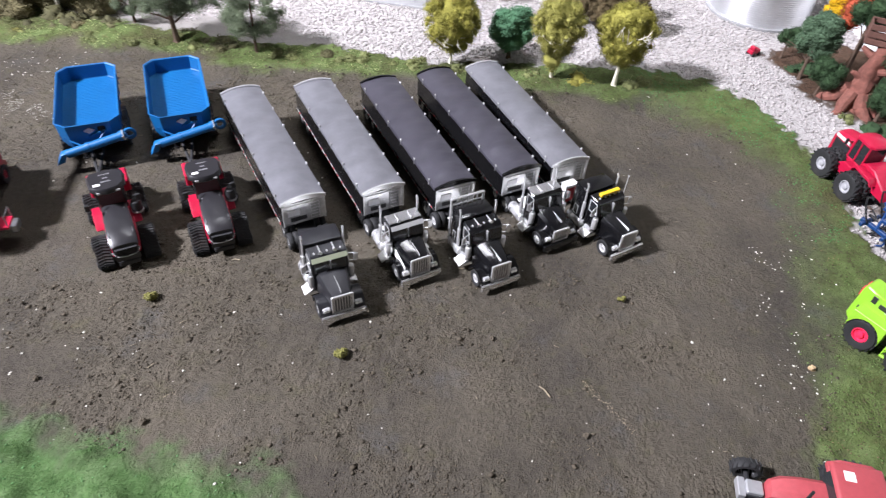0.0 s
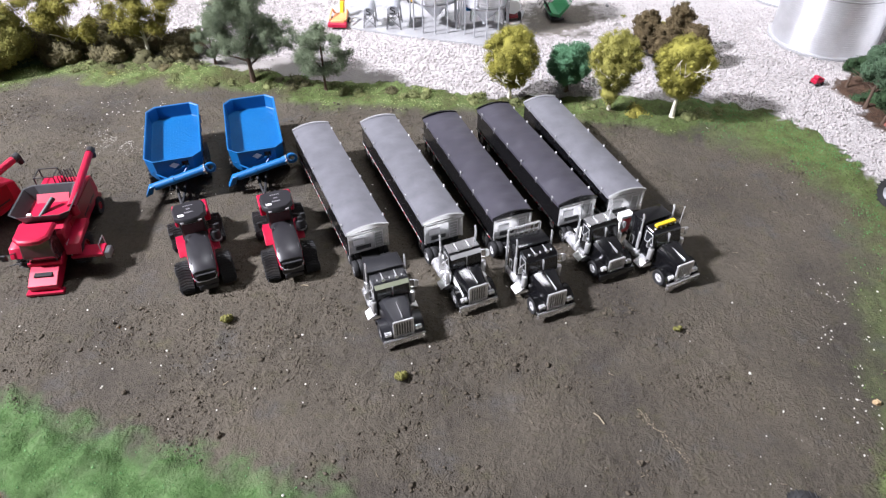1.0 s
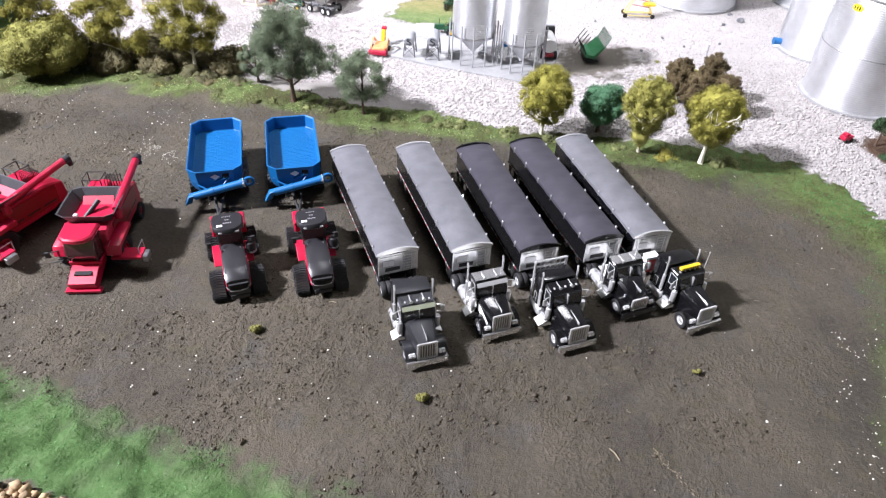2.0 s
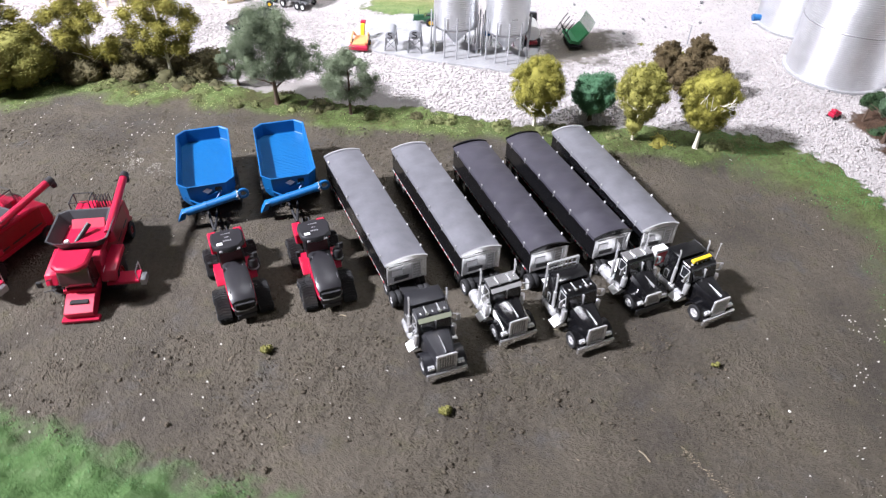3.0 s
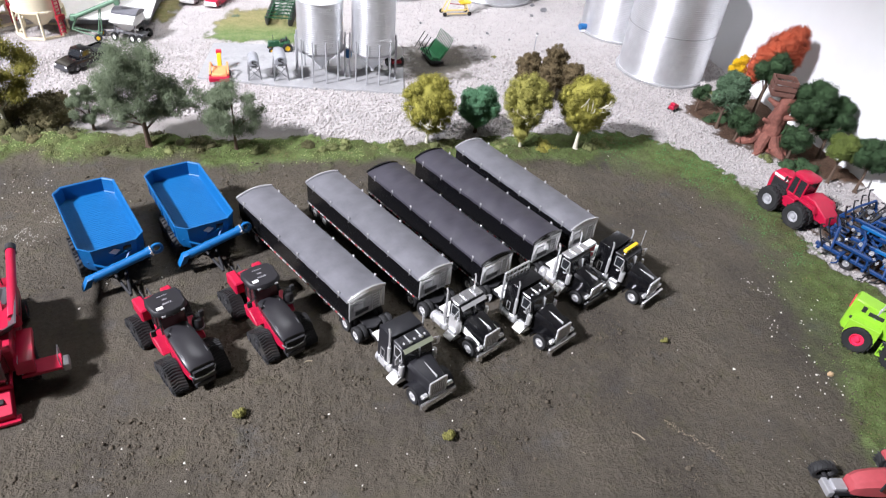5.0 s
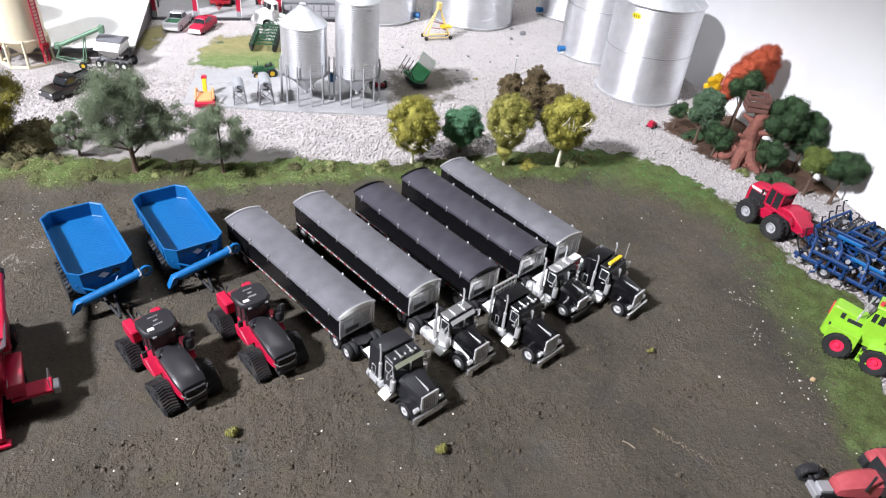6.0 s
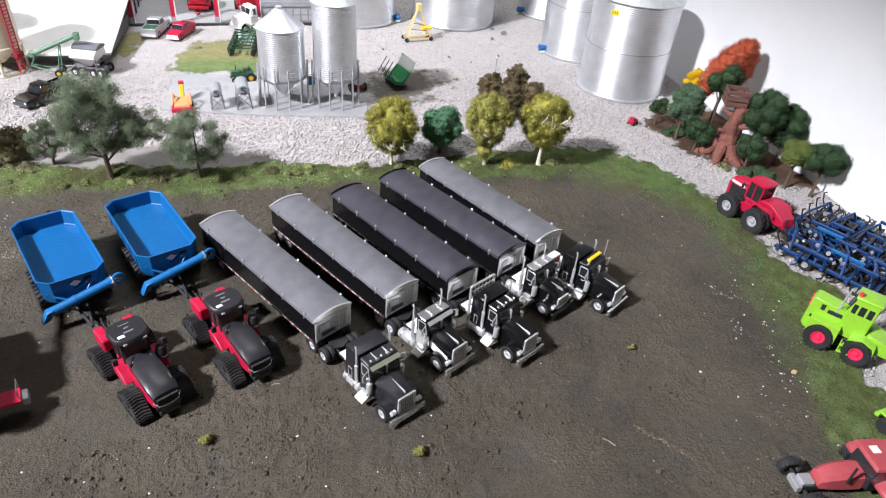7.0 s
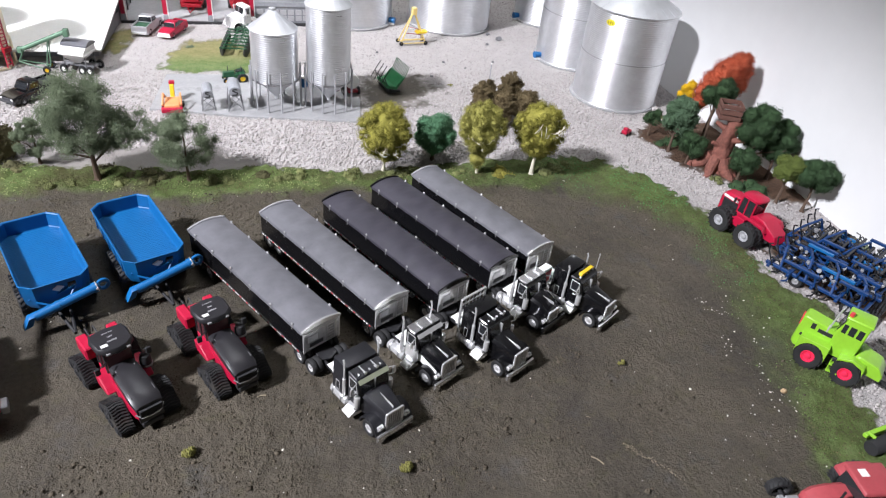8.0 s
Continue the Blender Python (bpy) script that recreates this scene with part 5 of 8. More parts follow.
    if rack:
        bm = start()
        rod(bm, [(end - 3, -16, 12), (end - 3, -16, 53), (end - 3, 16, 53), (end - 3, 16, 12)], 1.2, 8)
        rack_ob = part("headache_rack", bm, CHROME, ob)
        for z in (30, 38, 46):
            bm = start()
            cyl(bm, (end - 3, -16, z), (end - 3, 16, z), .8, n=8)
            part("rail", bm, CHROME, rack_ob)
        for k in range(5):
            bm = start()
            cyl(bm, (end - 3, -10 + 5 * k, 30), (end - 3, -10 + 5 * k, 53), .5, n=6)
            part("upright", bm, CHROME, rack_ob)
    # deck, fifth wheel
    bm = start()
    box(bm, end - 20, end - 4, -9, 16, 15.2, 16.4, .2)
    for k in range(8):
        box(bm, end - 19 + 2 * k, end - 18.6 + 2 * k, -8.6, 15.6, 16.4, 16.7)
    for yy in (-7, 7):
        box(bm, end - 14, end - 8, yy - .8, yy + .8, 11.8, 15.3)
    part("deck_plate", bm, WHITE, ob, "ribbed white deck plate")
    bm = start()
    prism(bm, [(-length + 6, -7), (-length + 30, -9), (-length + 34, 0), (-length + 30, 9), (-length + 6, 7)], "z", 12.1, 13.9, .3)
    part("fifth_wheel", bm, DARK, ob)
    if axles:
        for s in (-1, 1):
            for xx in (-length + 10, -length + 28):
                wheel(ob, xx, s * 11.4, 8, 8, 5.2, CHROME, .56, side=s)
                wheel(ob, xx, s * 17, 8, 8, 5.2, CHROME, .56, side=s)
            bm = start()
            box(bm, -length - .5, -length + .3, s * 14 - 4.5, s * 14 + 4.5, 3, 13)
            part("mud_flap", bm, RUBBER, ob)
    return ob


trailer(-.120, .560, -59.4, TARP_GREY, CHROME, "black hopper trailer with a grey tarp and bright front", 1)
trailer(-.051, .583, -60.7, TARP_GREY, CHROME, "black hopper trailer with a grey tarp and bright bows", 2)
trailer(.0145, .597, -62.2, TARP_DARK, BLACK, "black hopper trailer with a charcoal tarp and black bows", 3)
trailer(.077, .626, -61.6, TARP_DARK, BLACK, "black hopper trailer with a charcoal tarp standing between others", 4)
trailer(.126, .645, -63.6, TARP_GREY, CHROME, "black hopper trailer with a grey tarp at the row's end", 5)
truck(-.0687, .4600, -62.5, 128, 31, 19, "black long-nosed road tractor with sleeper and chrome trim", sun=VISOR, paint=SATIN_BLACK)
truck(-.0093, .5080, -59.8, 106, 29, 0, "black day-cab road tractor with white hood stripes", stripe=WHITE, plated=True, cap=True)
truck(.0597, .5078, -61.0, 124, 31, 18, "black road tractor with sleeper and chrome rack", rack=True, visor=False)
truck(.1162, .5635, -59.5, 98, 27, 0, "black short-nosed day-cab road tractor with chrome trim", round_nose=True, visor=False, cap=True)
k5 = truck(.1767, .5590, -58.0, 124, 31, 19, "black road tractor with sleeper and a yellow roof sign", horns=False, visor=False)
bm = start()
box(bm, -42, -38, -11, 11, 47.5, 50.5, .4)
for yy in (-8, 8):
    cyl(bm, (-40, yy, 45), (-40, yy, 48), .5, n=6)
sign_ob = part("roof_sign", bm, YELLOW, k5, "yellow roof sign")
bm = start()
for k in range(7):
    box(bm, -38.05, -37.8, -8.6 + k * 2.5, -7.2 + k * 2.5, 48.2, 49.8)
part("sign_bars", bm, DARK, sign_ob)
bm = start()
cyl(bm, (-37, 15, 42), (-37, 15.6, 64), .45, n=6), ball(bm, (-37, 15.6, 64.4), 1.1, 1)
part("aerial", bm, CHROME, k5)
bm = start()
box(bm, -86, -77, -17, -3, 14, 34, .6)
locker = part("locker", bm, WHITE, k5, "white locker with a red side")
bm = start()
box(bm, -77.05, -76.6, -16, -4, 15, 31, .1)
part("locker_door", bm, TAPE_RED, locker)

# ---- blue grain carts ----


def octagon(l, w, c, x0=0.0):
    return [(x0 - l / 2 + c, -w / 2), (x0 + l / 2 - c, -w / 2), (x0 + l / 2, -w / 2 + c), (x0 + l / 2, w / 2 - c), (x0 + l / 2 - c, w / 2), (x0 - l / 2 + c, w / 2), (x0 - l / 2, w / 2 - c), (x0 - l / 2, -w / 2 + c)]


def cart(x, y, turn, label):
    ob = thing("grain_cart", x, y, turn, label, "grain cart", "blue grain carts")
    bm = start()
    rings = []
    for l, w, c, z in ((84, 34, 5, 13), (110, 48, 7, 18), (117, 55, 8.4, 26), (120, 58, 9, 46), (121.4, 59.4, 9.4, 46.6), (119.4, 57.4, 9, 46.8), (117.6, 55.6, 8.8, 46), (116.2, 54.2, 8.5, 31.9), (115, 53, 8.2, 31.1)):
        rings.append([(px, py, z) for px, py in octagon(l, w, c)])
    loft(bm, rings)
    tub = part("tub", bm, BLUE, ob, "open blue eight-sided tub", smooth=25)
    bm = start()
    for k in range(36):
        xx = -54 + k * 3.1
        box(bm, xx - .5, xx + .5, -25, 25, 30.7, 31.38)
    for k in range(15):
        yy = -21 + k * 3
        box(bm, -54.5, 54.5, yy - .35, yy + .35, 30.7, 31.34)
    part("floor_grating", bm, BLUE, tub, "ribbed blue floor grating")
    for s in (-1, 1):
        for k in range(5):
            bm = start()
            xx = -42 + k * 21
            box(bm, xx - .6, xx + .6, s * 28.4 - .5, s * 28.4 + .5, 28, 45.4)
            part("side_rib", bm, BLUE, tub)
    bm = start()
    prism(bm, [(-5, 39), (0, 42), (5, 39), (0, 35.5)], "x", 59.2, 60.4)
    part("decal", bm, LABEL, tub, "pale diamond decal")
    bm = start()
    box(bm, 59.2, 60.2, 8, 15, 36, 42, .2)
    part("sight_window", bm, GLASS, tub)
    bm = start()
    box(bm, -40, 40, -9, 9, 10, 14, .5), box(bm, -12, 12, -24, 24, 8, 12, .5)
    for s in (-1, 1):
        rod(bm, [(30, s * 8, 12), (78, s * 2.2, 9.5), (92, 0, 9)], 1.5, 8)
        rod(bm, [(30, s * 14, 18), (56, s * 5, 10)], 1.0, 6)
    part("chassis", bm, DARK, ob)
    # tall tyres
    for s in (-1, 1):
        for xx in (4, 31):
            wheel(ob, xx, s * 27, 12.5, 12.5, 10, BLUE_MATT, .42, 18, side=s)
    # folded auger across the front
    bm = start()
    cyl(bm, (67, -25, 21), (66, 27, 31.5), 4.3, n=18), cyl(bm, (66, 26, 31.3), (66, 30, 32.2), 5.0, n=18)
    cyl(bm, (66.6, -6, 24.8), (66.6, -3, 25.5), 4.8, n=18)
    aug = part("auger_tube", bm, BLUE, ob, "folded blue unloading auger")
    bm = start()
    lathe(bm, [(5.6, -1.5), (6.2, -1), (6.2, 1), (5.6, 1.5), (3.6, 1.5), (3.6, -1.5), (5.6, -1.5)], 18, (66, 35.5, 33.1), axis="x")
    cyl(bm, (66, 29, 31.9), (66, 32.5, 32.7), 3.8, n=14)
    part("auger_collar", bm, BLUE, aug)
    bm = start()
    cyl(bm, (66, 29.6, 32.1), (66, 30.6, 32.3), 5.6, n=14), cyl(bm, (68, 29, 33), (71.5, 29, 33), 1.2, n=8)
    part("clamp", bm, CHROME, aug)
    bm = start()
    prism(bm, [(-36, 12), (-28, 14.5), (-24, 24), (-30, 23)], "x", 63, 71, .4)
    part("spout", bm, BLUE, aug)
    for p, q, r_ in (((59, -20, 30), (66, -8, 26), 1.0), ((59, 14, 36), (66, 6, 29), 1.0), ((59, -2, 32), (61, 10, 37), .8)):
        bm = start()
        rod(bm, [p, q], r_)
        part("auger_bracket", bm, BLUE, aug)
    bm = start()
    for s in (-1, 1):
        cyl(bm, (-59.4, s * 5, 20), (-62, s * 5, 42), .5, n=6)
    for k in range(6):
        cyl(bm, (-59.8 - .4 * k, -5, 23 + k * 3.4), (-59.8 - .4 * k, 5, 23 + k * 3.4), .4, n=6)
    part("ladder", bm, DARK, ob)
    bm = start()
    cyl(bm, (46, -13, 0), (46, -13, 16), 1.2, n=8), cyl(bm, (46, -13, -.2), (46, -13, 1), 3, n=10)
    part("parking_jack", bm, DARK, ob)
    return ob


# ---- articulated tractors on four tracks ----


def track_unit(parent, cx, cy, s):
    """A triangular rubber track; s: outer side."""
    bm = start()
    prof = []
    for (px, pz, r), (a0, a1) in zip(((-15.5, 5.2, 5.2), (15.5, 5.2, 5.2), (2.5, 16.5, 7.0)), ((145, 270), (270, 395), (35, 145))):
        prof += [(cx + px + r * math.cos(radians(a0 + (a1 - a0) * k / 6)), pz + r * math.sin(radians(a0 + (a1 - a0) * k / 6))) for k in range(7)]
    prism(bm, prof, "y", cy - 6.2, cy + 6.2)
    n = len(prof)
    run = 0.0
    for i in range(n):
        (ax, az), (bx, bz) = prof[i], prof[(i + 1) % n]
        seg = math.hypot(bx - ax, bz - az)
        steps = max(1, round(seg / 2.6))
        for k in range(steps):
            f = (k + .5) / steps
            mx, mz = ax + (bx - ax) * f, az + (bz - az) * f
            ux, uz = (bx - ax) / max(seg, .01), (bz - az) / max(seg, .01)
            nx_, nz_ = uz, -ux
            for side in (-1, 1):
                p = []
                for dy, sk in ((.2 * side, 1.0), (6.1 * side, -.5)):
                    for o, h in ((-.55, -.2), (.55, -.2), (.45, 1.0), (-.45, 1.0)):
                        q = o + sk
                        p.append(bm.verts.new((mx + ux * q + nx_ * h, cy + dy, mz + uz * q + nz_ * h)))
                for q in ((0, 1, 2, 3), (7, 6, 5, 4), (0, 4, 5, 1), (1, 5, 6, 2), (2, 6, 7, 3), (3, 7, 4, 0)):
                    bm.faces.new([p[j] for j in q])
    unit = part("track", bm, RUBBER, parent, "black ribbed rubber track", smooth=20)
    for px, pz, r in ((-15.5, 5.2, 3.8), (15.5, 5.2, 3.8), (2.5, 16.5, 5.4), (-5, 3.2, 2.2), (0, 3.2, 2.2), (5, 3.2, 2.2)):
        bm = start()
        lathe(bm, [(0, 0), (r, 0), (r, .8), (r * .75, 1.1), (r * .6, .5), (r * .3, .5), (r * .25, 1.3), (0, 1.3)], 14, (cx + px, cy + s * 6.1, pz), axis="y") if s > 0 else lathe(bm, [(0, 0), (r, 0), (r, -.8), (r * .75, -1.1), (r * .6, -.5), (r * .3, -.5), (r * .25, -1.3), (0, -1.3)], 14, (cx + px, cy + s * 6.1, pz), axis="y")
        part("track_wheel", bm, DARK, unit)
    return unit


def tracked_tractor(x, y, turn, label):
    ob = thing("tracked_tractor", x, y, turn, label, "tractor", "red tracked tractors")
    for cx in (34, -32):
        for s in (-1, 1):
            track_unit(ob, cx, s * 18.8, s)
    bm = start()
    box(bm, -50, 56, -7, 7, 8, 15, .6), cyl(bm, (0, 0, 6), (0, 0, 18), 5, n=12)
    part("chassis", bm, DARK, ob)
    # hood: dark top on red flanks
    bm = start()
    rings = []
    for xx, w, z in ((9, 12.2, 36), (24, 12.4, 35.4), (44, 12, 33), (55, 11.2, 30.5), (58.5, 9.6, 27)):
        rings.append([(xx, -w, 16), (xx, -w, z - 6), (xx, w, z - 6), (xx, w, 16)])
    loft(bm, rings)
    part("hood_flank", bm, RED, ob)
    bm = start()
    rings = []
    for xx, w, z in ((9, 10.2, 38), (24, 11, 37.8), (44, 11.4, 36), (54, 11.2, 33.6), (58.6, 10.4, 30.4), (60.6, 9.8, 18)):
        rings.append([(xx, -w, min(z - 5.5, 27)), (xx, -w, z - 2.2), (xx, -w * .7, z - .2), (xx, 0, z), (xx, w * .7, z - .2), (xx, w, z - 2.2), (xx, w, min(z - 5.5, 27))])
    loft(bm, rings)
    top = part("hood", bm, ROOF, ob, "charcoal hood top with louvres")
    bm = start()
    for k in range(5):
        for s in (-1, 1):
            box(bm, 16 + k * 5, 18.5 + k * 5, s * 7.6 - .25, s * 7.6 + .25, 36.6 - k * .35, 37.9 - k * .4)
    for s in (-1, 1):
        box(bm, 42, 50, s * 9.6 - .2, s * 9.6 + .2, 33.6, 34.9)
    part("hood_lines", bm, LEAD, top)
    bm = start()
    for k in range(7):
        box(bm, 58.6, 61.2 + .05 * k, -9, 9, 17.4 + 1.5 * k, 18.0 + 1.5 * k)
    part("grille_slats", bm, DARK, top)
    bm = start()
    rod(bm, [(58, -11.2, 23), (61.4, -7.4, 19.4), (62, 0, 18.8), (61.4, 7.4, 19.4), (58, 11.2, 23)], .7, 8)
    part("light_bar", bm, CHROME, top, "bright curved strip on the nose")
    bm = start()
    box(bm, 52, 61.5, -8.5, 8.5, 6.5, 12, .8)
    part("front_weight_block", bm, DARK, ob)
    # fenders and rear body
    for s in (-1, 1):
        bm = start()
        prism(bm, [(2, 19), (20, 20), (25, 23), (20, 27), (10, 31), (-2, 30)], "y", *sorted((s * 9, s * 19)), bevel=.7)
        part("front_fender", bm, RED, ob)
    bm = start()
    box(bm, -14, 8, -11, 11, 14, 27, 1.0)
    prism(bm, [(-46, 17), (-18, 17), (-16, 24), (-20, 36), (-40, 36), (-46, 30)], "y", -8, 8, 1.0)
    part("rear_body", bm, RED, ob)
    for s in (-1, 1):
        bm = start()
        box(bm, -44, -22, *sorted((s * 8.2, s * 17)), 24, 38, 1.2)
        part("tank_box", bm, RED, ob)
    # cab
    bm = start()
    prism(bm, [(-13, 26), (8, 26), (9.5, 34), (6, 54), (-13, 54)], "y", -10.6, 10.6, .8)
    cab = part("cab_glass", bm, SMOKE, ob, "dark tinted cab windows")
    for s in (-1, 1):
        for p, q in (((8, s * 10.6, 27), (6.2, s * 10.8, 54)), ((-13, s * 10.6, 27), (-13, s * 10.8, 54)), ((-3, s * 10.9, 27), (-3, s * 10.9, 54))):
            bm = start()
            cyl(bm, p, q, 1.0, n=6)
            part("cab_post", bm, DARK, cab)
    bm = start()
    pts = [(11.5, -8.5), (13, 0), (11.5, 8.5), (6, 14), (-9, 15), (-15.5, 13), (-17.5, 0), (-15.5, -13), (-9, -15), (6, -14)]
    loft(bm, [[(px * k, py * k, z) for px, py in pts] for z, k in ((53, .96), (54.2, 1.04), (57.5, 1.02), (59.2, .92))])
    roof = part("cab_roof", bm, ROOF, ob, "charcoal cab roof with pale lettering bars")
    bm = start()
    for k, (w, l) in enumerate(((8, 1.6), (4, 1.4), (9, .9))):
        for j in range(5):
            box(bm, 1 - k * 5.4 - l / 2, 1 - k * 5.4 + l / 2, -w / 2 + j * w / 5, -w / 2 + (j + .7) * w / 5, 59.15, 59.45)
    part("lettering_bars", bm, SILVER, roof)
    bm = start()
    box(bm, 2.5, 6, -10.5, -5, 58.3, 59.3, .1)
    part("sticker", bm, LABEL, roof, "small white square sticker")
    for s in (-1, 1):
        for xx in (12, -16.5):
            bm = start()
            box(bm, xx - 1, xx + 1, s * 8 - 1.6, s * 8 + 1.6, 54.4, 56.4, .3)
            part("work_light", bm, CHROME, roof)
    # exhaust and intake on the left of the hood
    bm = start()
    lathe(bm, [(0, 24), (4.4, 24), (4.8, 26), (4.8, 37), (4.0, 39.5), (2.2, 40.4), (2.0, 43), (0, 43)], 16, (14, 17.5, 0))
    canister = part("exhaust_canister", bm, DARK, ob)
    bm = start()
    lathe(bm, [(4.8, 27.5), (5.3, 27.8), (5.3, 29.4), (4.8, 29.8)], 16, (14, 17.5, 0))
    part("band", bm, STEEL, canister)
    bm = start()
    rod(bm, [(10, 11, 46), (16, 20, 47)], .5), box(bm, 15, 17.5, 19, 23, 42, 49, .4)
    part("mirror", bm, DARK, ob)
    bm = start()
    rod(bm, [(10, -11, 46), (16, -19, 47)], .5), box(bm, 15, 17.5, -22, -18, 42, 49, .4)
    part("mirror", bm, DARK, ob)
    bm = start()
    for s in (-1, 1):
        rod(bm, [(-46, s * 3.4, 20), (-66, s * 3.4, 22), (-70, s * 3, 12)], .8, 6)
    box(bm, -56, -46, -6, 6, 9, 12, .4)
    part("hitch", bm, DARK, ob)
    return ob


# ---- combines ----


def combine(x, y, turn, label):
    """Origin under the middle of the machine."""
    ob = thing("combine_harvester", x, y, turn, label, "combine", "red combine harvesters")
    bm = start()
    prism(bm, [(-62, 22), (-56, 14), (30, 14), (38, 20), (38, 44), (28, 46), (-40, 46), (-60, 40)], "y", -21, 21, 1.6)
    body = part("body", bm, RED, ob)
    for s in (-1, 1):
        bm = start()
        box(bm, -50, 20, s * 21 - .5, s * 21 + .7, 20, 42, .3)
        panel = part("side_panel", bm, RED_DEEP, body)
        for k in range(3):
            bm = start()
            box(bm, -46 + k * 20, -30 + k * 20, s * 21.4 - .5, s * 21.4 + .5, 24, 26, .2)
            part("louvre", bm, DARK, panel)
    # open grain tank with flared extensions
    bm = start()
    ring = [[(x_, y_, z) for x_, y_ in [(px * kx + cx, py * ky) for px, py in ((-1, -.7), (-.8, -1), (.8, -1), (1, -.7), (1, .7), (.8, 1), (-.8, 1), (-1, .7))]] for z, kx, ky, cx in ((44, 20, 19, 2), (56, 26, 27, 2), (57, 26.4, 27.4, 2), (56.6, 25, 26, 2), (45, 19, 18, 2), (40, 17, 16, 2))]
    loft(bm, ring)
    tank = part("grain_tank", bm, TANKGREY, ob, "open grain tank with grey flared extensions", smooth=25)
    bm = start()
    box(bm, -14, 18, -15.5, 15.5, 40.2, 41), prism(bm, [(-15, 41), (-15, 52), (-2, 41)], "y", -15, 15)
    part("tank_floor", bm, RED, tank)
    bm = start()
    cyl(bm, (16, -10, 41), (-4, 4, 54), 2.4, n=12)
    part("filling_auger", bm, DARK, tank)
    bm = start()
    box(bm, 25, 28, -9, -5, 56, 59, .2)
    part("sticker", bm, LABEL, tank)
    # cab
    bm = start()
    prism(bm, [(38, 22), (52, 22), (57, 32), (52, 50), (36, 50)], "y", -14, 14, 1.2)
    cab = part("cab_glass", bm, SMOKE, ob, "tinted curved cab windows")
    bm = start()
    pts = [(60, -9), (61.5, 0), (60, 9), (54, 15), (34, 16), (34, -16), (54, -15)]
    loft(bm, [[(46 + (px - 46) * k, py * k, z) for px, py in pts] for z, k in ((49, .97), (50.5, 1.03), (53, 1.0), (54.4, .9))])
    part("cab_roof", bm, RED, cab)
    for s in (-1, 1):
        for p, q in (((38, s * 13.6, 22), (37, s * 13.8, 50)), ((54, s * 12.5, 24), (52, s * 13, 50))):
            bm = start()
            cyl(bm, p, q, .75, n=6)
            part("cab_post", bm, DARK, cab)
    bm = start()
    box(bm, 36, 54, -15, 15, 18, 22.5, .6)
    part("cab_floor", bm, RED, cab)
    # feeder house
    bm = start()
    prism(bm, [(36, 12), (38, 22), (60, 17), (74, 11), (72, 3), (66, 3)], "y", -13, 13, .6)
    feeder = part("feeder_house", bm, RED, ob, "red sloping feeder house")
    bm = start()
    box(bm, 55, 66, -8, 8, 15.0, 16.6, .2)
    part("feeder_cover", bm, DARK, feeder)
    bm = start()
    box(bm, 69, 76, -16.5, 16.5, 1, 4, .4)
    part("feeder_lip", bm, RED, feeder)
    # ladder and landing on the left
    bm = start()
    box(bm, 30, 46, 21, 50, 17, 20, .4)
    landing = part("landing", bm, RED, ob)
    bm = start()
    rod(bm, [(30, 49, 20), (30, 49, 30), (44, 49, 30), (44, 49, 20)], .5)
    part("hand_rail", bm, STEEL, landing)
    bm = start()
    rod(bm, [(44, 22, 20), (44, 22, 34), (36, 22, 34)], .5)
    part("grab_rail", bm, STEEL, landing)
    bm = start()
    box(bm, 32, 44, 50, 55, 12, 19, .6)
    part("folded_step", bm, STEEL, landing)
    bm = start()
    rod(bm, [(44, -22, 30), (50, -34, 30)], .5), rod(bm, [(44, -18, 18), (48, -34, 17)], .6), box(bm, 48, 50, -37, -32, 24, 31, .4)
    part("mirror_arm", bm, DARK, ob)
    # unloading pipe folded back
    bm = start()
    cyl(bm, (8, 24, 42), (8, 24, 52), 4.2, n=14), cyl(bm, (10, 24, 52), (-66, 25, 62), 3.7, n=14)
    pipe = part("unloading_pipe", bm, RED, ob, "red folded unloading pipe")
    bm = start()
    cyl(bm, (-66, 25, 62), (-73, 25, 62.5), 4.2, n=14), cyl(bm, (-71, 25, 63), (-73, 25, 54), 3.6, 3.0, 12)
    part("spout", bm, DARK, pipe)
    # rear deck, rails, engine cover
    bm = start()
    box(bm, -44, -24, -16, 4, 46, 53, 1.0)
    part("engine_cover", bm, RED, ob)
    for xx in (-28, -44):
        bm = start()
        rod(bm, [(xx, -18, 46), (xx, -18, 62), (xx, 0, 62), (xx, 0, 46)], .6)
        part("deck_rail", bm, DARK, ob)
    for yy in (-18, 0):
        bm = start()
        cyl(bm, (-28, yy, 62), (-44, yy, 62), .6, n=6)
        part("deck_rail", bm, DARK, ob)
    for k in range(5):
        bm = start()
        rod(bm, [(-30, 3 + k * 3, 46), (-30, 3 + k * 3, 61), (-42, 3 + k * 3, 61), (-42, 3 + k * 3, 46)], .45)
        part("deck_hoop", bm, DARK, ob)
    bm = start()
    prism(bm, [(-62, 16), (-52, 14), (-56, 6), (-72, 4), (-74, 8)], "y", -17, 17, .6)
    part("straw_hood", bm, RED_DEEP, ob)
    bm = start()
    cyl(bm, (26, -24, 14), (26, 24, 14), 3, n=10), cyl(bm, (-48, -18, 9), (-48, 18, 9), 2, n=10), box(bm, -52, 34, -10, 10, 8, 16)
    part("axles", bm, DARK, ob)
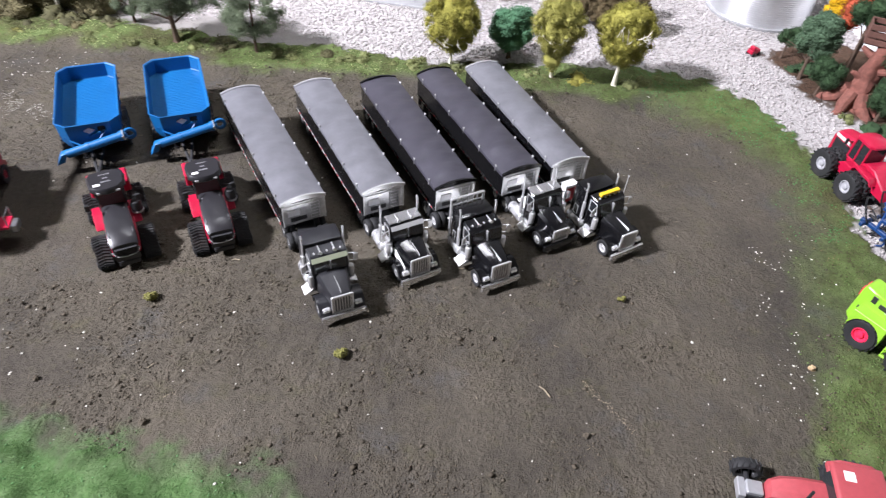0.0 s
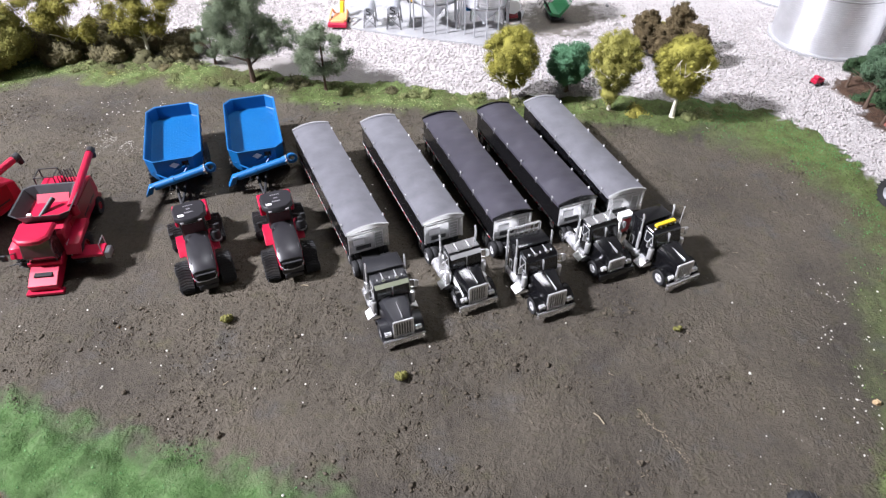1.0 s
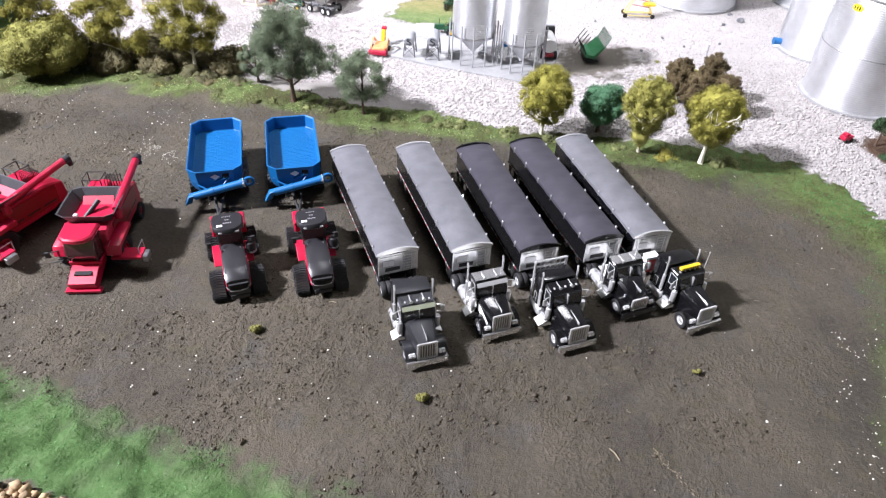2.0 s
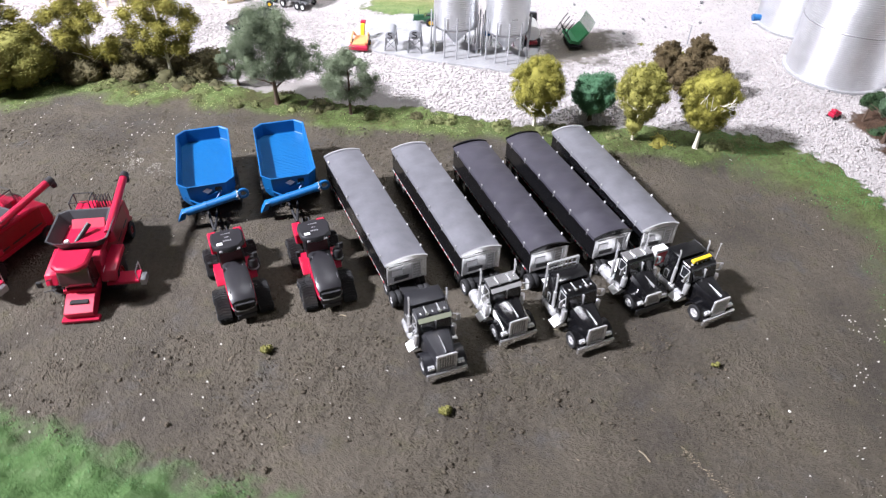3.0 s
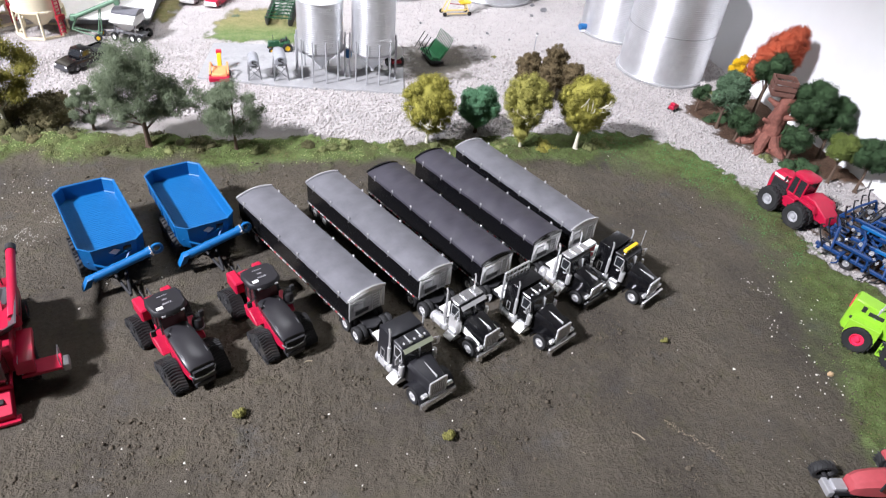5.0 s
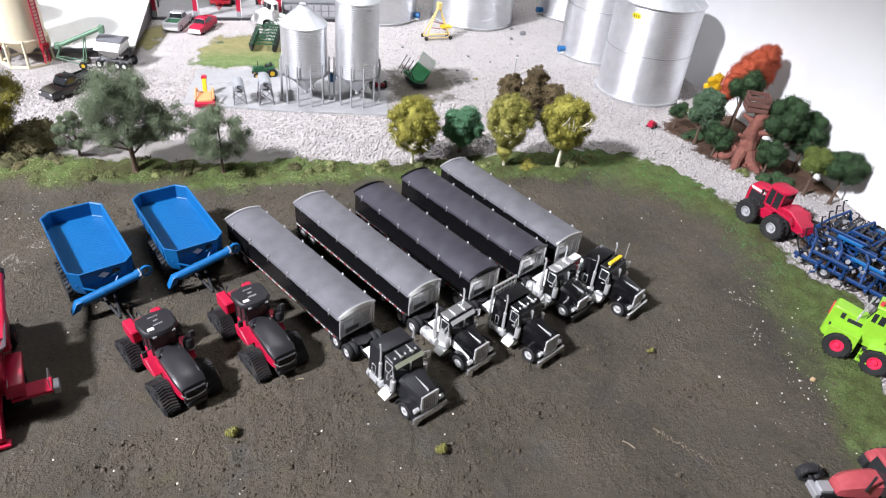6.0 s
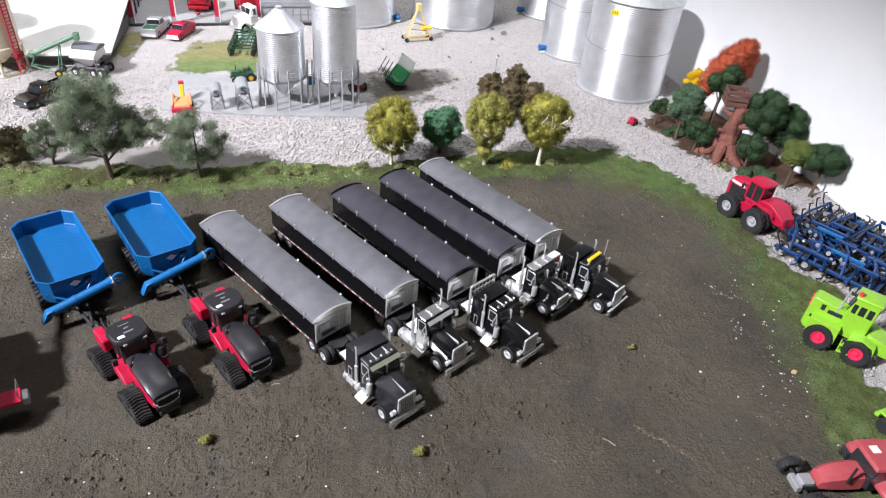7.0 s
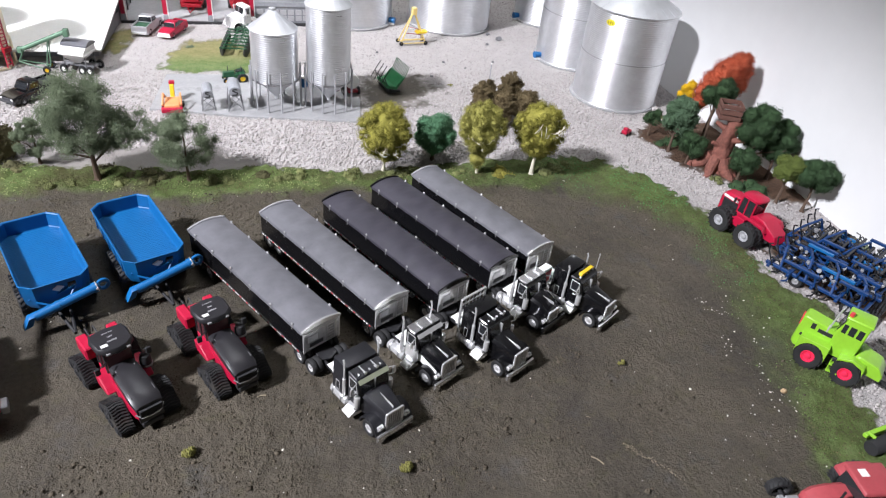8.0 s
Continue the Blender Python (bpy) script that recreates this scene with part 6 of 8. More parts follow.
    for s in (-1, 1):
        bm = start()
        prism(bm, [(8, 30.6), (42, 30.6), (46, 24), (48, 24), (44, 34), (8, 36)], "y", *sorted((s * 19, s * (33 if s > 0 else 30))), bevel=.6)
        part("front_fender", bm, RED, ob)
        wheel(ob, 26, s * 25.5, 15, 15, 11, RED_DEEP, .5, 20, side=s)
        wheel(ob, -48, s * 20, 9, 9, 7, RED_DEEP, .5, 16, side=s)
    return ob


cart(-.371, .6985, -66.0, "open blue grain cart hitched to a tracked tractor")
cart(-.2885, .7265, -66.7, "open blue grain cart beside a hopper trailer")
tracked_tractor(-.2882, .5525, -60.2, "red articulated tractor with charcoal hood on black tracks").scale = (.97, 1, .91)
tracked_tractor(-.2116, .5785, -63.2, "red articulated tractor on black tracks near the trailers").scale = (.97, 1, .91)
combine(-.4295, .5525, -75.0, "red combine harvester with open grain tank on the field")
combine(-.534, .545, -104.0, "red combine harvester with folded pipe standing beside another")


# ---- wheeled articulated tractors ----


def old_tractor(x, y, turn, label, paint, rim):
    ob = thing("wheeled_tractor", x, y, turn, label, "tractor")
    hb, r, w = 17.6, 13.0, 9.0
    for s in (-1, 1):
        for xx in (hb, -hb):
            wheel(ob, xx, s * 15, r, r, 9, rim, .5, 18, side=s)
    bm = start()
    box(bm, -hb - 14, hb + 14, -7, 7, 9, 17, .6)
    for xx in (hb, -hb):
        cyl(bm, (xx, -14, r), (xx, 14, r), 2.2, n=10)
    part("chassis", bm, DARK, ob)
    bm = start()
    prism(bm, [(6, 13), (hb + 17, 12), (hb + 20.5, 16), (hb + 19.5, 43.5), (hb + 17, 45.5), (6, 42.5)], "y", -w, w, 1.0)
    hood = part("hood", bm, paint, ob)
    bm = start()
    box(bm, hb + 17.4, hb + 19.4, -w + 2, w - 2, 19, 30, .3)
    part("grille", bm, DARK, hood)
    bm = start()
    box(bm, hb - 12, hb + 3, -w - .3, w + .3, 35, 39, .2)
    part("louvres", bm, DARK, hood)
    for s in (-1, 1):
        bm = start()
        box(bm, hb + 18.2, hb + 20.9, *sorted((s * (w - 2), s * (w - 7.5))), 34, 41, .2)
        part("lamp", bm, TAPE_RED, hood, "square red lamp")
        bm = start()
        box(bm, hb + 6, hb + 10, *sorted((s * (w - .2), s * (w + .4))), 36, 42, .2), box(bm, hb + 12, hb + 16, *sorted((s * (w - .2), s * (w + .4))), 25, 28, .2)
        part("side_vent", bm, DARK, hood)
        bm = start()
        prism(bm, [(hb + 14 * math.cos(a), r + 14.6 * math.sin(a)) for a in [math.pi * k / 10 for k in range(11)]] + [(hb - 14, r + 17), (hb + 14, r + 17)], "y", *sorted((s * 8.5, s * 19)), bevel=.3)
        part("front_fender", bm, paint, ob)
        bm = start()
        prism(bm, [(-hb - 13, r + 4), (-hb - 10, r + 12), (-hb, r + 15.4), (-hb + 10, r + 12), (-hb + 12, r + 10), (-hb + 12, r + 13), (-hb, r + 17), (-hb - 12, r + 14)], "y", *sorted((s * 9, s * 20)), bevel=.3)
        part("rear_fender", bm, paint, ob)
    bm = start()
    cyl(bm, (14, 8, 33), (11, 8, 66), .9, n=10), cyl(bm, (14, 8, 34), (13, 8, 46), 1.3, n=10)
    part("exhaust", bm, CHROME, ob)
    bm = start()
    prism(bm, [(-17, 20), (6, 20), (7.5, 43), (2, 61), (-18, 61)], "y", -10.8, 10.8, .8)
    cab = part("cab", bm, paint, ob)
    for s in (-1, 1):
        for x0, x1 in ((-15, -10), (-8, -2.5), (-.5, 3.5)):
            bm = start()
            box(bm, x0, x1, s * 10.8 - .3, s * 10.8 + .4, 46, 55, .2)
            part("side_window", bm, GLASS, cab)
    bm = start()
    prism(bm, [(7.0, 45.5), (7.6, 45.5), (4.5, 56.5), (3.9, 56.5)], "y", -9, 9)
    part("windshield", bm, GLASS, cab)
    bm = start()
    box(bm, -19.5, 5, -12, 12, 60.6, 62.5, .7, (.92, .92), 0, 2)
    roof = part("cab_roof", bm, paint, cab)
    bm = start()
    cyl(bm, (2, 7, 61.5), (2, 7, 66), 2, n=12)
    part("roof_lamp", bm, TAPE_RED, roof)
    bm = start()
    prism(bm, [(-18, 18), (-46, 16), (-46, 22), (-40, 29), (-22, 32), (-18, 30)], "y", -12, 12, 1.0)
    part("rear_body", bm, paint, ob)
    bm = start()
    box(bm, -12, -2, 11, 19, 8, 10, .3), box(bm, -12, -2, 11, 17, 14, 16, .3), rod(bm, [(-12, 18, 8), (-12, 15, 20)], .5), rod(bm, [(-2, 18, 8), (-2, 15, 20)], .5)
    part("steps", bm, paint, ob)
    bm = start()
    box(bm, -72, -44, -3, 3, 9, 12, .4), rod(bm, [(-46, -8, 18), (-56, -8, 11)], .9), rod(bm, [(-46, 8, 18), (-56, 8, 11)], .9)
    part("hitch", bm, DARK, ob)
    return ob


def dual_tractor(x, y, turn, label):
    ob = thing("wheeled_tractor", x, y, turn, label, "tractor")
    for s in (-1, 1):
        for xx in (20.5, -20.5):
            wheel(ob, xx, s * 15, 15.4, 15.4, 9.4, LEGGREY, .46, 18, side=s)
            wheel(ob, xx, s * 26, 15.4, 15.4, 10.4, LEGGREY, .46, 18, side=s)
    bm = start()
    box(bm, -40, 36, -7, 7, 10, 18, .6)
    for xx in (20.5, -20.5):
        cyl(bm, (xx, -25, 15), (xx, 25, 15), 2.4, n=10)
    part("chassis", bm, DARK, ob)
    bm = start()
    loft(bm, [[(xx, -w, 18), (xx, -w, z - 4), (xx, -w * .75, z - 1), (xx, 0, z), (xx, w * .75, z - 1), (xx, w, z - 4), (xx, w, 18)] for xx, w, z in ((12, 10, 47.5), (28, 10, 47), (38, 9.6, 45), (41.5, 8.8, 41), (42.5, 8, 20))])
    hood = part("hood", bm, RED, ob)
    for s in (-1, 1):
        bm = start()
        box(bm, 14, 37, *sorted((s * 9.4, s * 10.5)), 20, 37, .3)
        part("engine_side", bm, DARK, hood)
        bm = start()
        box(bm, 15, 38, *sorted((s * 9.6, s * 10.4)), 38.4, 41.8, .1)
        part("hood_stripe", bm, LABEL, hood, "white stripe along the hood")
        bm = start()
        prism(bm, [(-8, 15), (13, 15), (13, 22), (4, 29), (-8, 29)], "y", *sorted((s * 10.5, s * 20)), bevel=.6)
        part("fender", bm, RED, ob)
        bm = start()
        prism(bm, [(-38, 27), (-34, 31.5), (-12, 33), (-8, 30), (-12, 35), (-33, 34)], "y", *sorted((s * 12, s * 21)), bevel=.3)
        part("rear_fender", bm, RED, ob)
        bm = start()
        cyl(bm, (14, s * 11, 46), (16, s * 17, 47), .5, n=6), box(bm, 15, 17, s * 17.5 - 1.8, s * 17.5 + 1.8, 42, 49, .4)
        part("mirror", bm, DARK, ob)
    bm = start()
    box(bm, 41, 43.4, -7, 7, 21, 36, .3)
    part("grille", bm, DARK, hood)
    bm = start()
    box(bm, -9, 13, -11.4, 11.4, 18, 30, .8)
    part("cab_base", bm, RED, ob)
    bm = start()
    prism(bm, [(-9, 30), (12.5, 30), (11, 53), (-9.5, 53)], "y", -11, 11, .8)
    cab = part("cab_glass", bm, GLASS, ob, "dark cab windows")
    for p, q in (((12.3, 11, 30), (10.8, 11, 53)), ((12.3, -11, 30), (10.8, -11, 53)), ((-9, 11, 30), (-9.4, 11, 53)), ((-9, -11, 30), (-9.4, -11, 53)), ((2, 11.2, 30), (2, 11.2, 53)), ((2, -11.2, 30), (2, -11.2, 53))):
        bm = start()
        cyl(bm, p, q, 1.0, n=6)
        part("cab_post", bm, RED, cab)
    bm = start()
    pts = [(15, -8), (16, 0), (15, 8), (10, 13.5), (-9, 13.5), (-13, 9), (-13.5, 0), (-13, -9), (-9, -13.5), (10, -13.5)]
    loft(bm, [[(px * k, py * k, z) for px, py in pts] for z, k in ((52.6, .90), (53.4, .97), (55.6, .95), (57.2, .80))])
    part("cab_roof", bm, RED, cab)
    bm = start()
    prism(bm, [(-9, 18), (-9, 35), (-14, 38.5), (-27, 38.5), (-49, 27), (-53, 17)], "y", -12, 12, 1.0)
    part("rear_body", bm, RED, ob)
    bm = start()
    box(bm, -66, -42, -3, 3, 10, 13, .4), rod(bm, [(-50, -8, 19), (-62, -8, 12)], .9), rod(bm, [(-50, 8, 19), (-62, 8, 12)], .9)
    part("hitch", bm, DARK, ob)
    return ob


dual_tractor(.442, .700, 104, "red four-wheel-drive tractor with dual wheels beside the gravel")
old_tractor(.378, .469, 127, "lime green old four-wheel-drive tractor with red rims", LIME, PINKRED).scale = (1, 1, 1.14)


def row_tractor(x, y, turn, label, paint):
    ob = thing("row_crop_tractor", x, y, turn, label, "tractor")
    bm = start()
    rings = []
    for xx, w, z in ((-4, 9, 36), (12, 8.8, 35), (24, 8, 32), (30, 6.6, 27), (32, 5, 18)):
        rings.append([(xx, -w, 14), (xx, -w, z - 4), (xx, -w * .6, z), (xx, w * .6, z), (xx, w, z - 4), (xx, w, 14)])
    loft(bm, rings)
    hood = part("hood", bm, paint, ob)
    bm = start()
    box(bm, -40, 44, -6, 6, 9, 16, .5), cyl(bm, (40, -20, 9), (40, 20, 9), 1.8, n=8), cyl(bm, (-26, -26, 15), (-26, 26, 15), 2.4, n=8)
    part("chassis", bm, DARK, ob)
    bm = start()
    prism(bm, [(-30, 18), (-4, 18), (-2, 34), (-6, 52), (-30, 52)], "y", -13, 13, .8)
    cab = part("cab_glass", bm, GLASS, ob)
    bm = start()
    box(bm, -34, 0, -15, 15, 51.5, 56, 1.4, (.92, .92), 0, 2)
    roof = part("cab_roof", bm, paint, cab)
    bm = start()
    box(bm, -14, -7, -8, -1, 55.8, 56.4, .1)
    part("sticker", bm, LABEL, roof)
    for s in (-1, 1):
        bm = start()
        prism(bm, [(-44, 26), (-36, 33), (-16, 33), (-9, 26), (-9, 30), (-16, 36), (-36, 36), (-44, 30)], "y", *sorted((s * 12, s * 26)), bevel=.3)
        part("fender", bm, paint, ob)
    bm = start()
    box(bm, 33, 44, -5, 5, 11, 20, .8), box(bm, 44, 49, -7, 7, 9, 17, .6)
    part("front_weights", bm, SILVER, ob, "silver front bracket with weights")
    bm = start()
    cyl(bm, (14, 11, 30), (14, 11, 54), 1.0, n=10)
    part("exhaust", bm, DARK, ob)
    for s in (-1, 1):
        wheel(ob, 40, s * 17, 10.5, 10.5, 8, SILVER, .62, 16, side=s)
        wheel(ob, -26, s * 25, 16, 16, 9, SILVER, .5, 20, side=s)
    return ob


row_tractor(.264, .326, 171, "faded red row-crop tractor with silver wheels at the field edge", FADED).scale = (1, 1, .76)


def cultivator(x, y, turn):
    ob = thing("folded_cultivator", x, y, turn, "folded blue field cultivator with black shanks and grey discs", "cultivator")
    rng = random.Random(9)
    for k, (yy, z) in enumerate(((-62, 16), (-32, 20), (0, 22), (32, 20), (62, 16))):
        bm = start()
        box(bm, -62, 58, yy - 1.9, yy + 1.9, z - 2, z + 2, .5)
        part("frame_beam", bm, BLUE_MATT, ob)
    for xx in (-56, -28, 0, 28, 52):
        bm = start()
        box(bm, xx - 1.8, xx + 1.8, -72, 72, 15, 19, .5)
        part("cross_beam", bm, BLUE_MATT, ob)
    for s in (-1, 1):
        for k in range(4):
            bm = start()
            xx = -50 + k * 30
            rod(bm, [(xx, s * 64, 16), (xx + 6, s * 50, 40), (xx + 16, s * 24, 34), (xx + 24, s * 2, 24)], 1.6, 6)
            part("wing_arm", bm, BLUE_MATT, ob)
    for i in range(13):
        for j in range(12):
            bm = start()
            xx, yy = -54 + i * 8.6 + rng.uniform(-3, 3), -66 + j * 11.6 + rng.uniform(-4, 4)
            z = 18 + rng.uniform(0, 6)
            up = rng.uniform(5, 15)
            if rng.random() < .22:
                rod(bm, [(xx, yy, z), (xx - 4, yy, z + up * .5), (xx - 2, yy + rng.uniform(-2, 2), z + up), (xx + 3, yy, z + up * 1.05)], .8, 5)
            elif rng.random() < .5:
                rod(bm, [(xx, yy, z), (xx - 4, yy, z - 6), (xx - 2, yy, 4), (xx + 3, yy, .5)], 1.0, 5)
            else:
                d = rng.uniform(-1, 1)
                box(bm, xx - 5, xx + 5, yy - 1.2, yy + 1.2, z + 2, z + 4.4, .3), rod(bm, [(xx - 4, yy, z + 4), (xx + 5, yy + 5 * d, z + 9)], .8, 5)
            part("shank", bm, DARK if (i + j) % 3 else BLUE_MATT, ob)
    for i in range(16):
        bm = start()
        xx, yy = rng.uniform(-58, 54), rng.uniform(-68, 68)
        box(bm, xx - 9, xx + 9, yy - 1.6, yy + 1.6, 22, 25.5, .4)
        part("spring_bracket", bm, BLUE_MATT, ob)
    for k in range(16):
        bm = start()
        yy, x0 = -68 + 9 * k, rng.uniform(-60, 10)
        z = rng.uniform(26, 36)
        box(bm, x0, x0 + rng.uniform(24, 44), yy - 1.7, yy + 1.7, z - 1.7, z + 1.7, .4)
        rod(bm, [(x0 + 4, yy, z), (x0 + 1, yy, 17)], 1.2, 6), rod(bm, [(x0 + 20, yy, z), (x0 + 22, yy, 17)], 1.2, 6)
        part("folded_arm", bm, BLUE if k % 4 == 1 else BLUE_MATT, ob)
    for k in range(9):
        bm = start()
        xx, y0 = -58 + 13 * k, rng.uniform(-74, -60)
        z = rng.uniform(27, 34)
        box(bm, xx - 1.5, xx + 1.5, y0, y0 + rng.uniform(44, 66), z - 1.5, z + 1.5, .4)
        rod(bm, [(xx, y0 + 6, z), (xx + 2, y0 + 6, 17)], 1.1, 6), rod(bm, [(xx, y0 + 36, z), (xx - 2, y0 + 36, 17)], 1.1, 6)
        for j in range(6):
            rod(bm, [(xx, y0 + 4 + j * 7.5, z), (xx + 4, y0 + 4 + j * 7.5, z + 3), (xx + 6, y0 + 5 + j * 7.5, z - 4)], .7, 5)
        part("packer_bar", bm, DARK, ob)
    for yy in (-58, -20, 20, 58):
        bm = start()
        for k in range(10):
            a = 2 * math.pi * k / 10
            cyl(bm, (-64 + math.cos(a) * 6, yy - 17, 8 + math.sin(a) * 6), (-64 + math.cos(a + .5) * 6, yy + 17, 8 + math.sin(a + .5) * 6), .8, n=5)
        cyl(bm, (-64, yy - 18, 8), (-64, yy + 18, 8), 1.2, n=6)
        part("rolling_basket", bm, DARK, ob)
    for i in range(66):
        bm = start()
        xx, yy, z = rng.uniform(-58, 54), rng.uniform(-66, 66), rng.uniform(22, 32)
        a = rng.uniform(0, math.pi)
        d = (math.cos(a) * .5, math.sin(a) * .5, rng.uniform(-.2, .2))
        cyl(bm, (xx - d[0], yy - d[1], z - d[2]), (xx + d[0], yy + d[1], z + d[2]), rng.uniform(1.8, 3.2), n=12)
        cyl(bm, (xx - d[0] * 4, yy - d[1] * 4, z), (xx + d[0] * 4, yy + d[1] * 4, z), .7, n=6)
        part("disc", bm, SILVER if i % 3 else DARK, ob)
    for s in (-1, 1):
        for xx in (-40, 20):
            for yy in (24, 58):
                wheel(ob, xx, s * yy, 8, 8, 5, SILVER, .5, side=s)
    for k in range(7):
        bm = start()
        yy = -66 + k * 22
        rod(bm, [(50, yy, 18), (58, yy + 3, 34), (60, yy + 5, 44), (56, yy + 9, 48)], .9, 5)
        part("hose", bm, DARK, ob)
    bm = start()
    rod(bm, [(58, -24, 18), (96, 0, 11)], 2, 8), rod(bm, [(58, 24, 18), (96, 0, 11)], 2, 8)
    part("drawbar", bm, BLUE_MATT, ob)


cultivator(.497, .600, 118)

ob = thing("field_roller", .385, .374, 8, "black roller in a lime green frame on gravel", "roller")
bm = start()
lathe(bm, [(0, -46), (6.4, -46), (7, -45), (7, 45), (6.4, 46), (0, 46)], 20, (0, 0, 7), axis="x")
part("drum", bm, RUBBER, ob)
bm = start()
box(bm, -42, 46, 9, 13, 8, 12, .4), box(bm, -40, -37.5, 4, 11, 12, 14.5, .3), box(bm, 40, 42.5, 4, 11, 12, 14.5, .3)
part("roller_frame", bm, LIME, ob)

# ---- grain bins ----


def rings(r, z0, z1, pitch, depth):
    n = max(2, round((z1 - z0) / pitch))
    out = []
    for i in range(n * 4 + 1):
        out.append((r + depth * math.cos(math.pi * i / 2), z0 + (z1 - z0) * i / (n * 4)))
    return out


def bin_(x, y, r, h, label, fan=None, sign=None, pitch=3.1, group="galvanised grain bins"):
    ob = thing("grain_bin", x, y, 0, label, "grain bin", group)
    bm = start()
    lathe(bm, [(0, 0), (r + 5, 0), (r + 5, 3.4), (r + 4, 4), (0, 4)], 56)
    part("footing", bm, CONCRETE, ob)
    third = h / 2.0
    for k in range(2):
        bm = start()
        lathe(bm, rings(r - .25 * k, 4 + k * third, 4 + (k + 1) * third - .8, pitch, .42), 72)
        part("wall_ring", bm, GALV, ob, smooth=60)
    for z in (4 + third - .6, 3 + 2 * third):
        bm = start()
        lathe(bm, [(r, z - .6), (r + .9, z - .4), (r + .9, z + .4), (r, z + .6)], 72)
        part("seam_band", bm, STEEL, ob)
    bm = start()
    lathe(bm, [(r + 2.4, 2 + h), (r + 2.6, 3.2 + h), (r * .55, 4 + h + r * .26), (r * .14, 4 + h + r * .47), (r * .14, 7 + h + r * .47), (0, 9 + h + r * .47)], 56)
    roof = part("roof", bm, GALV_ROOF, ob, smooth=30)
    bm = start()
    for k in range(24):
        a = 2 * math.pi * k / 24
        c, s = math.cos(a), math.sin(a)
        cyl(bm, (c * (r + 2), s * (r + 2), 3.6 + h), (c * r * .15, s * r * .15, 4.4 + h + r * .46), .55, n=4)
    part("roof_ribs", bm, GALV_ROOF, roof)
    if fan:
        a = radians(fan)
        c, s = math.cos(a), math.sin(a)
        bm = start()
        cyl(bm, (c * (r - 1), s * (r - 1), 11), (c * (r + 13), s * (r + 13), 11), 5, 6.4, 16)
        f = part("fan", bm, BLUE, ob, "small blue drying fan")
        bm = start()
        box(bm, c * (r + 6) - 5, c * (r + 6) + 5, s * (r + 6) - 5, s * (r + 6) + 5, 2, 6, .4)
        part("fan_stand", bm, WHITE, f)
        bm = start()
        cyl(bm, (c * (r + 2) + 9, s * (r + 2) + 6, 2), (c * (r - 3) + 9, s * (r - 3) + 6, 34), .8, n=6)
        part("pipe", bm, WHITE, ob)
    if sign:
        a = radians(sign[0])
        bm = start()
        pts = []
        for i in range(20):
            u, v = 8.2 * math.cos(2 * math.pi * i / 20), 4.6 * math.sin(2 * math.pi * i / 20)
            pts.append((u, v))
        lo = [bm.verts.new((math.cos(a + u / r) * (r + .9), math.sin(a + u / r) * (r + .9), sign[1] + v)) for u, v in pts]
        hi = [bm.verts.new((math.cos(a + u / r) * (r + 1.5), math.sin(a + u / r) * (r + 1.5), sign[1] + v)) for u, v in pts]
        bm.faces.new(lo[::-1]), bm.faces.new(hi)
        for i in range(20):
            bm.faces.new((lo[i], lo[(i + 1) % 20], hi[(i + 1) % 20], hi[i]))
        plate = part("plate", bm, SIGN, ob, "yellow oval plate with dark marks")
        bm = start()
        for u in (-3.8, 0, 3.8):
            aa = a + u / r
            c, s = math.cos(aa), math.sin(aa)
            cyl(bm, (c * (r + 1.4), s * (r + 1.4), sign[1] - 2.2), (c * (r + 1.4), s * (r + 1.4), sign[1] + 2.2), .9, n=6)
        part("plate_bars", bm, DARK, plate)
    return ob


bin_(.4695, 1.138, 74, 160, "tall galvanised grain bin with a yellow oval plate", sign=(213, 146))
bin_(.468, 1.325, 74, 190, "tall galvanised grain bin with a small blue fan", fan=186)
bin_(.512, 1.58, 74, 190, "galvanised grain bin at the back of the yard", fan=188)
bin_(.262, 1.54, 88, 150, "wide galvanised grain bin at the back of the yard")
bin_(.052, 1.56, 84, 150, "wide galvanised grain bin behind the silos", fan=330)


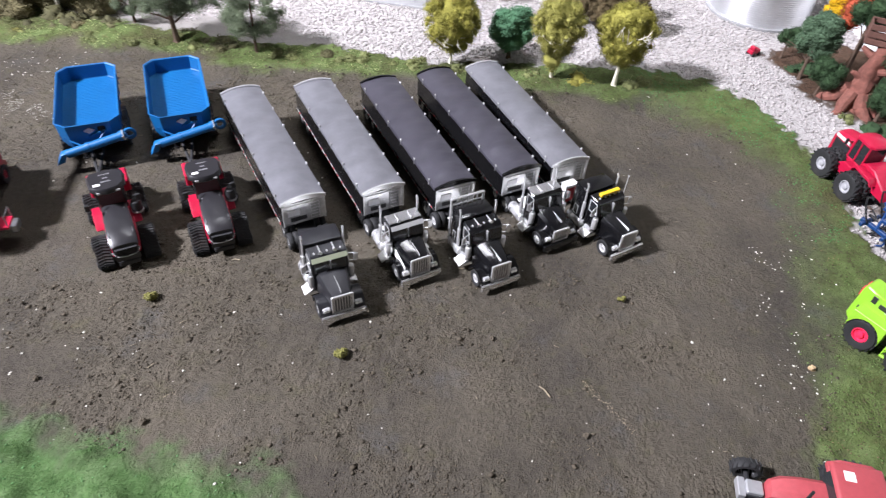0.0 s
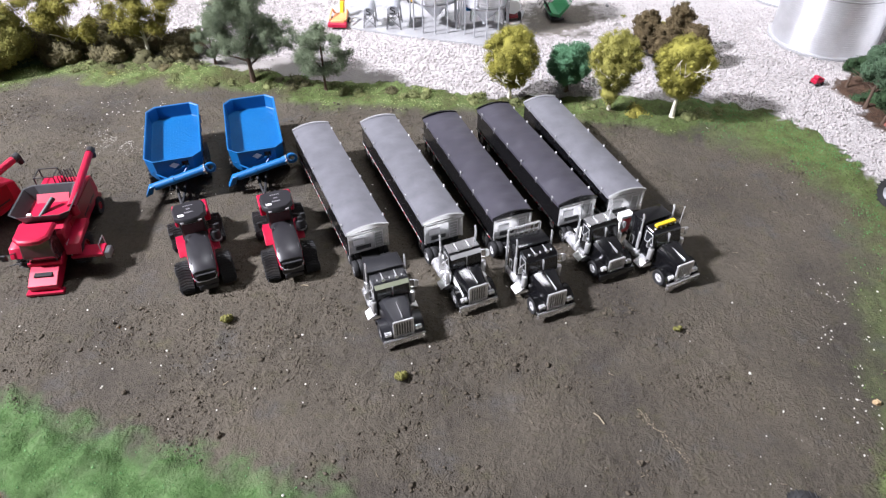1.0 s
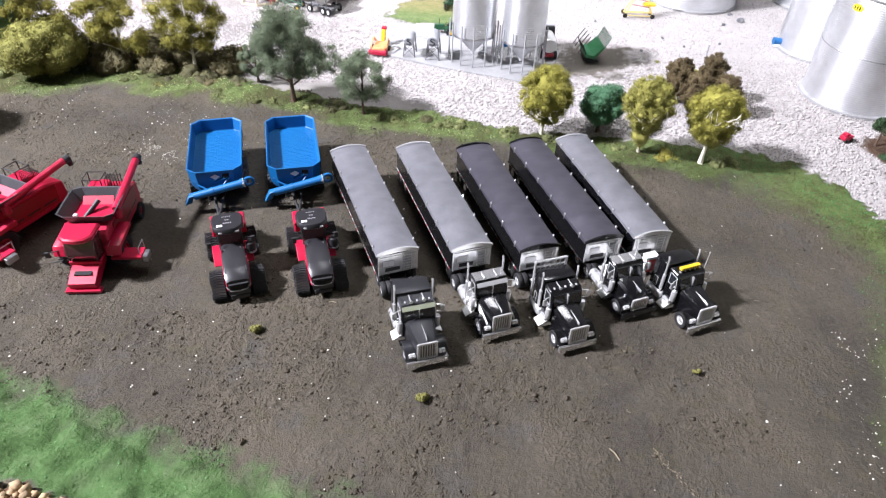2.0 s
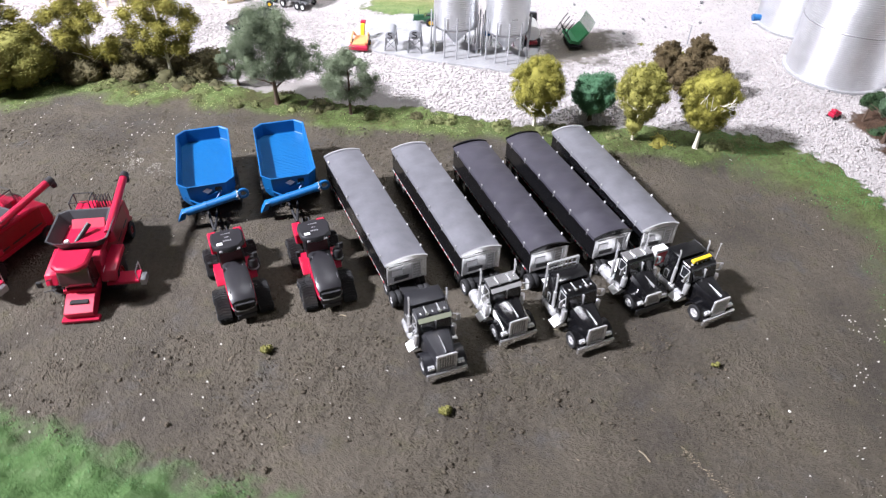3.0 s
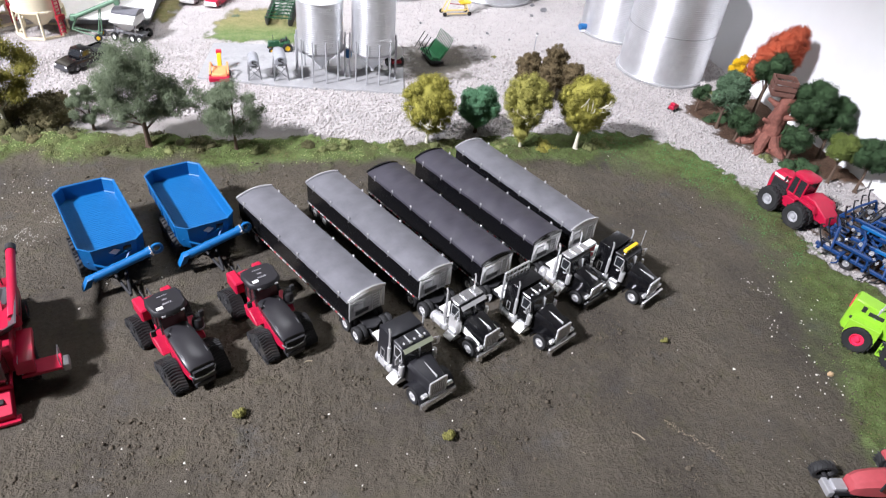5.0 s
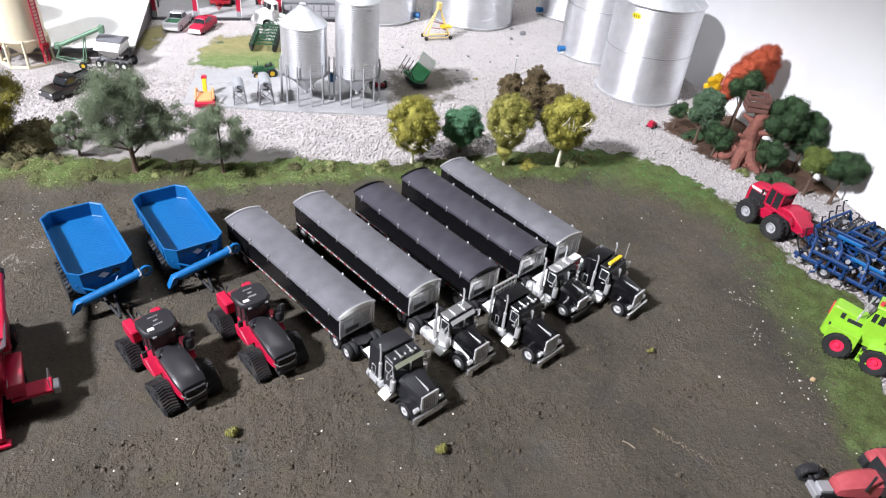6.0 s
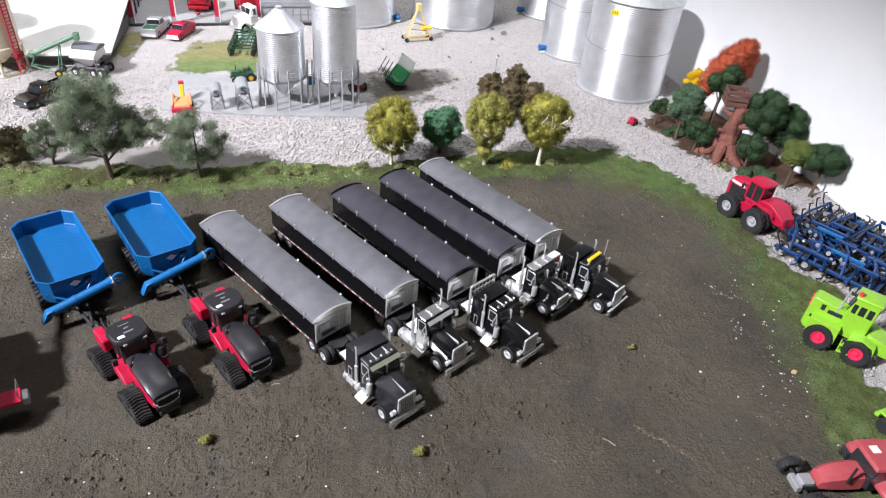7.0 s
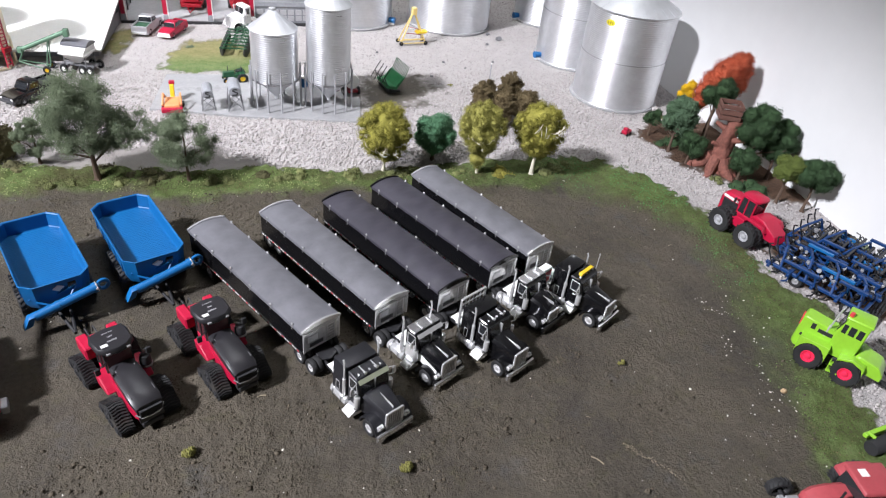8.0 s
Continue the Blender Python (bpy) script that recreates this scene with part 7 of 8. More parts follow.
def silo(x, y, r, z0, z1, label):
    ob = thing("hopper_silo", x, y, 0, label, "silo", "hopper silos on the slab")
    bm = start()
    lathe(bm, rings(r, z0, z1, 3.2, .4), 60)
    part("wall", bm, GALV, ob, smooth=60)
    bm = start()
    lathe(bm, [(r - .3, z0), (r * .5, z0 - 14), (3, z0 - 30), (3, z0 - 34), (0, z0 - 34)], 40)
    part("hopper", bm, GALV_ROOF, ob)
    bm = start()
    lathe(bm, [(r + 1.6, z1 - .4), (r + 1.8, z1 + .6), (r * .5, z1 + 15), (5, z1 + 26), (5, z1 + 29), (0, z1 + 30)], 48)
    roof = part("roof", bm, GALV_ROOF, ob, smooth=30)
    bm = start()
    for k in range(18):
        a = 2 * math.pi * k / 18
        cyl(bm, (math.cos(a) * (r + 1.4), math.sin(a) * (r + 1.4), z1 + .9), (math.cos(a) * 5, math.sin(a) * 5, z1 + 26.0), .22, n=4)
    part("roof_ribs", bm, GALV_ROOF, roof)
    for s in (.3, 1.0):
        for k in range(4):
            a = radians(285 + k * 4)
            bm = start()
            cyl(bm, (math.cos(a) * r, math.sin(a) * r, z0 + (z1 - z0) * s - 8), (math.cos(a) * (r + 1.2), math.sin(a) * (r + 1.2), z0 + (z1 - z0) * s - 8), .8, n=6)
            part("bolt", bm, CHROME, ob)
    for k in range(12):
        a = 2 * math.pi * (k + .3) / 12
        bm = start()
        c, s = math.cos(a) * (r + 4), math.sin(a) * (r + 4)
        cyl(bm, (c, s, 2.2), (c, s, z0 + 22), 1.15, n=8), box(bm, c - 1.6, c + 1.6, s - 1.6, s + 1.6, 2.2, 3.2)
        cyl(bm, (c, s, z0 + 2), (c * .9, s * .9, z0 + 2), .6, n=6)
        part("leg", bm, LEGGREY, ob)
    bm = start()
    lathe(bm, [(r + .6, z0 - 1), (r + 1.6, z0 - .6), (r + 1.6, z0 + 1.6), (r + .6, z0 + 2)], 48)
    part("ring_beam", bm, STEEL, ob)


silo(-.1295, 1.119, 34.4, 45, 121, "galvanised hopper silo with a cone roof on thin legs")
silo(-.0495, 1.111, 33.0, 45, 160, "tall galvanised hopper silo on thin grey legs")


def stand_tank(x, y, turn, size):
    ob = thing("fuel_tank_on_stand", x, y, turn, "grey fuel tank on a lattice stand", "fuel tank", "fuel tanks on the slab", z=.0002)
    ob.scale = (size, size, .88 * size)
    bm = start()
    lathe(bm, [(0, -17), (7.4, -16.6), (8, -15.6), (8, 15.6), (7.4, 16.6), (0, 17)], 20, (0, 0, 34), axis="x")
    tank = part("tank", bm, GREYTANK, ob)
    bm = start()
    rod(bm, [(17.2, 3, 38), (17.2, -2, 39), (17.2, -3, 36), (17.2, 3, 33), (17.2, 2, 30), (17.2, -4, 30)], .8, 5)
    part("mark_bar", bm, DARK, tank)
    bm = start()
    for xx in (-12, 12):
        for s in (-1, 1):
            rod(bm, [(xx, s * 9.5, 2), (xx, s * 7, 30)], .9)
        rod(bm, [(xx, -9.2, 5), (xx, 7.4, 24)], .5), rod(bm, [(xx, 9.2, 5), (xx, -7.4, 24)], .5)
    for s in (-1, 1):
        rod(bm, [(-12, s * 9, 8), (12, s * 7.6, 24)], .5), rod(bm, [(12, s * 9, 8), (-12, s * 7.6, 24)], .5)
    part("stand", bm, LEAD, ob)


stand_tank(-.231, 1.106, -85, 1.0)
stand_tank(-.192, 1.106, -85, 1.16)


# ---- pickups ----


def pickup(x, y, turn, label, paint, bed=None, bumper=CHROME):
    ob = thing("pickup_truck", x, y, turn, label, "pickup")
    bm = start()
    rings_ = []
    for xx, z, w in ((-42, 15.5, 14.6), (-8, 16, 15), (14, 16.5, 15), (34, 15.5, 14.6), (41, 13.5, 13.6)):
        rings_.append([(xx, -w, 5), (xx, -w, z - 2), (xx, -w * .92, z), (xx, w * .92, z), (xx, w, z - 2), (xx, w, 5)])
    loft(bm, rings_)
    body = part("body", bm, paint, ob)
    bm = start()
    box(bm, -40, -10, -12, 12, 15.2, 16.9)
    part("bed_floor", bm, bed or DARK, body)
    for s in (-1, 1):
        bm = start()
        box(bm, -41, -9, *sorted((s * 12.4, s * 14.6)), 14, 19.5, .4)
        part("bed_side", bm, paint, body)
    bm = start()
    box(bm, -42, -40, -14, 14, 14, 19.5, .4)
    part("tailgate", bm, paint, body)
    bm = start()
    box(bm, -9, 17, -13.4, 13.4, 15.5, 28, 1.6, (.66, .86), -2, 2)
    cab = part("cab", bm, paint, body)
    bm = start()
    box(bm, -9.5, 17.5, -12, 12, 18.5, 26.2, .4, (.70, .86), -2)
    part("windshield", bm, GLASS, cab)
    bm = start()
    box(bm, -7, 14, -13.7, 13.7, 18.8, 26, .4, (.74, .88), -2)
    part("door_glass", bm, GLASS, cab)
    bm = start()
    box(bm, 40, 43, -14, 14, 5, 9, .5), box(bm, 40.6, 41.8, -12.5, 12.5, 8.6, 13, .3)
    part("front_bumper", bm, bumper, body)
    bm = start()
    box(bm, -44, -41.6, -14, 14, 5.4, 9, .5)
    part("rear_bumper", bm, bumper, body)
    for s in (-1, 1):
        bm = start()
        box(bm, 41.2, 42.2, s * 10.5 - 2, s * 10.5 + 2, 10, 12.8, .3)
        part("headlight", bm, LABEL, body)
        for xx in (26, -26):
            wheel(ob, xx, s * 13, 6, 6, 4.4, SILVER, .6, side=s)
    return ob


pickup(-.348, 1.462, 76, "silver and white pickup parked by the open shed", SILVER, GREEN)
pickup(-.302, 1.442, -112, "red pickup with a white front parked by the open shed", RED, None, WHITE).scale = (.86, .86, .9)
pickup(-.480, 1.158, 233, "black pickup with grey trim on the gravel", BLACK, None, TANKGREY)
truck(-.205, 1.462, -150, 92, 28, 0, "white road tractor parked in front of the open shed", paint=WHITE, stacks=False, horns=False, name="white_road_tractor", group="", visor=False)

# ---- cream bins with red ladders ----


def cream_bin(x, y, turn, label, h=105):
    ob = thing("cream_hopper_bin", x, y, turn, label, "grain bin", "cream hopper bins")
    r = 36
    bm = start()
    lathe(bm, [(r, 40), (r, 40 + h), (r + 1.5, 41 + h), (r * .4, 60 + h), (6, 68 + h), (0, 69 + h)], 40)
    shell = part("wall", bm, CREAM, ob)
    bm = start()
    lathe(bm, [(r, 40.2), (r + 1, 41), (r + 1, 43), (r, 44)], 40), lathe(bm, [(r - .4, 40), (8, 14), (6, 14), (0, 14)], 32)
    part("hopper", bm, CREAM, shell)
    for k in range(8):
        a = 2 * math.pi * k / 8
        bm = start()
        c, s = math.cos(a), math.sin(a)
        cyl(bm, (c * (r + 1), s * (r + 1), 1), (c * r, s * r, 44), 2.0, n=8)
        cyl(bm, (c * r, s * r, 26), (c * (r - 8), s * (r - 8), 36), 1.4, n=6)
        part("leg", bm, CREAM, ob)
    bm = start()
    lathe(bm, [(r - 2, 0), (r + 3.4, 0), (r + 3.4, 3), (r - 2, 3), (r - 2, 0)], 8)
    part("skid_ring", bm, CREAM, ob)
    bm = start()
    for s in (-1, 1):
        rod(bm, [(r + 4, s * 5, 4), (r + 3, s * 5, 44 + h), (14, s * 5, 64 + h)], 1.1, 6)
    for k in range(26):
        z = 8 + k * (h + 36) / 26
        cyl(bm, (r + 4, -5, z), (r + 4, 5, z), .8, n=6)
    ladder = part("ladder", bm, RED, ob, "red ladder")
    bm = start()
    box(bm, r + 2, r + 9, -7, 7, 28, 36, .6)
    part("gear_box", bm, RED_DEEP, ladder)


cream_bin(-.567, 1.285, -30, "cream painted hopper bin with a red ladder on legs")
cream_bin(-.655, 1.33, -20, "cream hopper bin with a red ladder standing behind another")
cream_bin(-.742, 1.225, -20, "cream hopper bin with a red ladder near a red barn")

# ---- grain auger, gravity wagon ----
ob = thing("grain_auger", -.476, 1.258, -4, "faded green portable grain auger on wheels", "auger")
bm = start()
cyl(bm, (-34, 0, 34), (36, 0, 65), 3.4, n=14)
part("tube", bm, GREEN_MINT, ob)
bm = start()
box(bm, 32, 40, -4.4, 4.4, 57, 69, .8)
part("head", bm, GREEN_MINT, ob)
bm = start()
for s in (-1, 1):
    rod(bm, [(0, s * 10, 6), (8, s * 3, 51)], 1.1), rod(bm, [(0, s * 10, 6), (-40, s * 3, 16), (-30, s * 2, 34)], 1.0)
cyl(bm, (0, -12, 6), (0, 12, 6), 1.0, n=6)
part("undercarriage", bm, GREEN_MINT, ob)
for s in (-1, 1):
    wheel(ob, 0, s * 12, 6, 6, 4, YELLOW, .5, side=s)
bm = start()
box(bm, -39, -32, -4, 4, 29, 38, .8, (1.1, 1.1))
part("intake", bm, GREEN_MINT, ob)

ob = thing("gravity_wagon", -.430, 1.262, 162, "white gravity wagon with a dark grey tarp", "wagon")
ob.scale = (.78, .86, 1.0)
bm = start()
loft(bm, [[(-26 * k + d, -20 * k, z), (25 * k + d, -20 * k, z), (25 * k + d, (14 + e) * k, z), (-26 * k + d, (14 + e) * k, z)] for z, k, d, e in ((13, .26, 4, 6), (29, .92, 0, 10), (33, 1.0, 0, 14), (34.5, 1.0, 0, 13))])
part("hopper", bm, WHITE, ob)
bm = start()
prism(bm, [(-20, 34), (27, 34), (27, 36), (13, 41), (12, 43), (-20, 43)], "x", -25, 24, .8)
part("box", bm, WHITE, ob)
bm = start()
loft(bm, [[(-27, yy, 42.4), (26, yy, 42.4), (26, yy, 44.4 + arch(yy + 4, 17.5, 5)), (-27, yy, 44.4 + arch(yy + 4, 17.5, 5))] for yy in [-21.4 + 34.8 * k / 10 for k in range(11)]])
part("tarp", bm, TARP_GREY, ob)
bm = start()
box(bm, -34, 36, -6, 6, 8, 12, .5), box(bm, -31, -12, -18, 22, 7, 10, .5), box(bm, 20, 26, -18, 18, 7, 11, .5), rod(bm, [(34, 0, 9), (58, 0, 5)], 1.4)
for xx in (-22, 21):
    for yy in (-15, 18):
        rod(bm, [(xx, yy, 9), (xx, yy, 32)], 1.2, 6)
part("running_gear", bm, LEAD, ob)
for s in (-1, 1):
    for xx in (-30, -15, 23):
        wheel(ob, xx, s * 20 + 2, 7.5, 7.5, 5, WHITE, .5, side=s)

# ---- small machines on the yard ----
ob = thing("elevator_wagon", -.282, 1.108, -88, "small orange and red toy baler", "baler")
bm = start()
box(bm, -18, 18, -12, 12, 6, 13, 1.0, (.9, .85))
part("body", bm, ORANGE, ob)
bm = start()
box(bm, 12, 22, -15, 15, 3, 10, 1.2)
part("pickup_head", bm, RED, ob, "red front")
bm = start()
for s in (-1, 1):
    rod(bm, [(-18, s * 11, 12), (-6, s * 12, 22), (14, s * 13, 12)], 1.6, 8)
part("side_arms", bm, ORANGE, ob)
bm = start()
box(bm, -30, -18, -3, 3, 10, 27, .6, (1, 1), -6)
mast_ = part("chute", bm, YELLOW, ob)
bm = start()
box(bm, -38, -30, -4, 4, 26, 30, .5)
part("chute_cap", bm, RED, mast_)
for s in (-1, 1):
    wheel(ob, -6, s * 14, 5, 5, 3.5, YELLOW, .5, side=s)

ob = thing("green_header_wagon", .060, 1.176, 14, "tilted green trough with black tines on the yard", "wagon")
ob.scale = (.82, .82, .82)
bm = start()
prism(bm, [(-16, 14), (4, 10), (22, 34), (17, 35), (2, 16), (-12, 20)], "y", -30, 30, .8)
part("trough", bm, GREEN_FRESH, ob)
for k in range(11):
    bm = start()
    yy = -29 + k * 5.8
    rod(bm, [(20, yy, 33), (26, yy, 46), (30, yy, 56)], .9, 5)
    part("tine", bm, GREEN_FRESH, ob)
for k in range(4):
    bm = start()
    yy = -24 + k * 16
    rod(bm, [(-14, yy, 18), (-22, yy, 36), (-10, yy, 54)], .9, 5), rod(bm, [(-22, yy, 36), (-30, yy, 22)], .8, 5)
    part("reel_arm", bm, DARK, ob)
bm = start()
for yy in (-18, 18):
    rod(bm, [(0, yy, 12), (-8, yy, 2)], 1.6), rod(bm, [(0, yy, 12), (10, yy, 2)], 1.6)
box(bm, -12, 14, -26, 26, 3, 7, .6)
part("base_frame", bm, DARK, ob)

ob = thing("yellow_elevator", .150, 1.402, 8, "yellow A-frame conveyor on small wheels", "conveyor")
bm = start()
rod(bm, [(-26, -8, 4), (0, 0, 66), (26, -8, 4)], 1.3), rod(bm, [(-26, 10, 4), (0, 0, 66), (26, 10, 4)], 1.3), rod(bm, [(-22, -8, 12), (22, -8, 12)], 1.0), rod(bm, [(-26, -8, 4), (26, -8, 4)], 1.1), rod(bm, [(-26, 10, 4), (26, 10, 4)], 1.1)
part("frame", bm, YELLOW_PALE, ob)
bm = start()
rod(bm, [(-12, -4, 36), (12, -4, 30)], .8), rod(bm, [(-16, -6, 24), (16, -6, 20)], .8)
part("braces", bm, RED_DEEP, ob)
bm = start()
box(bm, -4, 5, -5, 5, 58, 72, .6)
part("conveyor_head", bm, YELLOW_PALE, ob)
bm = start()
box(bm, 6, 26, -8, 8, 22, 26, .6, (1, 1), 4)
part("conveyor_tray", bm, YELLOW, ob)
for xx in (-26, 26):
    for yy in (-10, 12):
        wheel(ob, xx, yy, 4, 4, 3, DARK, .5, side=1)

ob = thing("disc_harrow", -.186, 1.375, 82, "green disc harrow with black discs on the grass", "harrow")
bm = start()
for yy in (-18, -6, 6, 18):
    box(bm, -56, 56, yy - .7, yy + .7, 14, 16, .2)
for k in range(7):
    box(bm, -54 + k * 17, -52.4 + k * 17, -24, 24, 15, 17, .2)
for k in range(6):
    rod(bm, [(-46 + k * 18, -18, 16), (-40 + k * 18, -14, 26), (-34 + k * 18, 8, 16)], .8, 5)
rod(bm, [(50, -10, 15), (78, 0, 10)], 1.4), rod(bm, [(50, 10, 15), (78, 0, 10)], 1.4)
part("frame", bm, GREEN, ob)
for s in (-1, 1):
    for k in range(9):
        bm = start()
        xx = -50 + k * 11
        cyl(bm, (xx - .5, s * 22, 9), (xx + .5, s * 20, 9), 8, n=14), cyl(bm, (xx, s * 22, 9), (xx, s * 20, 16), .8, n=5)
        part("disc", bm, DARK, ob)
ob = thing("small_green_tractor", -.192, 1.213, 190, "small green tractor with yellow wheels behind the silo", "tractor")
ob.scale = (.76, .76, .76)
bm = start()
box(bm, 0, 26, -6, 6, 12, 24, 1.2, (.9, .8)), box(bm, -22, 2, -6, 6, 9, 18, 1), box(bm, -20, -8, -16, 16, 20, 23, .8)
part("body", bm, GREEN, ob)
bm = start()
box(bm, -14, -6, -5, 5, 22, 25, .6), box(bm, -16, -14, -5, 5, 22, 31, .6), rod(bm, [(2, 0, 22), (-4, 0, 28)], .6), cyl(bm, (14, 0, 22), (14, 0, 36), .8, n=8)
part("seat_and_controls", bm, DARK, ob)
for s in (-1, 1):
    wheel(ob, -14, s * 15, 11, 11, 6, YELLOW, .5, 16, side=s), wheel(ob, 20, s * 11, 6, 6, 4, YELLOW, .5, side=s)
ob = thing("feed_truck", -.012, 1.178, 100, "dark cabbed truck with white tank behind the silos", "truck")
bm = start()
box(bm, 16, 34, -13, 13, 12, 40, 1.4)
part("cab", bm, DARK, ob)
bm = start()
box(bm, 14, 30, -13.4, -13, 24, 36, .2)
part("side_window", bm, GLASS, ob)
bm = start()
box(bm, 18, 35, -12, 12, 40, 42, .5)
part("cab_roof", bm, SILVER, ob)
bm = start()
lathe(bm, [(0, -34), (11, -33), (12, -30), (12, 8), (11, 11), (0, 12)], 20, (0, 0, 25), axis="x")
part("tank", bm, WHITE, ob)
bm = start()
box(bm, -36, 34, -8, 8, 8, 13, .4)
part("chassis", bm, RED_DEEP, ob)
for s in (-1, 1):
    for xx in (-24, 24):
        wheel(ob, xx, s * 12, 7, 7, 5, SILVER, .5, side=s)
ob = thing("blue_drum", -.082, 1.185, 0, "small blue drum behind the silos", "drum")
bm = start()
lathe(bm, [(0, 2), (6, 2), (6.4, 6), (6, 9), (6.4, 13), (6, 18), (0, 18)], 18)
part("shell", bm, BLUE, ob)
bm = start()
lathe(bm, [(0, 18), (6.2, 18), (6.2, 19.4), (0, 19.8)], 18)
part("lid", bm, WHITE, ob)
ob = thing("yard_post", .252, 1.205, 0, "thin grey yard post on the gravel", "post")
bm = start()
cyl(bm, (0, 0, -1), (0, 0, 34), .9, n=8)
part("pole", bm, GREYTANK, ob)
bm = start()
ball(bm, (0, 0, 34.6), 1.8, 1)
part("cap", bm, LABEL, ob)
ob = thing("red_toy_mower", .418, .985, 30, "tiny red mower at the gravel edge", "mower")
bm = start()
box(bm, -8, 8, -5, 5, 3, 9, 1), box(bm, -6, 0, -4, 4, 9, 13, .8)
part("body", bm, RED, ob)
for s in (-1, 1):
    for xx in (-5, 5):
        wheel(ob, xx, s * 5, 2.6, 2.6, 2, DARK, .5, side=s)

# ---- sheds ----
ob = thing("open_machine_shed", 0, 0, 0, "open-fronted machine shed with red posts and grey floor", "shed")
bm = start()
box(bm, -398, -10, 1505, 1960, -4, 2.2, .4)
part("floor_slab", bm, CONCRETE, ob)
bm = start()
box(bm, -400, -10, 1500, 1506, -3, 4, .4)
part("sill", bm, DARK, ob)
for xx in (-394, -318, -236, -156):
    bm = start()
    box(bm, xx - 4, xx + 4, 1504, 1514, 2, 118, .5)
    post = part("post", bm, RED, ob)
    bm = start()
    box(bm, xx - 4.6, xx + 4.6, 1503, 1515, 2, 16, .4)
    part("footing", bm, GREYTANK, post)
    bm = start()
    box(bm, xx + 4, xx + 5.4, 1503.4, 1514, 4, 116, .2)
    part("white_edge", bm, WHITE, post)
bm = start()
box(bm, -402, -8, 1960, 1968, 0, 140), box(bm, -402, -396, 1516, 1960, 0, 130)
part("back_wall", bm, GREYTANK, ob)
bm = start()
for k in range(10):
    rod(bm, [(-395, 1530 + k * 44, 2), (-395, 1530 + k * 44, 128)], 1.6, 6)
part("studs", bm, DARK, ob)
bm = start()
box(bm, -150, -12, 1506, 1512, 2, 118, .3)
panel = part("front_wall", bm, GREYTANK, ob, "grey front wall with a row of panes")
for k in range(9):
    for z in (8, 20):
        bm = start()
        box(bm, -146 + k * 15, -134 + k * 15, 1504.6, 1506, z, z + 10, .2)
        part("pane", bm, SILVER, panel)
bm = start()
box(bm, -150, -12, 1503, 1506, 36, 46, .3)
part("band", bm, GREYTANK, panel)


def shed_machine(x, y, turn):
    ob = thing("red_implement", x, y, turn, "red implement parked inside the open shed", "implement", z=.002)
    bm = start()
    box(bm, -24, 24, -16, 16, 16, 40, 1.5, (.9, .8)), box(bm, -20, 20, -22, 22, 10, 18, 1)
    part("body", bm, RED_DEEP, ob)
    bm = start()
    rod(bm, [(24, -8, 10), (52, 0, 4)], 1.2), rod(bm, [(24, 8, 10), (52, 0, 4)], 1.2), box(bm, 20, 28, -20, 20, 8, 14, .6)
    part("drawbar", bm, RED_DEEP, ob)
    for s in (-1, 1):
        wheel(ob, -4, s * 22, 9, 9, 6, DARK, .5, 14, side=s)


shed_machine(-.272, 1.60, -95)
shed_machine(-.178, 1.60, -85)

ob = thing("white_shed", 0, 0, 0, "low white shed with a plain white roof", "shed")
bm = start()
prism(bm, [(-585, 1318), (-413, 1326), (-402, 1502), (-404, 1700), (-585, 1700)], "z", -2, 21)
# The wall's grey puts the shade below the eave into its colour.
part("wall", bm, GREYTANK, ob, smooth=20)
bm = start()
loft(bm, [[(-600, 1286, 20), (-402, 1290, 20), (-402, 1290, 23), (-600, 1286, 23)], [(-600, 1500, 50), (-392, 1500, 50), (-392, 1500, 53), (-600, 1500, 53)], [(-600, 1712, 78), (-396, 1712, 78), (-396, 1712, 81), (-600, 1712, 81)]])
part("roof", bm, WHITE, ob, "plain white sloping roof", smooth=20)

ob = thing("red_barn", -.86, 1.34, 8, "red wooden barn with white trim", "barn")
bm = start()
prism(bm, [(-90, 0), (90, 0), (90, 90), (0, 150), (-90, 90)], "y", -100, 100, .5)
part("wall", bm, RED, ob)
for s in (-1, 1):
    bm = start()
    prism(bm, [(s * 98, 86), (s * 98, 90), (0, 156), (0, 151)], "y", -106, 106)
    part("roof", bm, GREYTANK, ob)
bm = start()
for yy in (-101.5,):
    box(bm, -30, -27, yy, yy + 2, 0, 60), box(bm, 27, 30, yy, yy + 2, 0, 60), box(bm, -30, 30, yy, yy + 2, 58, 61)
part("door_trim", bm, WHITE, ob)
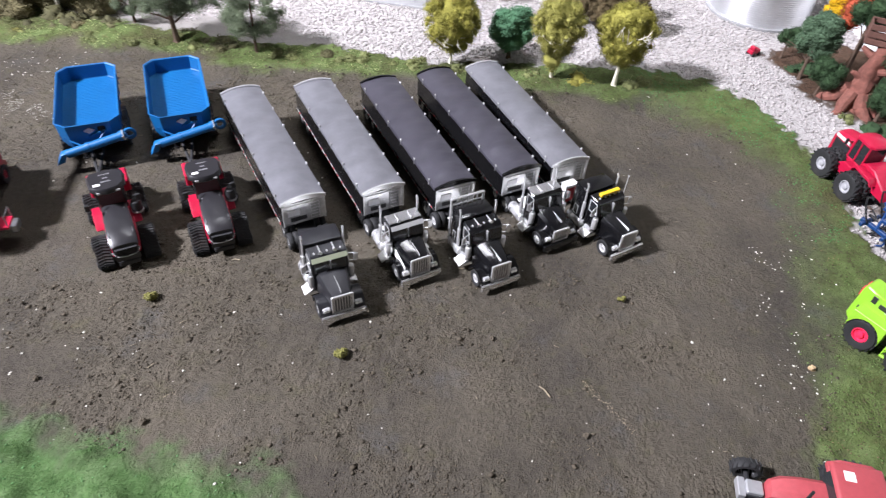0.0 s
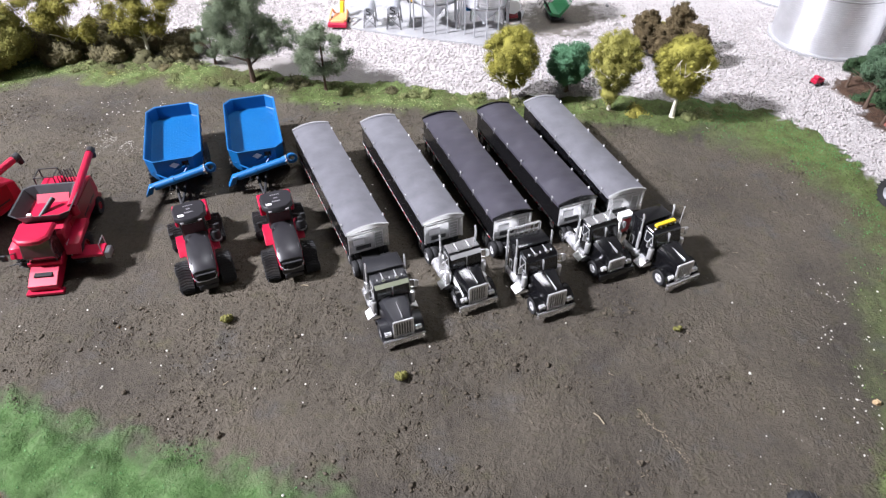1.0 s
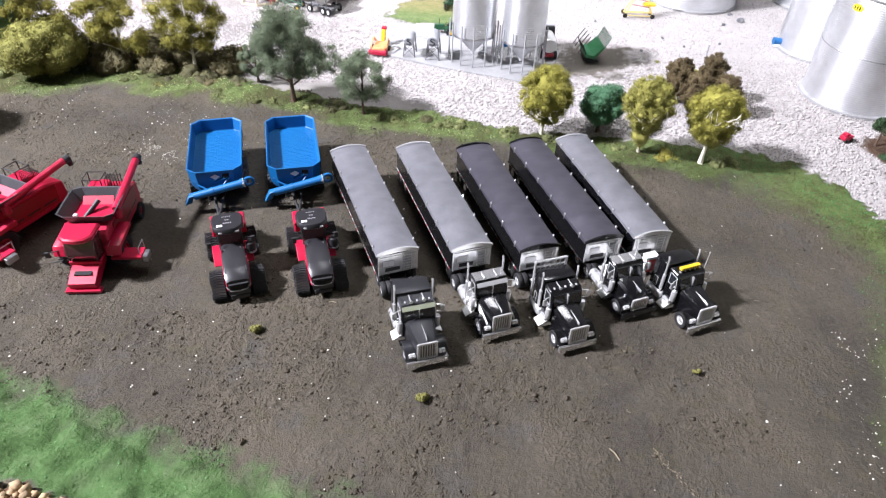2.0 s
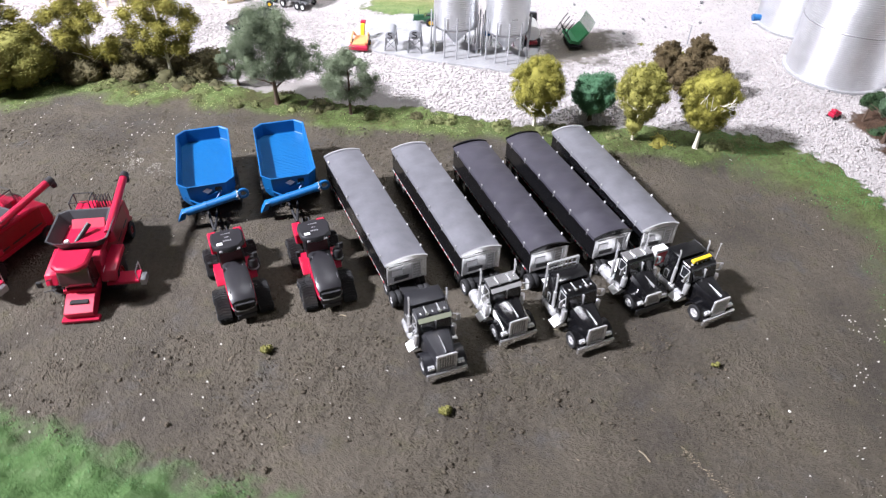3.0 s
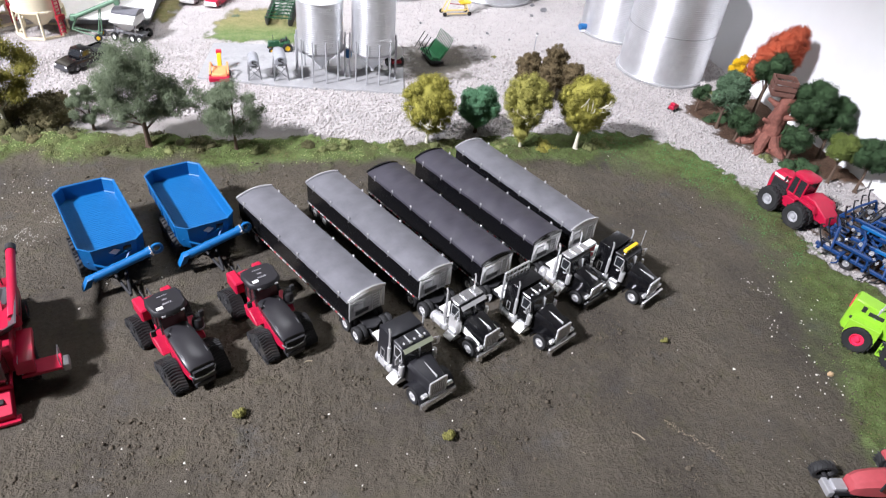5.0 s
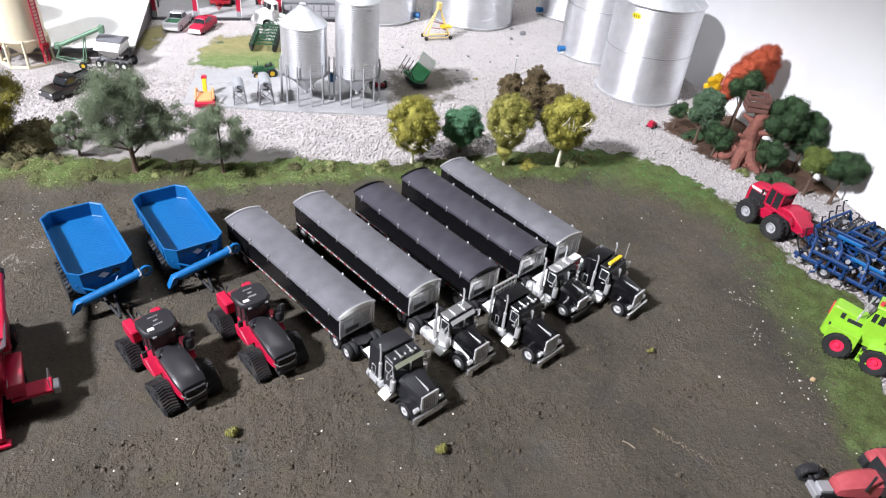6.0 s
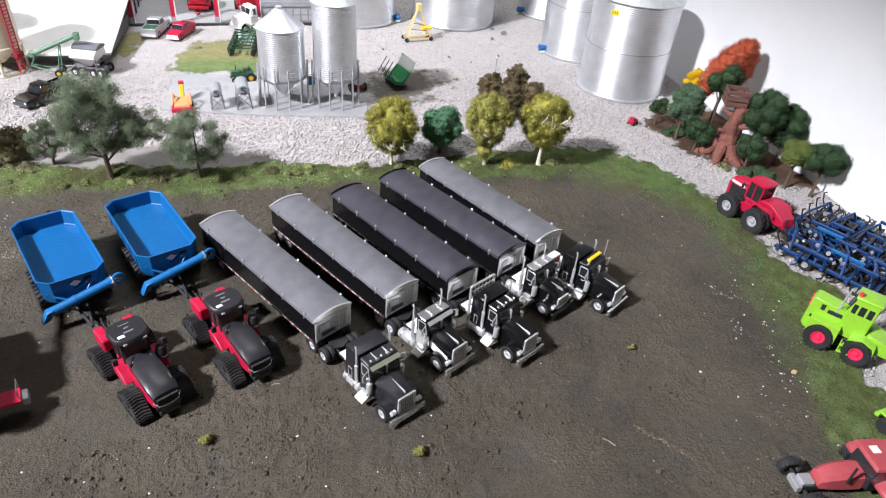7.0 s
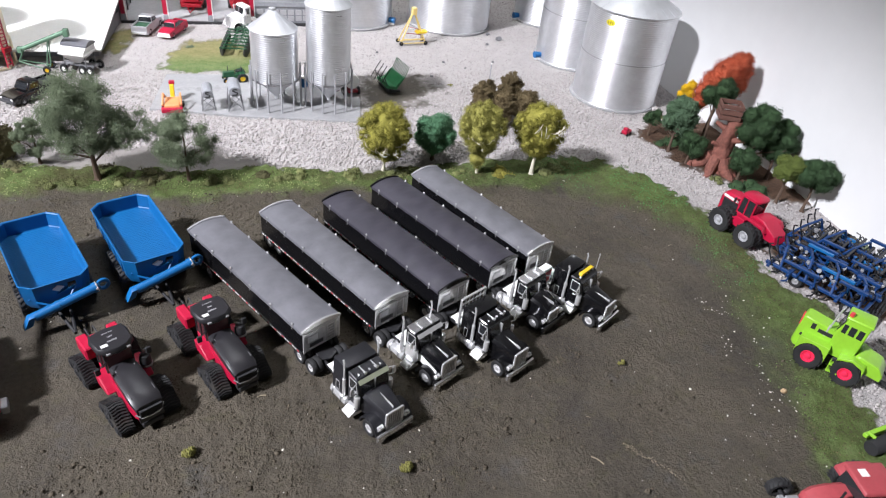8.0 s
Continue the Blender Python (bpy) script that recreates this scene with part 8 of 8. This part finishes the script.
for k in range(14):
    bm = start()
    box(bm, -88 + k * 13, -87 + k * 13, -100.8, -100, 0, 88)
    part("batten", bm, RED_DEEP, ob)

# ---- loose bits and ground cover ----


def stick(x, y, turn, l):
    bm = start()
    rod(bm, [(-l / 2, 0, .9), (-l * .1, .8, 1.2), (l / 2, -.3, .9)], .5, 6)
    return solid("stick", bm, STRAW, x, y, turn, "short pale stick lying on the soil", "stick", "sticks on the field", smooth=0)


stick(.092, .405, -48, 12), stick(-.175, .52, 10, 7)


def lump(x, y, r, material, label, name, seed):
    bm = start()
    vs = ball(bm, (0, 0, r * .45), r, 2, (1.1, .9, .7))
    rng = random.Random(seed)
    for v in vs:
        v.co += Vector((rng.uniform(-1, 1), rng.uniform(-1, 1), rng.uniform(-1, 1))) * r * .30
    return solid(name, bm, material, x, y, seed * 37 % 360, label, name, smooth=0)


for i, (x, y, r) in enumerate(((.120, .370, 3.0), (.052, .453, 2.8), (.103, .517, 2.2), (.063, .444, 1.8), (.068, .432, 2.0), (-.040, .411, 2.0), (-.10, .391, 1.8), (-.002, .396, 1.8), (-.186, .435, 1.6), (.085, .42, 1.8), (-.449, .50, 2.0), (-.36, .43, 1.7))):
    lump(x, y, r * .75, CLOD, "dark clod of soil on the field", "clod", 60 + i)
for x, y, r in ((-.286, .385, 2.2), (-.196, .356, 2.8)):
    lump(x, y, r, CLOD, "dark clod of soil near the turf", "clod", 4)
for i, (x, y, r) in enumerate(((.533, 1.105, 8), (.522, 1.075, 6), (.52, .87, 8))):
    lump(x, y, r, STONE, "pale rock beside the dark trees", "rock", 30 + i)
lump(.31, .445, 3.0, STONE_TAN, "small brown stone near the turf", "stone", 5)
for i, (x, y, r) in enumerate(((.345, 1.43, 6), (.33, 1.46, 4.5), (.31, 1.40, 3.5), (.19, 1.30, 3), (.15, 1.23, 2.6), (.29, 1.30, 2.6), (.225, 1.27, 2.4), (.07, 1.35, 2.6))):
    lump(x, y, r, LEAD, "small dark grey stone on the gravel", "stone", 10 + i)
build_cover()
